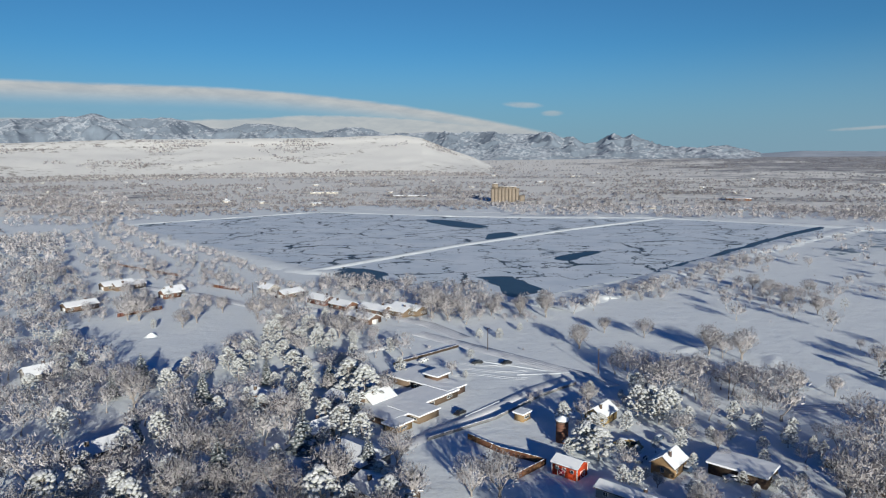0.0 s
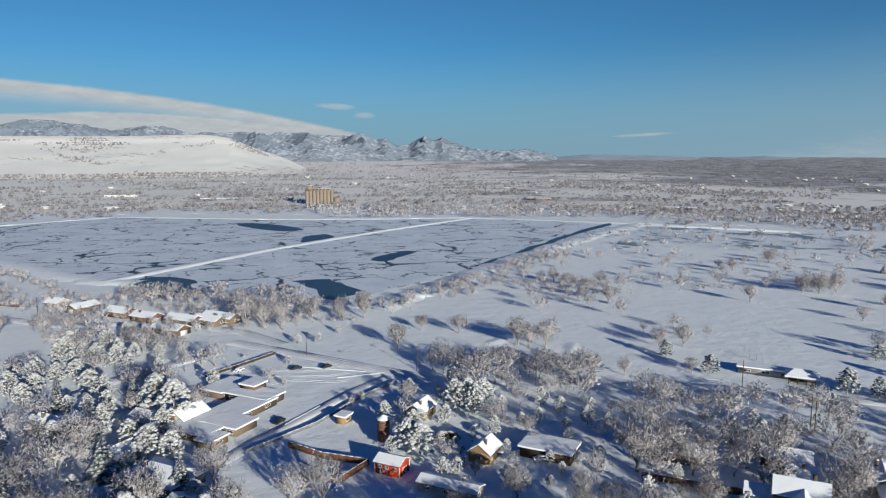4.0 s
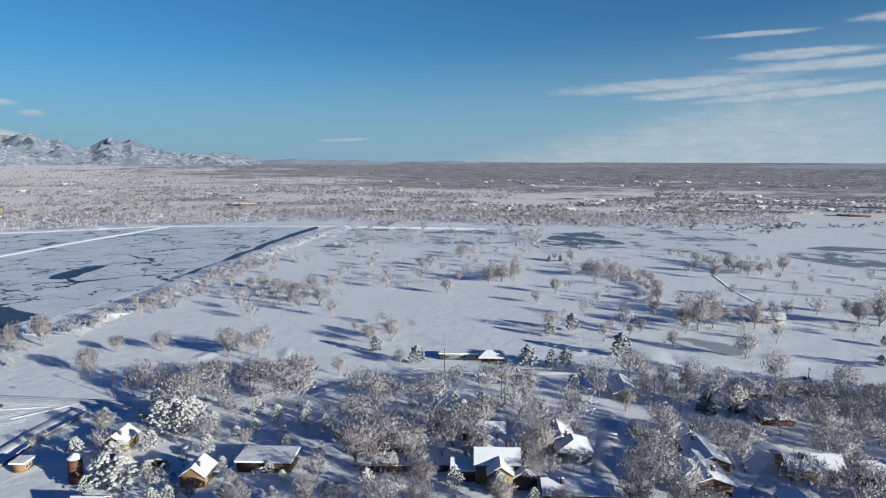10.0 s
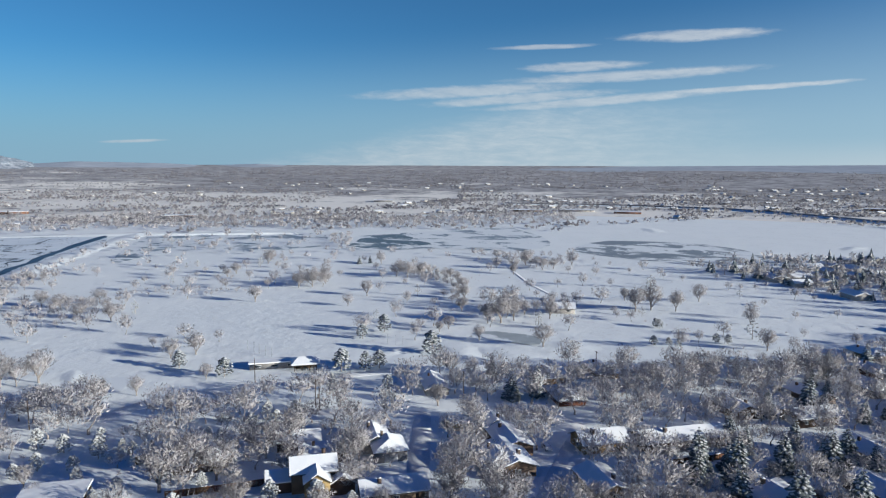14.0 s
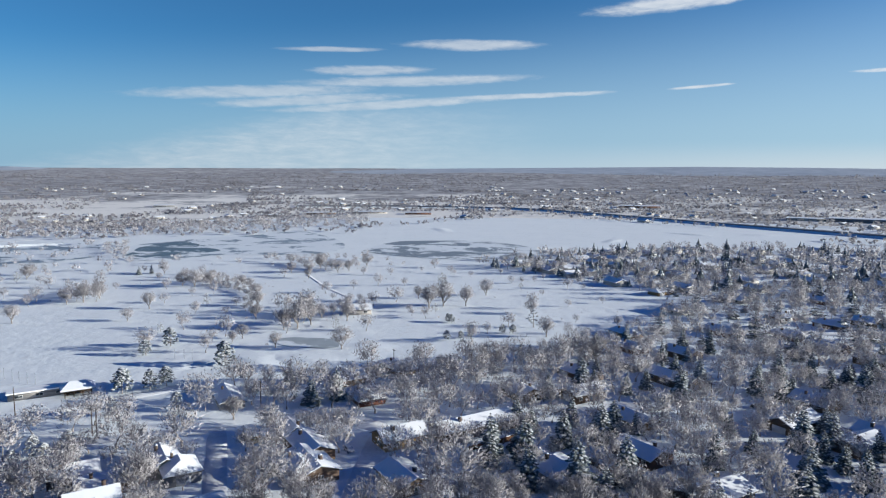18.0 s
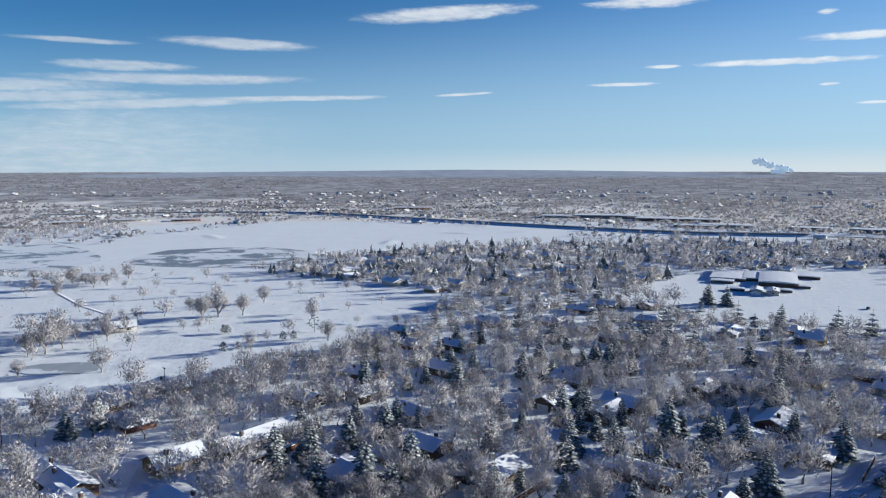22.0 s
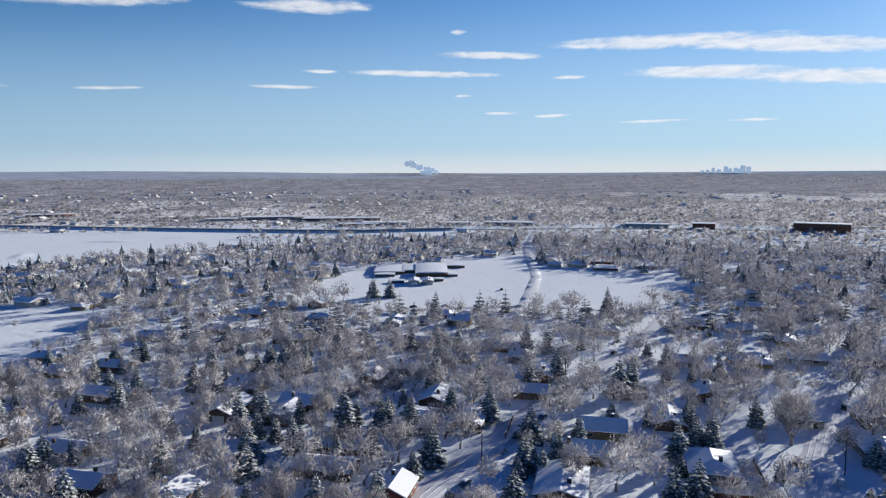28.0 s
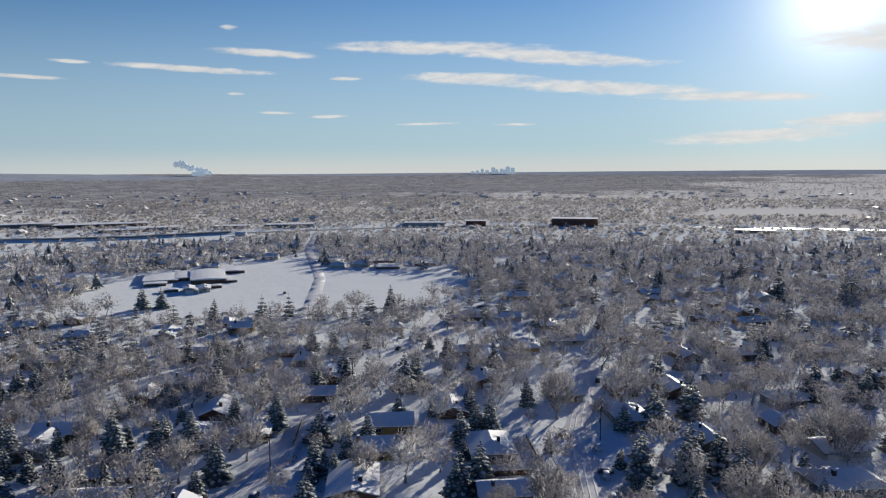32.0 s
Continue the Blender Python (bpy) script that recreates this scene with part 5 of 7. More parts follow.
CHURCH = ((-0.8, 229, 17, 9, 3.0), (-2.4, 216, 26, 11, 2.8), (-0.9, 234, 6, 6, 5.2), (-3.0, 240, 14, 9, 2.8), (-5.5, 205, 16, 10, 2.7), (-4.3, 195, 7, 5, 2.6), (-2.9, 206, 13, 9, 2.7))
for k, (a, d, L, W, high) in enumerate(CHURCH):
    flat_block("church_hall", a, d, L, W, high * 0.78 + 0.03 * k, 41 if k % 2 else 131, WALL_TAN if k == 5 else WALL_BROWN, "flat-roofed brown hall with thick snow on its roof", "hall", 3 if L > 12 else 1)
SCHOOL_BLOCKS = ((116.7, 557, 56, 25, 5.4), (115.0, 570, 40, 13, 3.8), (113.3, 572, 54, 24, 3.4), (112.8, 536, 8, 15, 3.0), (113.9, 503, 6, 9, 2.7), (117.3, 510, 6, 7, 2.6), (118.5, 592, 26, 19, 3.2), (118.4, 533, 5, 9, 2.4),
                 (130.6, 632, 26, 24, 3.0), (131.1, 588, 22, 20, 2.9), (134.1, 610, 26, 20, 2.9))
for k, (a, d, L, W, high) in enumerate(SCHOOL_BLOCKS):
    flat_block("school_building", a, d, L, W, high * 0.58 + 0.02 * k, 116 if k < 8 else 131, WALL_BROWN if k < 8 else WALL_BRICK, "low brown school building with thick snow on its roof", "school", 4 if L > 15 else 2, 0.2, True, (0.8, 0.3, 0.3, 0.2, 0.3, 0.3, 0.3, 0.2)[k] if k < 8 else 0.3)
for a in (115.25, 116.4):
    put_house("longshed", a, 499, 15, 7, 116)
SHOPS = ((103.9, 1245, 110, 26, 8), (109.3, 1196, 130, 26, 7), (112.8, 1088, 70, 22, 6), (110.7, 1070, 60, 18, 5), (123.2, 1073, 70, 18, 7), (119.0, 1077, 40, 18, 6), (134.2, 1062, 62, 16, 8), (138.5, 1060, 30, 18, 12),
         (146.6, 1062, 68, 20, 18), (160.2, 1010, 50, 24, 5), (100.0, 1240, 60, 20, 6), (88.0, 1480, 80, 24, 6), (58.0, 1180, 40, 16, 5), (62.0, 1230, 50, 16, 5), (66.0, 1250, 60, 18, 5), (70.0, 1220, 45, 16, 5), (50.0, 1500, 40, 18, 6),
         (34.0, 1120, 50, 16, 6), (-10.0, 1500, 60, 14, 5), (23.0, 1300, 40, 16, 6), (-3.0, 1350, 70, 14, 5))
for k, (a, d, L, W, high) in enumerate(SHOPS):
    flat_block("warehouse", a, d, L, W * 1.5, high * 0.65, a + 92, WALL_BRICK if k == 8 else (WALL_GREY, WALL_BROWN, WALL_PALE, WALL_BRICK)[k % 4], "long flat-roofed building with a snowy roof by the highway", "building", 6)


# rows of houses along the streets of the suburb, with their yards between
STREET_HOUSES = [plain_house(WALL_BROWN, 0.0, "low brown suburban house under a snowy gable roof"), plain_house(WALL_TAN, 3.0, "tan suburban house under a snowy hipped roof"),
                 plain_house(WALL_PALE, 0.0, "pale suburban house with snow on its gable roof"), plain_house(WALL_BRICK, 2.4, "brick suburban house with snow on its hipped roof")]
BACK_HOUSES = []
turn = radians(41)
pick = random.Random(17)
placed = 0
for i in range(-40, 41):
    for j in range(-50, 51):
        u, v = i * 31.0 + (6.0 if i % 2 else -4.0) + pick.uniform(-3, 3), j * 21.5 + pick.uniform(-3, 3)
        x, y = u * math.cos(turn) + v * math.sin(turn), -u * math.sin(turn) + v * math.cos(turn)
        d = math.hypot(x, y)
        chance, kind, spin = pick.random(), pick.randrange(4), pick.uniform(-4, 4) + (90 if pick.random() < 0.3 else 0)
        if not 185 < d < 880 or not inside(np.array([(x, y)]), EAST)[0] or inside(np.array([(x, y)]), SCHOOL)[0] or chance > (0.6 if d > 300 else 0.42):
            continue
        if any((x - px) ** 2 + (y - py) ** 2 < (r + 10) ** 2 for px, py, r in HOUSE_SPOTS):
            continue
        near_road = False
        for line in ROADS.values():
            pts = [heading(*p) for p in line]
            for p, q in zip(pts, pts[1:]):
                f = max(0.0, min(1.0, ((x - p.x) * (q.x - p.x) + (y - p.y) * (q.y - p.y)) / (q - p).length_squared))
                near_road = near_road or math.hypot(x - p.x - f * (q.x - p.x), y - p.y - f * (q.y - p.y)) < 13
        if near_road:
            continue
        HOUSE_SPOTS.append((x, y, 10.5 if d < 480 else 9.0))
        if d < 470 and placed < 150:
            m = pose(x, y, 0, 0, 0, -41 + 90 + spin) @ Matrix.Diagonal((pick.uniform(0.8, 1.15), pick.uniform(0.85, 1.1), pick.uniform(0.92, 1.08), 1))
            ob = STREET_HOUSES[kind] if placed < 4 and kind == placed else None
            if ob is None:
                ob = copy_thing(STREET_HOUSES[kind], Matrix.Identity(4))
            ob.matrix_basis = m
            placed += 1
        else:
            BACK_HOUSES.append((x, y, 0.0, turn + radians(spin), pick.uniform(0.9, 1.15)))
for k, ob in enumerate(STREET_HOUSES):
    if ob.matrix_basis.translation.length < 1:
        p = heading(138.0 + 4 * k, 300 + 12 * k)
        ob.matrix_basis = pose(p.x, p.y, 0, 0, 0, 49)
        HOUSE_SPOTS.append((p.x, p.y, 10.5))


def barn():
    p = heading(10.6, 168)
    h = tagged(new("barn"), "bright red wooden barn with white trim and a snowy roof", "barn")
    h.matrix_basis = pose(p.x, p.y, 0, 0, 0, 90 - 131) @ Matrix.Diagonal((0.8, 0.8, 0.88, 1))
    L, W = 9.0, 6.5
    part("wall", gable_body(L, W, 3.6, 4.9).mesh("wall"), BARN_RED, h)
    part("roof", gable_shell(L, W, 3.6, 4.9, 0.5, 0.14).mesh("roof"), SHINGLE, h)
    s = gable_shell(L, W, 3.6, 4.9, 0.45, 0.2)
    for v in s.v:
        v.z += 0.145
    part("snow_cover", s.mesh("snow_cover"), SNOW_ROOF, h, "even sheet of snow on the barn roof")
    for x in (-L / 2, L / 2):
        for y in (-W / 2, W / 2):
            part("corner_board", boxes(((x - 0.12, y - 0.12, 0), (x + 0.12, y + 0.12, 3.5))).mesh("corner_board"), TRIM_WHITE, h)
    for x in (-2.7, 0.0, 2.7):
        add_window(h, x, -W / 2, 2.4, 1.3, 1.0, 180)
    for turn, x, y in ((-90, L / 2, 0), (180, -1.2, -W / 2)):
        d = part("door", boxes(((-1.3, -0.02, 0), (1.3, 0.06, 2.3))).mesh("door"), BARN_RED, h, "red barn door with white cross braces", pose(x, y, 0.03, 0, 0, turn))
        for lo, hi in (((-1.3, 0.06, 0), (-1.15, 0.1, 2.3)), ((1.15, 0.06, 0), (1.3, 0.1, 2.3)), ((-1.15, 0.06, 2.15), (1.15, 0.1, 2.3)), ((-1.15, 0.06, 0), (1.15, 0.1, 0.15))):
            part("rail", boxes((lo, hi)).mesh("rail"), TRIM_WHITE, d, "white door rail")
        for side in (-1.15, 1.15):
            c = Soup()
            c.tube((side, 0.08, 0.15), (-side, 0.08, 2.15), 0.06, 0.06, 4)
            part("cross_brace", c.mesh("cross_brace"), TRIM_WHITE, d, "white cross brace")
    HOUSE_SPOTS.append((p.x, p.y, 9))


def round_tower():
    p = heading(9.9, 188)
    h = tagged(new("round_tower"), "short round brick tower with snow on its top", "tower")
    h.matrix_basis = pose(p.x, p.y, 0)
    s = Soup()
    s.tube((0, 0, -0.4), (0, 0, 6.2), 1.75, 1.7, 20)
    part("wall", s.mesh("wall"), WALL_BRICK, h)
    for z in (1.0, 2.6, 4.2, 5.6):
        r = Soup()
        r.tube((0, 0, z), (0, 0, z + 0.16), 1.80, 1.80, 20)
        part("band", r.mesh("band"), WOOD_DARK, h)
    c = Soup()
    c.tube((0, 0, 6.1), (0, 0, 6.3), 2.0, 2.0, 20)
    c.tube((0, 0, 6.3), (0, 0, 7.2), 2.0, 0.1, 20)
    part("roof", c.mesh("roof"), SHINGLE, h)
    c = Soup()
    c.tube((0, 0, 6.36), (0, 0, 6.55), 1.95, 1.9, 20)
    c.tube((0, 0, 6.55), (0, 0, 7.6), 1.9, 0.15, 20)
    part("snow_cap", c.mesh("snow_cap"), SNOW_ROOF, h, "cone of snow")
    HOUSE_SPOTS.append((p.x, p.y, 3))


def grain_elevator():
    p = heading(4.9, 1200)
    h = tagged(new("grain_elevator"), "tall buff concrete grain elevator with a row of round silos", "silo")
    h.matrix_basis = pose(p.x, p.y, 0, 0, 0, 90 - 100) @ Matrix.Diagonal((1, 1, 0.84, 1))
    for k in range(8):
        for row in (-1, 1):
            s = Soup()
            s.tube((-21 + 6 * k, row * 4.2, -0.5), (-21 + 6 * k, row * 4.2, 27), 3.05, 3.05, 14)
            part("silo", s.mesh("silo"), CONCRETE, h)
    part("deck", boxes(((-24.5, -7.5, 27), (24.5, 7.5, 28.2))).mesh("deck"), CONCRETE, h)
    part("gallery", boxes(((-20, -3.0, 28.2), (20, 3.0, 32))).mesh("gallery"), CONCRETE, h)
    part("headhouse", boxes(((-22, -5, 28.2), (-12, 5, 38))).mesh("headhouse"), CONCRETE, h, "square tower over the silos")
    part("snow_cover", boxes(((-12, -3.1, 32), (20.1, 3.1, 32.3)), ((-22.1, -5.1, 38), (-11.9, 5.1, 38.3))).mesh("snow_cover"), SNOW_ROOF, h)
    part("annex", boxes(((25, -9, -0.5), (34, 9, 14))).mesh("annex"), CONCRETE, h)
    for k in range(6):
        part("pane", boxes(((-17 + 6 * k, -3.12, 29.2), (-14.5 + 6 * k, -3.0, 30.8))).mesh("pane"), GLASS, h)
    HOUSE_SPOTS.append((p.x, p.y, 35))


def pavilion():
    p = heading(43.4, 270)
    h = tagged(new("park_pavilion"), "dark timber park pavilion with thick snow on its roof", "pavilion")
    h.matrix_basis = pose(p.x, p.y, 0, 0, 0, 90 - 131)
    for x in (-4.2, -1.4, 1.4, 4.2):
        for y in (-2.8, 2.8):
            part("post", boxes(((x - 0.14, y - 0.14, 0), (x + 0.14, y + 0.14, 3.0))).mesh("post"), WOOD_DARK, h)
    part("back_wall", boxes(((-4.4, 2.0, 0), (4.4, 2.2, 2.6))).mesh("back_wall"), WOOD_DARK, h)
    part("bench", boxes(((-3.6, -0.4, 0.42), (3.6, 0.1, 0.5)), ((-3.4, -0.3, 0), (-3.2, 0, 0.42)), ((3.2, -0.3, 0), (3.4, 0, 0.42))).mesh("bench"), WOOD_FENCE, h)
    part("roof", gable_shell(9.5, 6.5, 3.0, 4.6, 0.9, 0.16, 3.0).mesh("roof"), SHINGLE, h)
    s = gable_shell(9.5, 6.5, 3.0, 4.6, 0.85, 0.34, 3.0)
    for v in s.v:
        v.z += 0.165
    part("snow_cover", s.mesh("snow_cover"), SNOW_ROOF, h)
    HOUSE_SPOTS.append((p.x, p.y, 8))
    flat_block("park_shelter", 40.9, 275, 19, 5, 2.4, 131, WALL_PALE, "long low pale shelter with snow on its flat roof", "shelter", 3)


def two_storey():
    p = heading(43.9, 168)
    h = tagged(new("house"), "two-storey brown house with crossing snow-white gable roofs", "house", "houses of the suburb")
    h.matrix_basis = pose(p.x, p.y, 0, 0, 0, 90 - 131)
    part("wall", gable_body(11, 8, 5.2, 7.6).mesh("wall"), WALL_BROWN, h)
    part("roof", gable_shell(11, 8, 5.2, 7.6, 0.5, 0.16).mesh("roof"), SHINGLE, h)
    s = gable_shell(11, 8, 5.2, 7.6, 0.45, 0.3)
    for v in s.v:
        v.z += 0.165
    part("snow_cover", s.mesh("snow_cover"), SNOW_ROOF, h)
    for k, (x, y, L, W, low, top, turn) in enumerate(((0.5, -5.2, 6.0, 6.0, 4.4, 6.4, 90), (-8.2, 0.5, 6.5, 6.5, 2.9, 4.6, 0), (6.6, -3.4, 7.0, 6.0, 2.9, 4.8, 90))):
        m = pose(x, y, 0, 0, 0, turn)
        wing = part("wing", gable_body(L, W, low, top).mesh("wing"), WALL_TAN if k == 0 else WALL_BROWN, h, "gabled wing of the house", m)
        part("wing_roof", gable_shell(L, W, low, top, 0.45, 0.14).mesh("wing_roof"), SHINGLE, wing)
        s = gable_shell(L, W, low, top, 0.4, 0.28)
        for v in s.v:
            v.z += 0.145
        part("wing_snow", s.mesh("wing_snow"), SNOW_ROOF, wing)
        add_window_under(wing, L / 2, low)
    for x in (-3.5, 0, 3.5):
        for z in (1.5, 4.0):
            add_window(h, x, 4.0, z, 1.4, 1.3, 0)
    for z in (1.5, 4.0):
        add_window(h, 5.5, 1.5, z, 1.3, 1.2, -90)
    part("chimney", boxes(((2.2, 0.8, 5.2), (3.1, 1.7, 8.8))).mesh("chimney"), CHIMNEY, h, "brick chimney")
    HOUSE_SPOTS.append((p.x, p.y, 13))


def add_window_under(parent, x, low):
    part("pane", boxes(((x - 0.02, -0.7, low - 1.6), (x + 0.05, 0.7, low - 0.4))).mesh("pane"), GLASS, parent, "dark window glass")


barn(), round_tower(), grain_elevator(), pavilion(), two_storey()
flat_block("carport", 24.3, 180, 14, 9, 2.8, 131, WOOD_DARK, "dark flat-roofed carport with patchy snow", "carport", 0)
for a, d in ((6.5, 203), (30.5, 196), (56.2, 203)):
    flat_block("garden_shed", a, d, 4.0, 3.2, 2.3, 41, WALL_TAN, "small tan garden shed with a snowy roof", "shed", 1)

# ---- fences, poles, cars ----


def fence(polar, high, mat, label, step=2.4, boards=9):
    pts = [heading(a, d) for a, d in polar]
    h = tagged(new("fence"), label, "fence")
    h.location = pts[0]
    for a, b in zip(pts, pts[1:]):
        n = max(1, round((b - a).length / step))
        turn = math.degrees(math.atan2((b - a).y, (b - a).x))
        wide = (b - a).length / n
        for i in range(n):
            p = a.lerp(b, i / n) - pts[0]
            m = pose(p.x, p.y, 0, 0, 0, turn)
            s = Soup()
            for k in range(boards):
                x = wide * k / boards
                s.box((x + 0.01, -0.02, 0.05), (x + wide / boards - 0.01, 0.02, high - 0.05 * (k % 2)))
            s.box((0, 0.02, 0.4), (wide, 0.07, 0.5)), s.box((0, 0.02, high - 0.5), (wide, 0.07, high - 0.4))
            panel = part("panel", s.mesh("panel"), mat, h, at=m)
            panel["kind"] = "stuff"
            part("snow_cap", boxes(((0, -0.07, high), (wide, 0.1, high + 0.12))).mesh("snow_cap"), SNOW_ROOF, panel)
            part("post", boxes(((-0.06, -0.08, 0), (0.06, 0.08, high + 0.02))).mesh("post"), mat, h, at=m)


fence(((-1.7, 186), (4.2, 202), (8.1, 224), (11.0, 238)), 1.0, WALL_GREY, "long grey board fence with snow along its top", 3.0)
fence(((1.8, 187), (4.6, 178), (8.6, 172)), 1.8, WOOD_FENCE, "reddish-brown board fence with a snow cap")
fence(((6.1, 163), (8.5, 172)), 1.8, WOOD_FENCE, "reddish-brown board fence round a snowy yard")
fence(((32.0, 171), (36.9, 170), (41.8, 171), (46.9, 173)), 1.9, WOOD_FENCE, "orange-brown board fence behind back yards")
fence(((-26.1, 379), (-24.5, 384), (-22.9, 389)), 2.0, WALL_BRICK, "red garden wall capped with snow", 4.0, 2)
fence(((-25.8, 564), (-23.8, 528), (-21.4, 492)), 1.8, WALL_BRICK, "low red wall along the shore road", 8.0, 2)
fence(((-19.1, 445), (-17.0, 426)), 1.8, WALL_BRICK, "low red wall by the street", 6.0, 2)
fence(((-4.6, 258), (-1.5, 270), (1.0, 282)), 1.1, WOOD_DARK, "dark board fence by the hall", 4.0)


for kind, a, d, L, W, axis in (HOUSES_EDGE[1:4] + HOUSES_EAST[0:5] + HOUSES_SOUTH[0:4]):
    c = heading(a, d)
    along = Vector((math.sin(radians(axis)), math.cos(radians(axis)), 0))
    back = Vector((along.y, -along.x, 0)) * 12.5
    ends = [c + back - along * 9.6, c + back + along * 9.6]
    fence([(math.degrees(math.atan2(p.x, p.y)), p.length) for p in ends], 1.7, WOOD_FENCE, "brown board fence between two snowy back yards")


def pole(a, d, high=9.5, arms=1):
    p = heading(a, d)
    h = tagged(new("utility_pole"), "slim weathered wooden utility pole in the snow", "pole", "utility poles")
    h.matrix_basis = pose(p.x, p.y, 0, 0, 0, 49)
    s = Soup()
    s.tube((0, 0, -0.3), (0, 0, high), 0.17, 0.11, 8)
    part("shaft", s.mesh("shaft"), WOOD_DARK, h)
    for k in range(arms):
        arm = part("crossarm", boxes(((-1.2, -0.06, high - 0.5 - k), (1.2, 0.06, high - 0.36 - k))).mesh("crossarm"), WOOD_DARK, h)
        for x in (-1.0, 0.0, 1.0):
            i = Soup()
            i.tube((x, 0, high - 0.36 - k), (x, 0, high - 0.16 - k), 0.05, 0.03, 6)
            part("insulator", i.mesh("insulator"), GLASS, arm)


for a, d in ((3.5, 278), (12.8, 252), (33.4, 225), (44.2, 225), (39.3, 256), (67.9, 265), (56.8, 231), (44.5, 221), (23.0, 236), (74.5, 258), (94.0, 240), (107.0, 228), (121.0, 186), (128.0, 262), (149.0, 205), (-16.0, 400)):
    pole(a, d)
for a, d in ((38.8, 304), (39.3, 300), (39.7, 296), (40.2, 293), (40.7, 290), (50.3, 305), (51.0, 303), (51.6, 301)):
    p = heading(a, d)
    h = tagged(new("net_post"), "thin metal net post standing in snow", "post", "net posts of the ball court")
    h.matrix_basis = pose(p.x, p.y, 0)
    s = Soup()
    s.tube((0, 0, -0.2), (0, 0, 4.2), 0.07, 0.06, 6)
    part("shaft", s.mesh("shaft"), METAL, h)
    part("cap", boxes(((-0.1, -0.1, 4.2), (0.1, 0.1, 4.28))).mesh("cap"), METAL, h)


def build_car(paint, label, snow, tall=1.45, long=4.5):
    h = tagged(new("parked_car"), label, "car", "parked cars")
    bm = bmesh.new()
    side = [(-long / 2, 0.35), (-long / 2 + 0.05, 0.85), (-long * 0.30, 0.95), (-long * 0.16, tall), (long * 0.24, tall), (long * 0.40, 0.98), (long / 2, 0.88), (long / 2, 0.35)]
    ring1 = [bm.verts.new((x, -0.85, z)) for x, z in side]
    ring2 = [bm.verts.new((x, 0.85, z)) for x, z in side]
    for i in (3, 4):
        ring1[i].co.y, ring2[i].co.y = -0.65, 0.65
    n = len(side)
    bm.faces.new(ring1), bm.faces.new(ring2[::-1])
    for i in range(n):
        bm.faces.new((ring1[i], ring2[i], ring2[(i + 1) % n], ring1[(i + 1) % n]))
    bmesh.ops.recalc_face_normals(bm, faces=bm.faces[:])
    bmesh.ops.bevel(bm, geom=bm.edges[:], offset=0.06, segments=2, affect="EDGES")
    part("body", bm, paint, h)
    for y in (-0.80, 0.80):
        part("side_window", boxes(((-long * 0.17, y - 0.04, 1.0), (long * 0.25, y + 0.04, tall - 0.12))).mesh("side_window"), GLASS, h)
    for x in (-long * 0.30, long * 0.30):
        for y in (-0.80, 0.80):
            s = Soup()
            s.tube((0, -0.11, 0), (0, 0.11, 0), 0.33, 0.33, 14)
            s.fan([(0.33 * math.cos(q * 0.4488), 0.11, 0.33 * math.sin(q * 0.4488)) for q in range(14)])
            s.fan([(0.33 * math.cos(-q * 0.4488), -0.11, 0.33 * math.sin(-q * 0.4488)) for q in range(14)])
            wheel = part("wheel", s.mesh("wheel"), RUBBER, h, at=pose(x, y, 0.33))
            part("rim", boxes(((-0.16, -0.125, -0.16), (0.16, 0.125, 0.16))).mesh("rim"), METAL, wheel)
    for x in (-long / 2 - 0.01, long / 2 + 0.01):
        for y in (-0.6, 0.6):
            part("headlight" if x > 0 else "tail_light", boxes(((x - 0.04, y - 0.16, 0.64), (x + 0.04, y + 0.16, 0.78))).mesh("light"), GLASS, h)
    if snow:
        bm = bmesh.new()
        bmesh.ops.create_grid(bm, x_segments=6, y_segments=4, size=0.5)
        for v in bm.verts:
            v.co = Vector((v.co.x * long * 0.44 + 0.03 * long, v.co.y * 1.35, tall + 0.14 - 0.25 * (abs(v.co.x * 2) ** 3 + abs(v.co.y * 2) ** 3) * 0.5))
        part("snow_cover", bm, SNOW_ROOF, h, "snow lying on the car")
    return h


CAR_KINDS = [
    build_car(material("black_car_paint", (0.02, 0.02, 0.022), (0.03, 0.03, 0.032), 1, 0.3, 0.0, gloss=0.5), "dark parked car cleared of most snow", False),
    build_car(material("white_car_paint", (0.72, 0.72, 0.72), (0.66, 0.66, 0.67), 1, 0.3, 0.0, gloss=0.5), "white parked car under a sheet of snow", True),
    build_car(material("blue_car_paint", (0.06, 0.10, 0.17), (0.05, 0.08, 0.14), 1, 0.3, 0.0, gloss=0.5), "blue-grey parked car with snow on its roof", True),
    build_car(material("tan_van_paint", (0.34, 0.24, 0.10), (0.28, 0.2, 0.09), 1, 0.4, 0.0, gloss=0.4), "tan parked van with snow on its roof", True, 2.3, 5.4),
]
CARS = [(0, 5.1, 259, 60), (0, 1.1, 206, 41), (0, 2.6, 259, 70), (2, 17.8, 195, 41), (2, 20.0, 177, 131), (1, 16.5, 180, 41), (3, 15.0, 188, 131), (3, 15.8, 188, 131), (1, 73.6, 196, 100), (1, 74.3, 197, 100), (0, 127.5, 248, 41),
        (1, 127.8, 252, 41), (2, 128.1, 256, 41), (0, 122.6, 469, 131), (1, 23.6, 176, 100), (0, 146.0, 205, 41), (2, 149.5, 182, 60), (1, 119.0, 206, 131), (0, 99.0, 238, 100), (1, -2.0, 262, 41), (2, -10.0, 340, 131), (1, -5.0, 338, 131),
        (2, 88.0, 226, 120), (1, 64.0, 190, 41), (1, 131.0, 275, 131), (0, 109.5, 180, 131), (0, 55.4, 205, 30), (1, 66.5, 171, 60)]
pick = random.Random(23)
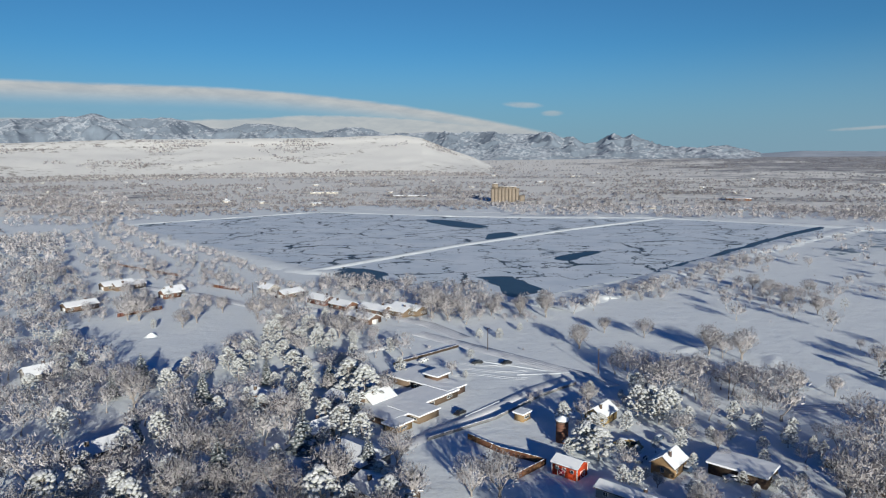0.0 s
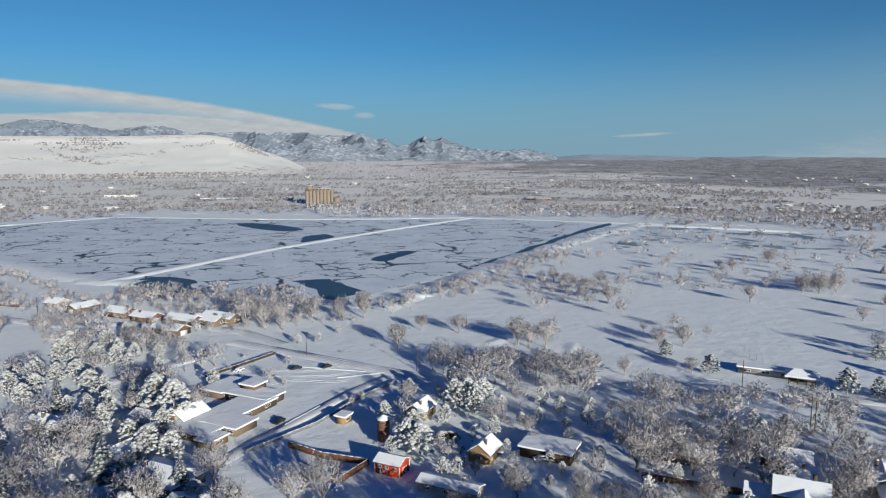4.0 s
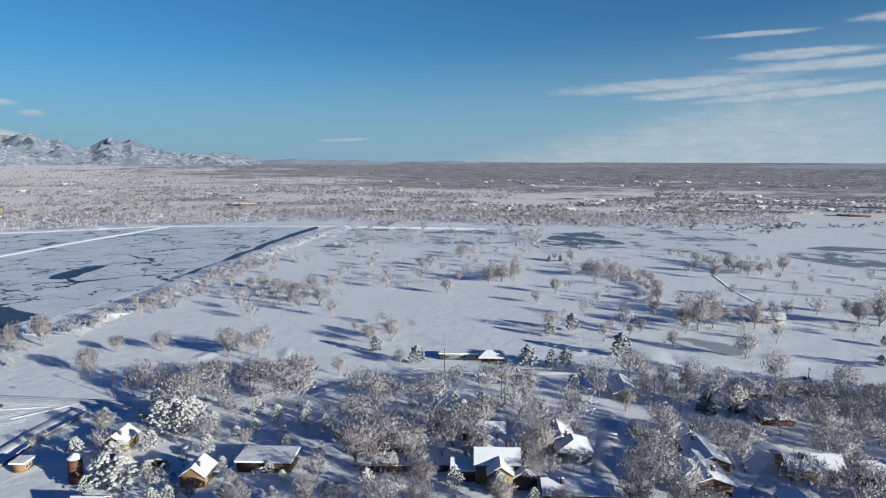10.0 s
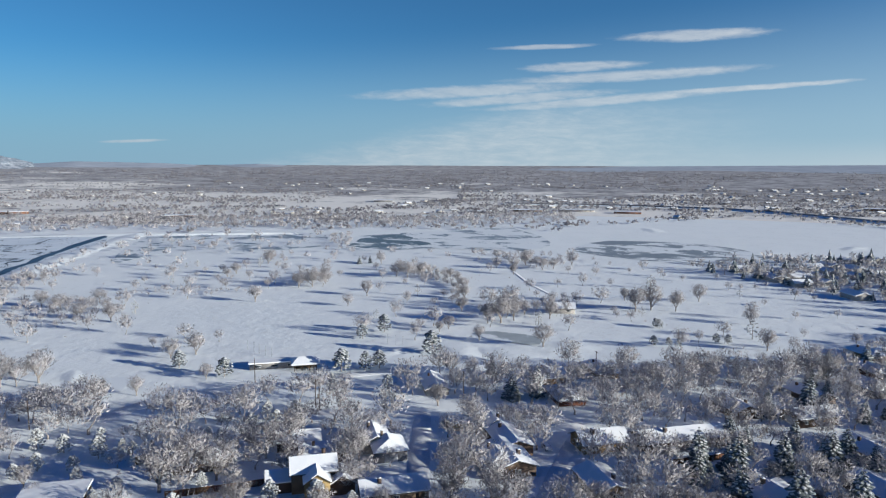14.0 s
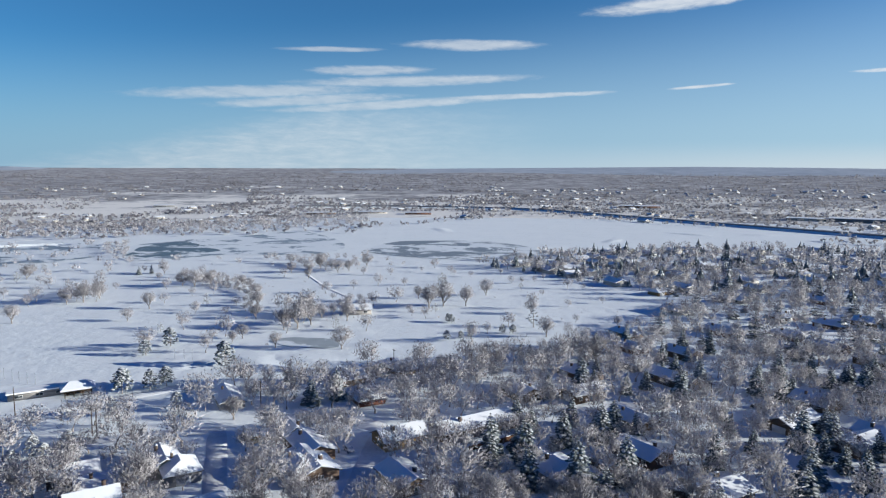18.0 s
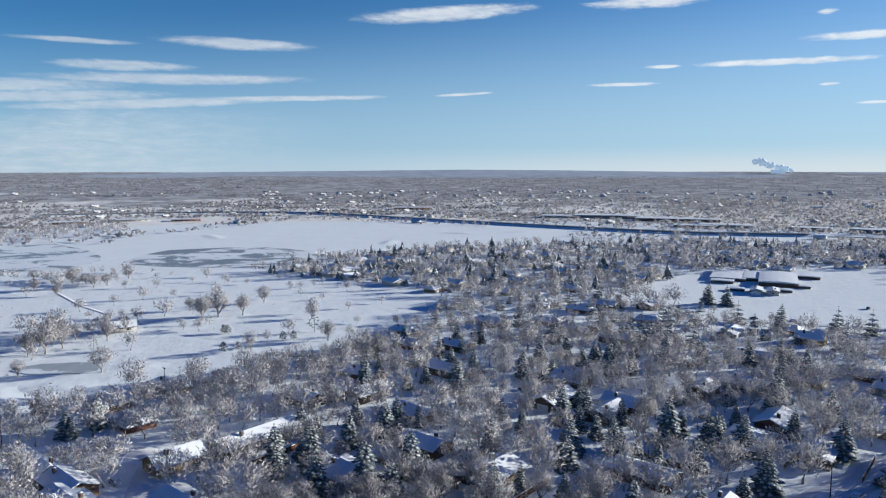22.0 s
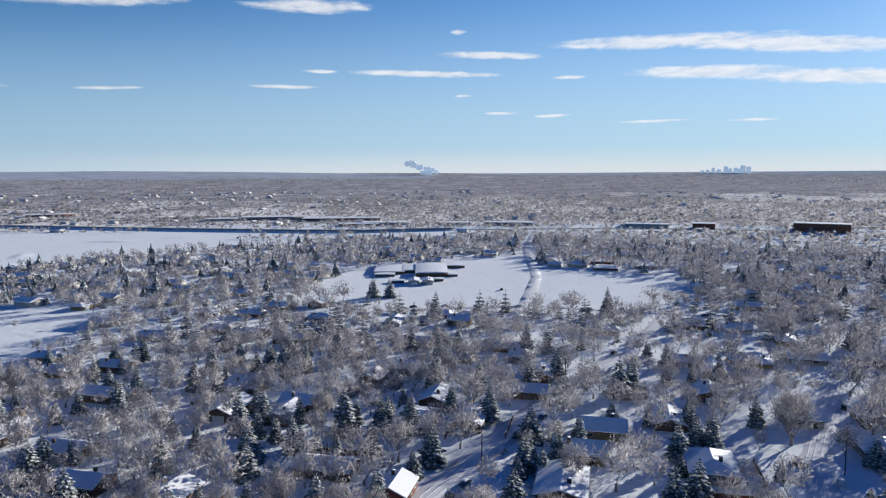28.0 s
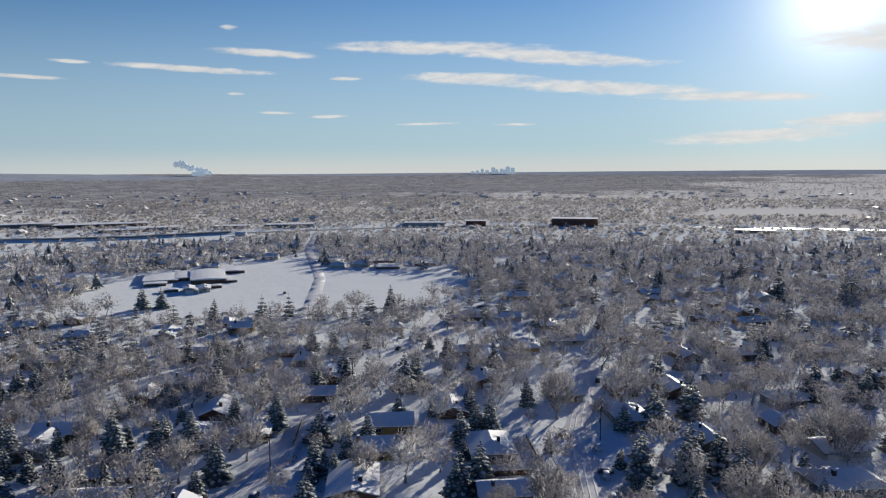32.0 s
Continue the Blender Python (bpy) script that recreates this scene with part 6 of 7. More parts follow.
for name, a0, a1 in (("south_east", 0.15, 0.85), ("south", 0.1, 0.7), ("north", 0.05, 0.95), ("school_street", 0.1, 0.9)):
    line = [heading(*p) for p in ROADS[name]]
    for i in range(9):
        f = (a0 + (a1 - a0) * (i + pick.uniform(-0.3, 0.3)) / 8.0) * (len(line) - 1)
        f = max(0.0, min(len(line) - 1.01, f))
        p, q = line[int(f)], line[int(f) + 1]
        c = p.lerp(q, f - int(f)) + Vector((q.y - p.y, p.x - q.x, 0)).normalized() * pick.choice((-4.6, 4.6))
        CARS.append((pick.choice((0, 1, 1, 2)), math.degrees(math.atan2(c.x, c.y)), c.length, math.degrees(math.atan2(q.x - p.x, q.y - p.y))))
seen_cars = set()
for k, a, d, axis in CARS:
    p = heading(a, d)
    m = pose(p.x, p.y, 0.0, 0, 0, 90 - axis)
    if k in seen_cars:
        copy_thing(CAR_KINDS[k], m)
    else:
        CAR_KINDS[k].matrix_basis = m
        seen_cars.add(k)
    HOUSE_SPOTS.append((p.x, p.y, 3.5))

# ---- trees ----
BROAD = [broadleaf(100 + i, 12.0, (6.2, 5.4, 6.8, 5.0, 5.9)[i], (0.13, 0.17, 0.10, 0.15, 0.12)[i], 2400, 0.080, True, 0.083) for i in range(5)]
SPRUCE = [conifer(200 + i, 14.0, (4.9, 4.4, 5.4, 4.1)[i], (13, 14, 12, 14)[i], (0.92, 0.85, 0.95, 0.88)[i]) for i in range(4)]
PINE = [tuft_pine(300 + i, 9.0, (3.3, 3.0, 3.7, 2.7)[i], 130, 0.92) for i in range(4)]
SHADY_PINE = [tuft_pine(320 + i, 9.0, (3.3, 3.6)[i], 140, 0.55) for i in range(2)]


def tree_thing(name, soups, parts, mats, label, category, group):
    t = tagged(new(name), label, category, group)
    for n, s, m in zip(parts, soups, mats):
        ob = part(n, s.mesh(n), m, t)
        if n in ("snow", "crown", "needles"):
            ob["kind"] = "stuff"
    return t


WOODY = ("trunk", "crown"), (BARK, TWIG)
FROSTY = ("trunk", "needles", "snow"), (BARK, NEEDLE_FROST, NEEDLE_SNOW)
EVER = ("trunk", "needles", "snow"), (BARK, NEEDLE, NEEDLE_SNOW)
THINGS = {
    "b": ([tree_thing("bare_tree", s, *WOODY, "bare broad-leaved tree white with hoar frost", "tree", "frosted bare trees") for s in BROAD], 12.0),
    "c": ([tree_thing("spruce", s, *EVER, "dark spruce with snow on its branches", "tree", "snowy spruces") for s in SPRUCE], 14.0),
    "p": ([tree_thing("pine", s, *FROSTY, "round-headed pine thickly laden with snow", "tree", "snow-laden pines") for s in PINE], 9.0),
    "q": ([tree_thing("pine", s, *EVER, "dark round-headed pine dusted with snow", "tree", "dark park pines") for s in SHADY_PINE], 9.0),
}
used = {}
rng = random.Random(77)


def put_tree(kind, x, y, high):
    """One tree as a thing of its own."""
    protos, base = THINGS[kind]
    k = rng.randrange(len(protos))
    s = high / base
    m = pose(x, y, float(rise(math.hypot(x, y))), rng.uniform(-2, 2), rng.uniform(-2, 2), rng.uniform(0, 360)) @ Matrix.Diagonal((s * rng.uniform(0.9, 1.15), s * rng.uniform(0.9, 1.15), s, 1))
    if (kind, k) not in used:
        used[kind, k] = 1
        protos[k].matrix_basis = m
    else:
        ob = copy_thing(protos[k], Matrix.Identity(4))
        ob.matrix_basis = m
        used[kind, k] += 1


class Spots:
    """Keeps trees apart from one another, from houses and from roads."""

    def __init__(self):
        self.cells = {}

    def free(self, x, y, gap):
        i, j = int(x // 8), int(y // 8)
        for a in range(i - 1, i + 2):
            for b in range(j - 1, j + 2):
                for px, py, pg in self.cells.get((a, b), ()):
                    if (px - x) ** 2 + (py - y) ** 2 < (0.5 * (gap + pg)) ** 2:
                        return False
        return True

    def add(self, x, y, gap):
        self.cells.setdefault((int(x // 8), int(y // 8)), []).append((x, y, gap))


def clear_of(pts, roads=True):
    """Which places are off the houses and the roads."""
    ok = np.ones(len(pts), bool)
    for x, y, r in HOUSE_SPOTS:
        ok &= (pts[:, 0] - x) ** 2 + (pts[:, 1] - y) ** 2 > (r * 0.62) ** 2
    if roads:
        for line, wide in ROAD_LINES:
            for (x1, y1), (x2, y2) in zip(line, line[1:]):
                dx, dy = x2 - x1, y2 - y1
                t = np.clip(((pts[:, 0] - x1) * dx + (pts[:, 1] - y1) * dy) / (dx * dx + dy * dy), 0, 1)
                ok &= (pts[:, 0] - x1 - t * dx) ** 2 + (pts[:, 1] - y1 - t * dy) ** 2 > wide ** 2
    return ok


spots = Spots()
for table in (PARK_TREES, GOLF_TREES, COURSE_TREES, STREET_SPRUCES, SOUTH_SPRUCES, YARD_PINES, YARD_TREES):
    for kind, a, d, high in table:
        p = heading(a, d)
        if kind == "p" and a > 30:
            kind = "q"
        put_tree(kind, p.x, p.y, high)
        spots.add(p.x, p.y, high * 0.45)

loose = []


def grow(ring, area, seed, mix, low, high, gap, off=(), roads=True, clump=0.0, rows=0.0):
    """Fills a ring with trees, one to so many square metres; mix gives kinds and their shares; rows sets them in lines so far apart along the shore."""
    r = np.random.RandomState(seed)
    pr = random.Random(seed)
    xs, ys = [p[0] for p in ring], [p[1] for p in ring]
    count = int((max(xs) - min(xs)) * (max(ys) - min(ys)) / area)
    pts = np.stack([r.uniform(min(xs), max(xs), count), r.uniform(min(ys), max(ys), count)], -1)
    ok = inside(pts, ring) & clear_of(pts, roads)
    for k in off:
        ok &= ~inside(pts, k)
    for x, y in pts[ok]:
        if rows and (x * 0.84 + y * 0.54 + 4.0 * noise.noise(Vector((x * 0.01, y * 0.01, 1.0)))) % rows > 0.42 * rows and pr.random() < 0.9:
            continue
        if clump and noise.noise(Vector((x * 0.02, y * 0.02, seed))) < clump - 0.5 + pr.uniform(-0.15, 0.15):
            continue
        size = pr.uniform(0, 1) ** 1.4
        room = gap * (0.75 + 0.6 * size)
        if not spots.free(x, y, room):
            continue
        spots.add(x, y, room)
        u = pr.random()
        for kind, share in mix:
            u -= share
            if u <= 0:
                break
        if kind == "c" and 30 < math.degrees(math.atan2(x, y)) < 74 and pr.random() < 0.75:
            kind = "b"
        loose.append((math.hypot(x, y), kind, x, y, (low + (high - low) * size) * (1.15 if kind == "b" and high > 10 and math.degrees(math.atan2(x, y)) > 124 else 1.0) * (0.95 if kind == "c" else 0.8 if kind in "pq" else 1.0)))


NEAR_OFF = [FIELD, LOT, LAKE, POND]
grow(Z_WEST, 28, 1, (("b", 0.48), ("p", 0.42), ("c", 0.10)), 8, 14, 6.0, NEAR_OFF)
grow(ring_of((-36, 110), (-2.7, 110), (-2.7, 155), (-30.8, 187), (-36, 200)), 18, 2, (("b", 0.7), ("p", 0.3)), 9, 16, 5.6, NEAR_OFF)
grow(ring_of((-40, 187), (-30.8, 187), (-29.9, 361), (-29.3, 810), (-40, 810)), 60, 22, (("b", 0.75), ("p", 0.25)), 8, 13, 6.5, NEAR_OFF)
grow(LOT, 70, 56, (("b", 0.7), ("p", 0.3)), 1.6, 6.5, 4.0, [ring_of((-2.5, 262), (10.6, 254), (10.6, 236), (4.0, 226), (1.0, 250))])
grow(ring_of((-10.5, 432), (-4.0, 408), (3.0, 392), (3.0, 368), (-4.0, 384), (-10.5, 398)), 26, 57, (("b", 1.0),), 8, 14, 6.0, [LAKE])
grow(ring_of((-15.0, 405), (-2.0, 348), (-2.0, 322), (-15.0, 362)), 26, 58, (("b", 0.65), ("p", 0.35)), 3, 10, 4.6, [FIELD, LOT])
grow(Z_MID, 22, 3, (("b", 0.6), ("p", 0.4)), 7, 12, 5.5, NEAR_OFF)
grow(Z_SHORE, 15, 4, (("b", 0.78), ("p", 0.22)), 3.5, 9, 4.4, NEAR_OFF, clump=0.10, rows=27.0)
grow(Z_YARD, 34, 5, (("b", 0.35), ("p", 0.65)), 4, 9, 5.4, NEAR_OFF + [BARNYARD])
grow(Z_ROW, 14, 6, (("b", 0.95), ("p", 0.05)), 8, 15, 5.6, NEAR_OFF)
grow(Z_GROVE, 18, 7, (("b", 0.85), ("p", 0.15)), 8, 15, 5.2, NEAR_OFF)
grow(ring_of((37, 126), (54, 126), (55, 205), (46, 214), (37, 190)), 30, 60, (("b", 0.75), ("p", 0.25)), 5, 12, 6.2, NEAR_OFF)
grow(ring_of((45.2, 242), (50.5, 240), (50.5, 165), (48, 163)), 60, 8, (("b", 0.8), ("p", 0.2)), 8, 12, 6, NEAR_OFF)
grow(ring_of((9.6, 105), (54, 105), (50, 145), (9.6, 138)), 16, 9, (("b", 0.8), ("p", 0.2)), 10, 17, 5.6, NEAR_OFF)
grow(ring_of((14, 138), (49, 138), (47, 164), (30, 160), (14, 150)), 36, 28, (("b", 0.45), ("p", 0.55)), 7, 12, 6.5, NEAR_OFF)
grow(ring_of((52, 150), (57, 232), (66, 262), (76, 275), (88, 308), (96, 250), (96, 150)), 18, 55, (("b", 0.86), ("c", 0.14)), 8, 15, 6.4, NEAR_OFF)
grow(ring_of((96, 150), (96, 330), (106, 345), (119, 320), (124, 240), (118, 150)), 18, 59, (("b", 0.72), ("c", 0.28)), 8, 15, 6.7, [SCHOOL, FIELD])
grow(EAST, 22, 10, (("b", 0.72), ("c", 0.28)), 6, 15, 7.0, [SCHOOL, FIELD], clump=0.13)
grow(Z_BANK, 40, 11, (("b", 1.0),), 3, 9, 4.0, [LAKE], roads=False, clump=0.45)
grow(ring_of((-3, 384), (1, 372), (5, 366), (9, 356), (9, 340), (4, 330), (-3, 322)), 26, 14, (("b", 1.0),), 9, 15, 7.0, [LAKE])
grow(ring_of((9, 352), (16, 428), (17, 424), (11, 340)), 60, 15, (("b", 1.0),), 5, 10, 5.0, [LAKE], roads=False)
GOLF = ring_of((28, 690), (31, 850), (46, 800), (47, 640), (62, 640), (74, 560), (86, 470), (88, 430), (84, 330), (60, 300), (40, 330), (26, 300), (20, 400), (24, 560))
MEADOW = ring_of((36.1, 437), (46.5, 445), (47.9, 344), (39.9, 316), (33.5, 340), (31.6, 412))
grow(GOLF, 700, 12, (("b", 0.93), ("q", 0.07)), 5, 12, 8, [LAKE, POND, MEADOW, MARSH, POND_A, POND_B], roads=False)
grow(ring_of((24, 440), (26, 455), (30, 415), (30, 385), (27, 380)), 70, 13, (("b", 1.0),), 5, 9, 5, roads=False)

grow(ring_of((51.0, 516), (53.2, 548), (55.8, 495), (56.9, 461), (57.0, 391), (55.8, 393), (55.7, 453), (53.2, 486)), 9, 16, (("b", 1.0),), 4, 6.5, 3.8, roads=False)
grow(ring_of((29.5, 482), (32.4, 480), (37.9, 461), (40.2, 448), (37.9, 438), (29.7, 455)), 26, 17, (("b", 1.0),), 1.8, 3.5, 2.6, roads=False)
grow(ring_of((42.3, 488), (45.2, 500), (45.2, 456), (42.6, 453)), 30, 18, (("b", 1.0),), 7, 11, 4.5, roads=False)
grow(ring_of((59.9, 587), (62.1, 601), (62.6, 543), (60.2, 530)), 60, 19, (("b", 1.0),), 8, 13, 6.0, roads=False)
grow(ring_of((58.7, 389), (61.4, 402), (61.7, 345), (59.0, 335)), 40, 20, (("b", 1.0),), 9, 15, 6.0, [POND_B], roads=False)
grow(ring_of((62.7, 396), (65.4, 402), (65.6, 366), (62.8, 360)), 40, 21, (("b", 1.0),), 6, 11, 5.0, roads=False)
grow(ring_of((18.7, 435), (27.8, 447), (28.5, 392), (26.4, 383), (22.0, 406)), 60, 23, (("b", 1.0),), 4, 9, 4.5, roads=False)
grow(ring_of((45.6, 807), (47.3, 788), (47.5, 654), (45.6, 654)), 50, 24, (("b", 1.0),), 5, 9, 5.0, roads=False)
grow(ring_of((29.5, 1074), (65.9, 1160), (65.9, 982), (45.9, 865), (29.5, 928)), 110, 25, (("b", 1.0),), 6, 11, 5.0, [LAKE, POND])
grow(ring_of((3.6, 1116), (32.8, 1196), (32.9, 958), (5.5, 915)), 130, 26, (("b", 1.0),), 6, 11, 5.0, [LAKE])
grow(ring_of((-32.7, 1806), (-25.5, 1912), (-23.3, 946), (-26.4, 934), (-32.9, 860)), 130, 27, (("b", 1.0),), 6, 10, 5.0, [LAKE], clump=0.5)
grow(EAST, 110, 51, (("b", 1.0),), 1.4, 2.8, 3.0, [SCHOOL], clump=0.30)
grow(Z_YARD, 18, 52, (("p", 0.75), ("b", 0.25)), 1.4, 3.6, 2.8, NEAR_OFF)
grow(Z_WEST, 30, 53, (("b", 0.6), ("p", 0.4)), 1.4, 3.4, 2.8, NEAR_OFF)
grow(GOLF, 900, 54, (("b", 1.0),), 0.9, 2.2, 2.6, [LAKE, POND, MEADOW, MARSH, POND_A, POND_B], roads=False, clump=0.4)
loose.sort()
ROOM = {"b": 230, "c": 200, "p": 180, "q": 20}
rest = []
for d, kind, x, y, high in loose:
    if ROOM[kind] > 0 and d < 330 and high > 3.0:
        ROOM[kind] -= 1
        put_tree(kind, x, y, high)
    else:
        rest.append((d, kind, x, y, high))

# the trees past those, joined, lighter the farther they stand
NEAR_B = [joined(broadleaf(390 + i, 12.0, (6.2, 5.4, 6.6)[i], 0.12, 760, 0.125, False, 0.09)) for i in range(3)]
MID_B = [joined(broadleaf(400 + i, 12.0, 6.0, 0.06, 320, 0.245, False, 0.10)) for i in range(3)]
FAR_B = [joined((Soup(), broadleaf(420 + i, 12.0, 6.0, 0.06, 60, 0.62, False, 0.15)[1])) for i in range(3)]
MID_C = [joined(conifer(440 + i, 14.0, 4.9, 6, 0.9)) for i in range(3)]
FAR_C = [joined(far_spruce(460 + i)) for i in range(3)]
MID_P = [joined(tuft_pine(480 + i, 9.0, 3.3, 30, 0.9)) for i in range(2)]
small = 560
for lo, hi, kind, protos, mats, base, label in (
        (0, 330, "b", NEAR_B, (BARK, TWIG), 12.0, "many bare broad-leaved trees white with frost"), (330, 560, "b", MID_B, (BARK, TWIG), 12.0, "bare frosted trees of the suburb"), (560, 2000, "b", FAR_B, (BARK, TWIG), 12.0, "distant bare frosted trees"),
        (0, 480, "c", MID_C, (BARK, NEEDLE, NEEDLE_SNOW), 14.0, "dark snowy spruces of the suburb"), (480, 2000, "c", FAR_C, (BARK, NEEDLE, NEEDLE_SNOW), 14.0, "distant dark spruces dusted with snow"),
        (0, 2000, "pq", MID_P, (BARK, NEEDLE_FROST, NEEDLE_SNOW), 9.0, "snow-laden pines")):
    rows = [(x, y, 0.0, (x * 7.7 + y * 3.1) % 6.28, high / base) for d, k, x, y, high in rest if k in kind and (lo <= d < hi if high > 3.0 else lo == small)]
    if rows:
        merged("woods", protos, np.array(rows), mats, label)

# ---- the far plain: streaks of trees and roofs out to the horizon ----
rs = np.random.RandomState(31)


def far_points(count, d0, d1, power, seed):
    r = np.random.RandomState(seed)
    a = np.radians(r.uniform(-40, 176, count))
    d = d0 + (d1 - d0) * r.uniform(0, 1, count) ** power
    return np.stack([d * np.sin(a), d * np.cos(a)], -1)


def streaky(pts, scale, seed, level):
    """Keeps the points where a stretched noise is high, so that they stand in belts."""
    out = []
    for x, y in pts:
        u, v = x * 0.755 - y * 0.656, x * 0.656 + y * 0.755
        d = math.hypot(x, y)
        east = max(0.0, min(1.0, (math.degrees(math.atan2(x, y)) - 30) / 70))
        out.append(noise.noise(Vector((u * scale, v * scale * 1.0, seed))) + 0.5 * noise.noise(Vector((u * scale * 3.1, v * scale * 3.1, seed + 5))) > level + 0.05 - 0.47 * east)
    return pts[np.array(out)]


WHITE_FIELD = ring_of((66.2, 940), (75.5, 1097), (79.7, 1194), (91.2, 1035), (102.7, 1015), (98.8, 825), (91.2, 800), (84.4, 660), (72.6, 660))
FAR_FIELD = ring_of((154.9, 1297), (158, 1600), (166.4, 1665), (168, 1420), (163.2, 1400))
OPEN_FIELDS = [ring_of((44.5, 1536), (49.2, 2048), (56.2, 2068), (56.2, 1618), (48.0, 1295), (44.5, 1266)),
               ring_of((52.9, 945), (69.0, 1282), (74.6, 1293), (70.4, 1024), (60.4, 956)),
               ring_of((58.3, 1968), (69.9, 2197), (76.0, 1973), (66.2, 1630)),
               ring_of((76.5, 2750), (84.8, 3916), (85.3, 2661), (77.4, 2149))]


def off_fields(pts):
    """Which places are off the open white fields of the plain."""
    ok = np.ones(len(pts), bool)
    for ring in OPEN_FIELDS:
        ok &= ~inside(pts, ring)
    return ok


pts = np.concatenate([far_points(17000, 860, 2000, 0.9, 41), far_points(17000, 2000, 4000, 0.8, 42)])
ok = ~inside(pts, LAKE) & ~inside(pts, POND) & ~inside(pts, WHITE_FIELD) & ~inside(pts, FAR_FIELD) & ~inside(pts, EAST) & ~inside(pts, GOLF) & ~inside(pts, MARSH)
dd, aa = np.hypot(pts[:, 0], pts[:, 1]), np.degrees(np.arctan2(pts[:, 0], pts[:, 1]))
ok &= ~((dd > 2280) & (aa < 3.5)) & ~((dd > 3950) & (aa < 26)) & ~((dd < 1000) & (aa < 32) & (aa > -26))
pts = pts[ok]
pts = pts[clear_of(pts) & off_fields(pts)]
pts = streaky(pts, 0.006, 2.0, -0.12)
more = far_points(19000, 620, 2000, 0.75, 45)
aa = np.degrees(np.arctan2(more[:, 0], more[:, 1]))
ok = (aa > 108) & ~inside(more, EAST) & ~inside(more, SCHOOL) & ~inside(more, FAR_FIELD) & ~inside(more, WHITE_FIELD) & (np.hypot(more[:, 0], more[:, 1]) > np.where(aa < 122, 1010, 620))
more = more[ok]
pts = np.concatenate([pts, more[clear_of(more)]])
d = np.hypot(pts[:, 0], pts[:, 1])


def far_clump(seed, n=7, high=9.0, wide=6.0):
    """A far tree as a heap of a few coarse sprays of twigs."""
    r = random.Random(seed)
    s = Soup()
    for i in range(n):
        a, f = i * 2.4, r.random()
        c = Vector((math.cos(a) * wide * 0.6 * f, math.sin(a) * wide * 0.6 * f, high * (0.75 - 0.5 * f * f) * r.uniform(0.6, 1.0)))
        u = Vector((r.gauss(0, 1), r.gauss(0, 1), r.gauss(0.4, 0.7))).normalized() * r.uniform(1.8, 3.4)
        v = u.orthogonal().normalized() * r.uniform(1.0, 1.9)
        v.rotate(Matrix.Rotation(r.uniform(0, 6.28), 3, u))
        s.fan([c - u, c + v, c + u * 1.2, c - v])
    return joined((Soup(), s))


CLUMP = [far_clump(500 + i) for i in range(5)]
rows = np.stack([pts[:, 0], pts[:, 1], rise(d), rs.uniform(0, 6.28, len(pts)), rs.uniform(0.45, 1.0, len(pts))], -1)
lines = []
pick = random.Random(83)
for k in range(330):
    a, d = pick.uniform(-36, 100), 1000 + 2600 * pick.random() ** 1.5
    if (a < 4 and d > 2200) or (a < 32 and d < 1060) or (66 < a < 103 and d < 1230):
        continue
    c, way = heading(a, d), heading(a + 90 + pick.uniform(-16, 16), 1.0)
    long = pick.uniform(50, 240)
    for i in range(int(long / 5.5)):
        q = c + way * (i * 5.5 - long / 2 + pick.uniform(-2, 2)) + Vector((pick.uniform(-4, 4), pick.uniform(-4, 4), 0))
        lines.append((q.x, q.y, float(rise(q.length)), pick.uniform(0, 6.28), pick.uniform(0.45, 0.95)))
lines = np.array(lines)
rows = np.concatenate([rows, lines[off_fields(lines[:, :2])]])
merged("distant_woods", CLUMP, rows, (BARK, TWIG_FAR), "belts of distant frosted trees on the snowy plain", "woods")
pts = far_points(800, 860, 2500, 0.75, 43)
ok = ~inside(pts, LAKE) & ~inside(pts, POND) & ~inside(pts, WHITE_FIELD) & ~inside(pts, FAR_FIELD) & ~inside(pts, GOLF) & ~inside(pts, MARSH) & ~inside(pts, SCHOOL) & ~inside(pts, EAST)
dd, aa = np.hypot(pts[:, 0], pts[:, 1]), np.degrees(np.arctan2(pts[:, 0], pts[:, 1]))
ok &= ~((dd > 2280) & (aa < 3.5)) & ~((dd < 1020) & (aa < 82))
pts = pts[ok & clear_of(pts) & off_fields(pts) & ((aa > 40) | (np.arange(len(pts)) % 5 == 0))]


def little_house():
    wall, roof = gable_body(13, 9, 2.8, 4.4), gable_shell(13, 9, 2.8, 4.4, 0.5, 0.4)
    return joined((wall, roof))


d = np.hypot(pts[:, 0], pts[:, 1])
rows = np.stack([pts[:, 0], pts[:, 1], rise(d), np.where(rs.uniform(0, 1, len(pts)) < 0.5, radians(49), radians(-41)), rs.uniform(0.65, 1.1, len(pts))], -1)
merged("distant_houses", [little_house()], np.concatenate([rows, np.array(BACK_HOUSES)]), (WALL_PALE, SNOW_ROOF), "hundreds of distant low houses with snowy roofs", "houses")


# scrub and dark trees along the mesa's rim, in its gullies and at its foot
heights = np.array([v.co[:] for v in mesa.data.vertices])
rows_deep = 27
rows = []
pick = random.Random(61)
for i, (x, y, z) in enumerate(heights):
    f = (i % rows_deep) / (rows_deep - 1)
    gully = noise.noise(Vector((x * 0.004, y * 0.004, 8.0))) + 0.6 * noise.noise(Vector((x * 0.013, y * 0.013, 3.0)))
    share = 2 if 0.8 < f < 0.95 and gully > 0.15 else 2 if f < 0.12 else 1 if gully > 0.42 else 0
    for k in range(share):
        rows.append((x + pick.uniform(-12, 12), y + pick.uniform(-12, 12), z - 1.0, pick.uniform(0, 6.28), pick.uniform(0.5, 1.25)))
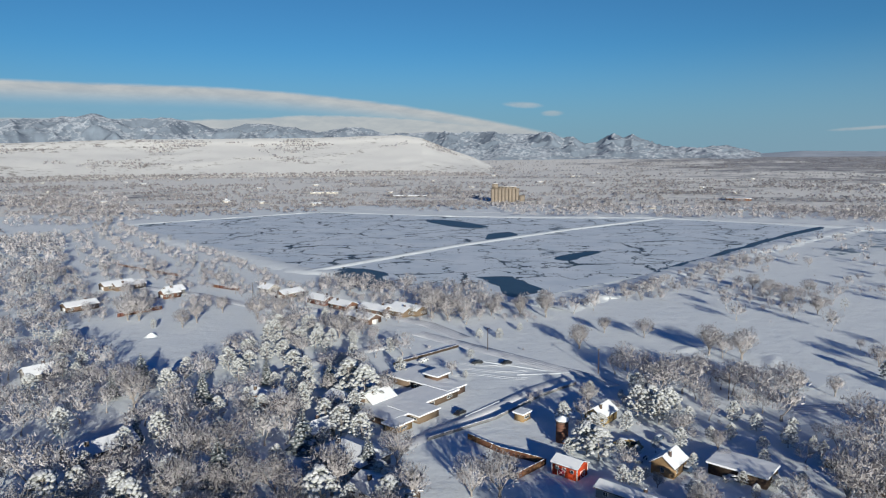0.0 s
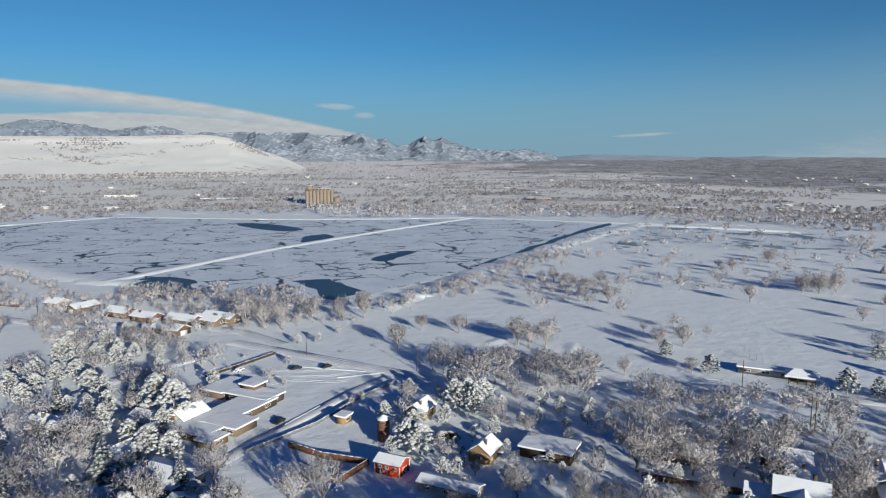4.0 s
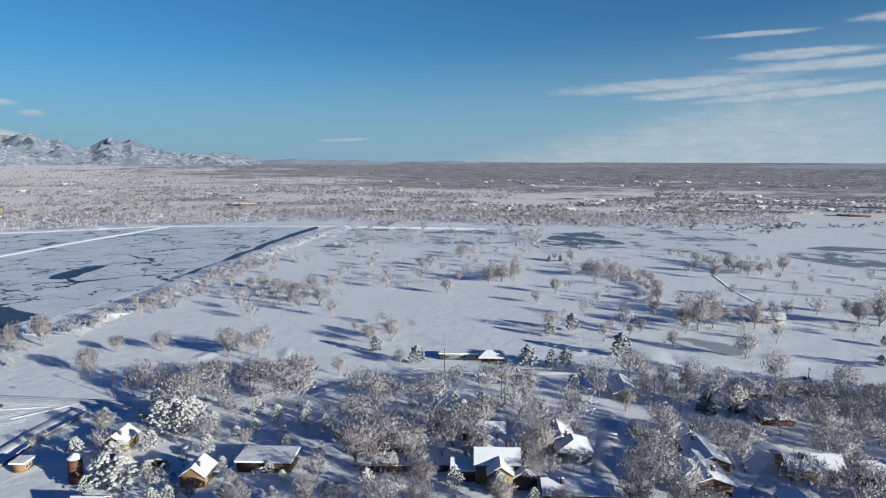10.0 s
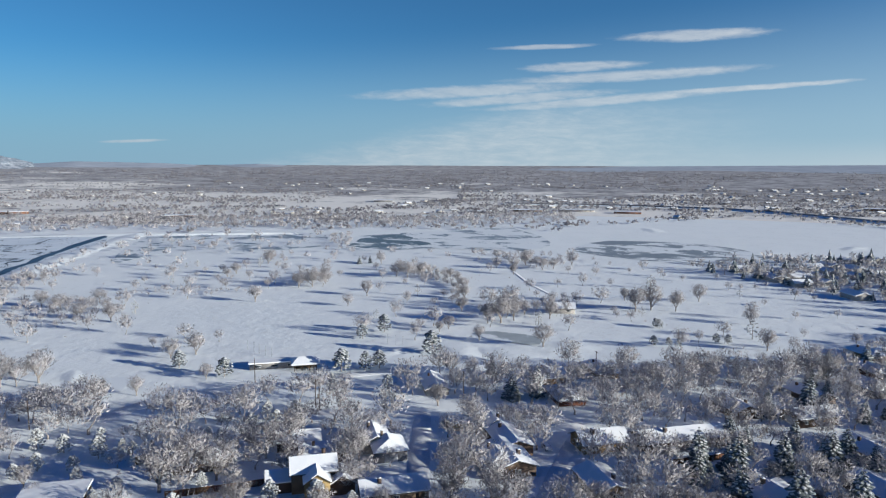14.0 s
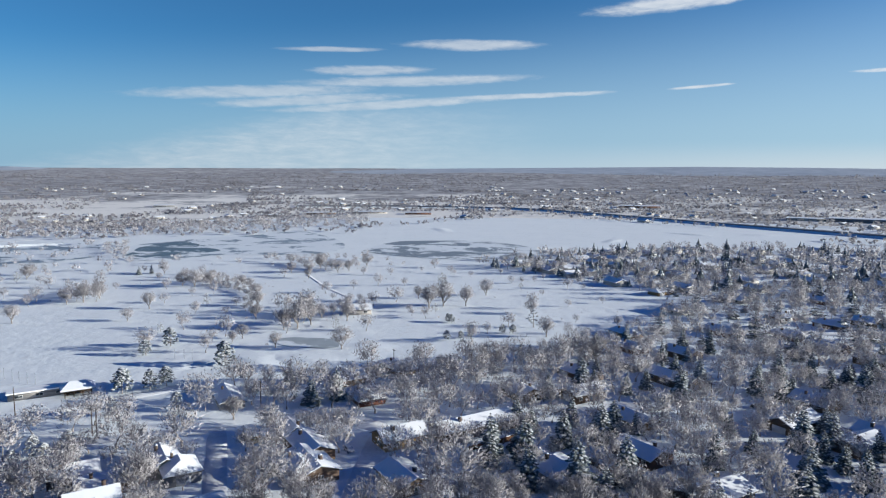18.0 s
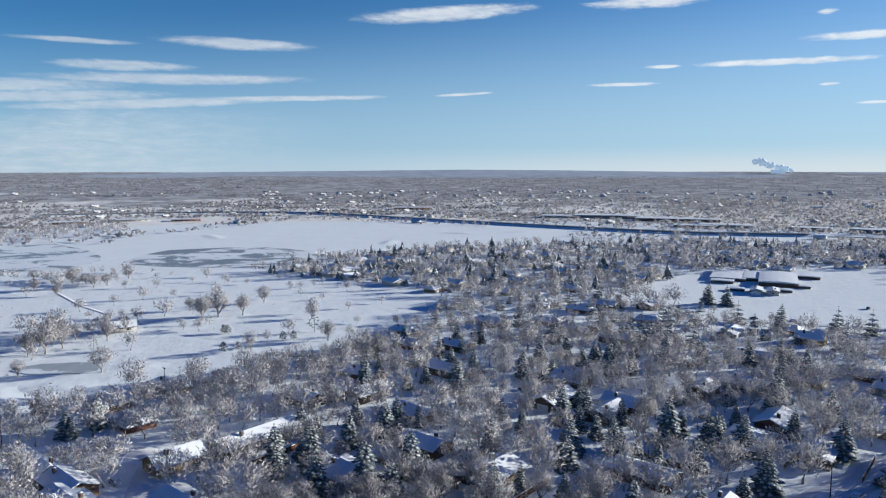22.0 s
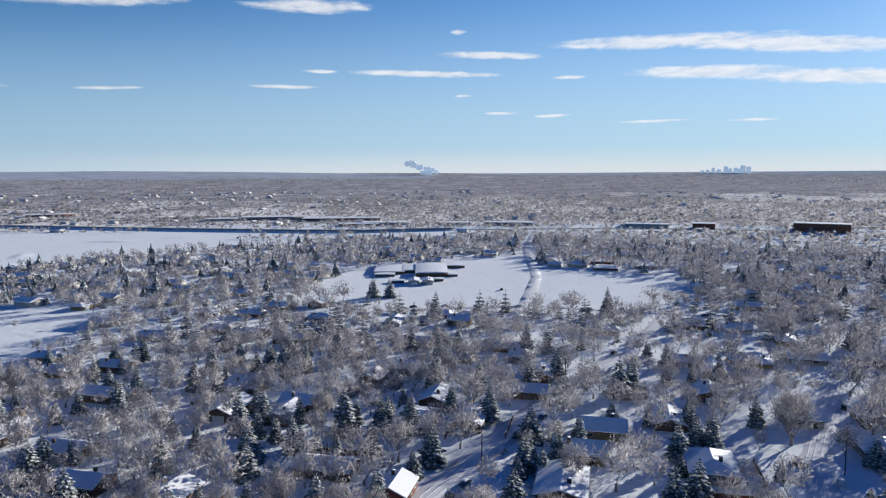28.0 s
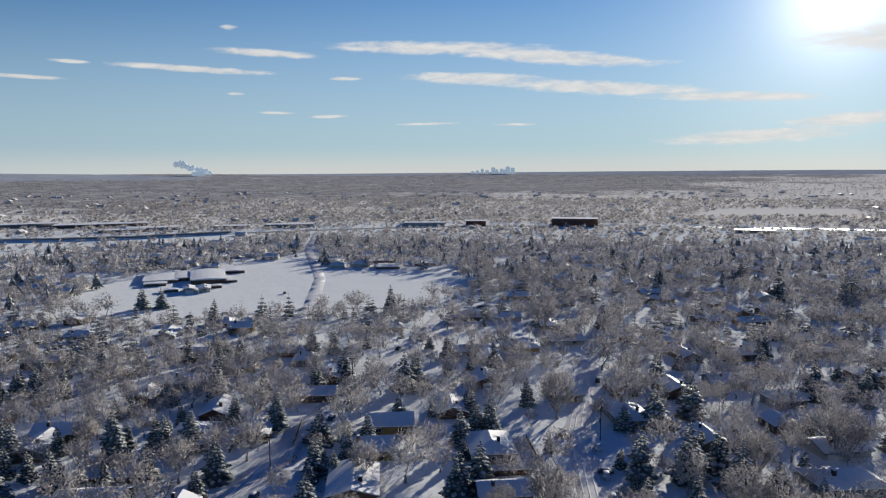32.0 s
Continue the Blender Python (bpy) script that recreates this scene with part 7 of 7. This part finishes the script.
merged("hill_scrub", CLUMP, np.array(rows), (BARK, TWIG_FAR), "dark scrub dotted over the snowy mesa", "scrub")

# ---- on the horizon ----


def distance_material(name, colour, glow):
    """Things at the edge of sight: the lit air before them is put into colour and glow."""
    m = bpy.data.materials.new(name)
    m.use_nodes = True
    n = Nodes(m.node_tree)
    at = n.node("ShaderNodeNewGeometry").outputs["Position"]
    shade = n.mix(n.noise(at, 0.03, 4.0), (*colour, 1), (*[c * 0.85 for c in colour], 1))
    p = n.node("ShaderNodeBsdfPrincipled", {"Base Color": shade, "Roughness": 1.0, "Emission Color": shade, "Emission Strength": glow})
    n.node("ShaderNodeOutputMaterial", [p.outputs[0]])
    return m


HAZE_BLUE = distance_material("hazy_tower", (0.46, 0.60, 0.72), 0.40)
STEAM = distance_material("hazy_glowing_steam", (0.46, 0.58, 0.70), 0.38)
city = tagged(new("city_skyline"), "hazy blue towers of a far city on the horizon", "city")
for a, e, wide in ((138.6, 0.25, 22), (139.0, 0.45, 20), (139.4, 0.30, 24), (139.9, 0.60, 26), (140.2, 0.40, 22), (140.6, 0.45, 24), (141.1, 0.68, 30), (141.5, 0.55, 28), (138.2, 0.18, 26), (140.9, 0.35, 26)):
    p = heading(a, 4650)
    top = EYE + 4650 * math.tan(radians(e * 0.75))
    s = boxes(((-wide / 2, -wide / 2, 40), (wide / 2, wide / 2, top)), ((-wide / 3, -wide / 3, top), (wide / 3, wide / 3, top + 4)))
    part("tower", s.mesh("tower"), HAZE_BLUE, city, at=pose(p.x, p.y, 0, 0, 0, -a))
plant = tagged(new("power_plant"), "far power plant under its steam plume", "power plant")
p = heading(116.3, 4600)
part("hall", boxes(((-40, -20, 40), (40, 20, 95)), ((-10, -8, 95), (2, 8, 112))).mesh("hall"), HAZE_BLUE, plant, at=pose(p.x, p.y, 0, 0, 0, -116))
steam = Soup()
rr = random.Random(9)
for k in range(34):
    f = k / 33
    c = Vector((-120 + 190 * f + rr.uniform(-8, 8), 0, 92 + 55 * (1 - f) ** 1.3 + rr.uniform(-9, 9)))
    n = 7
    size = rr.uniform(9, 17) * (1.1 - 0.4 * f)
    for j in range(5):
        o = c + Vector((rr.uniform(-1, 1), rr.uniform(-1, 1), rr.uniform(-1, 1))) * size * 0.6
        k0 = len(steam.v)
        q = [o + Vector((math.cos(2 * math.pi * i / n), 0.6 * math.sin(2 * math.pi * i / n), 0.2 * math.sin(i * 3.0))) * size * rr.uniform(0.7, 1.1) for i in range(n)]
        steam.v += q + [o + Vector((0, 0, size * 0.8)), o - Vector((0, 0, size * 0.8))]
        for i in range(n):
            steam.t += [(k0 + i, k0 + (i + 1) % n, k0 + n), (k0 + (i + 1) % n, k0 + i, k0 + n + 1)]
part("plume", steam.mesh("plume"), STEAM, plant, "grey-blue steam plume drifting low", pose(p.x, p.y, 0, 0, 0, -116))
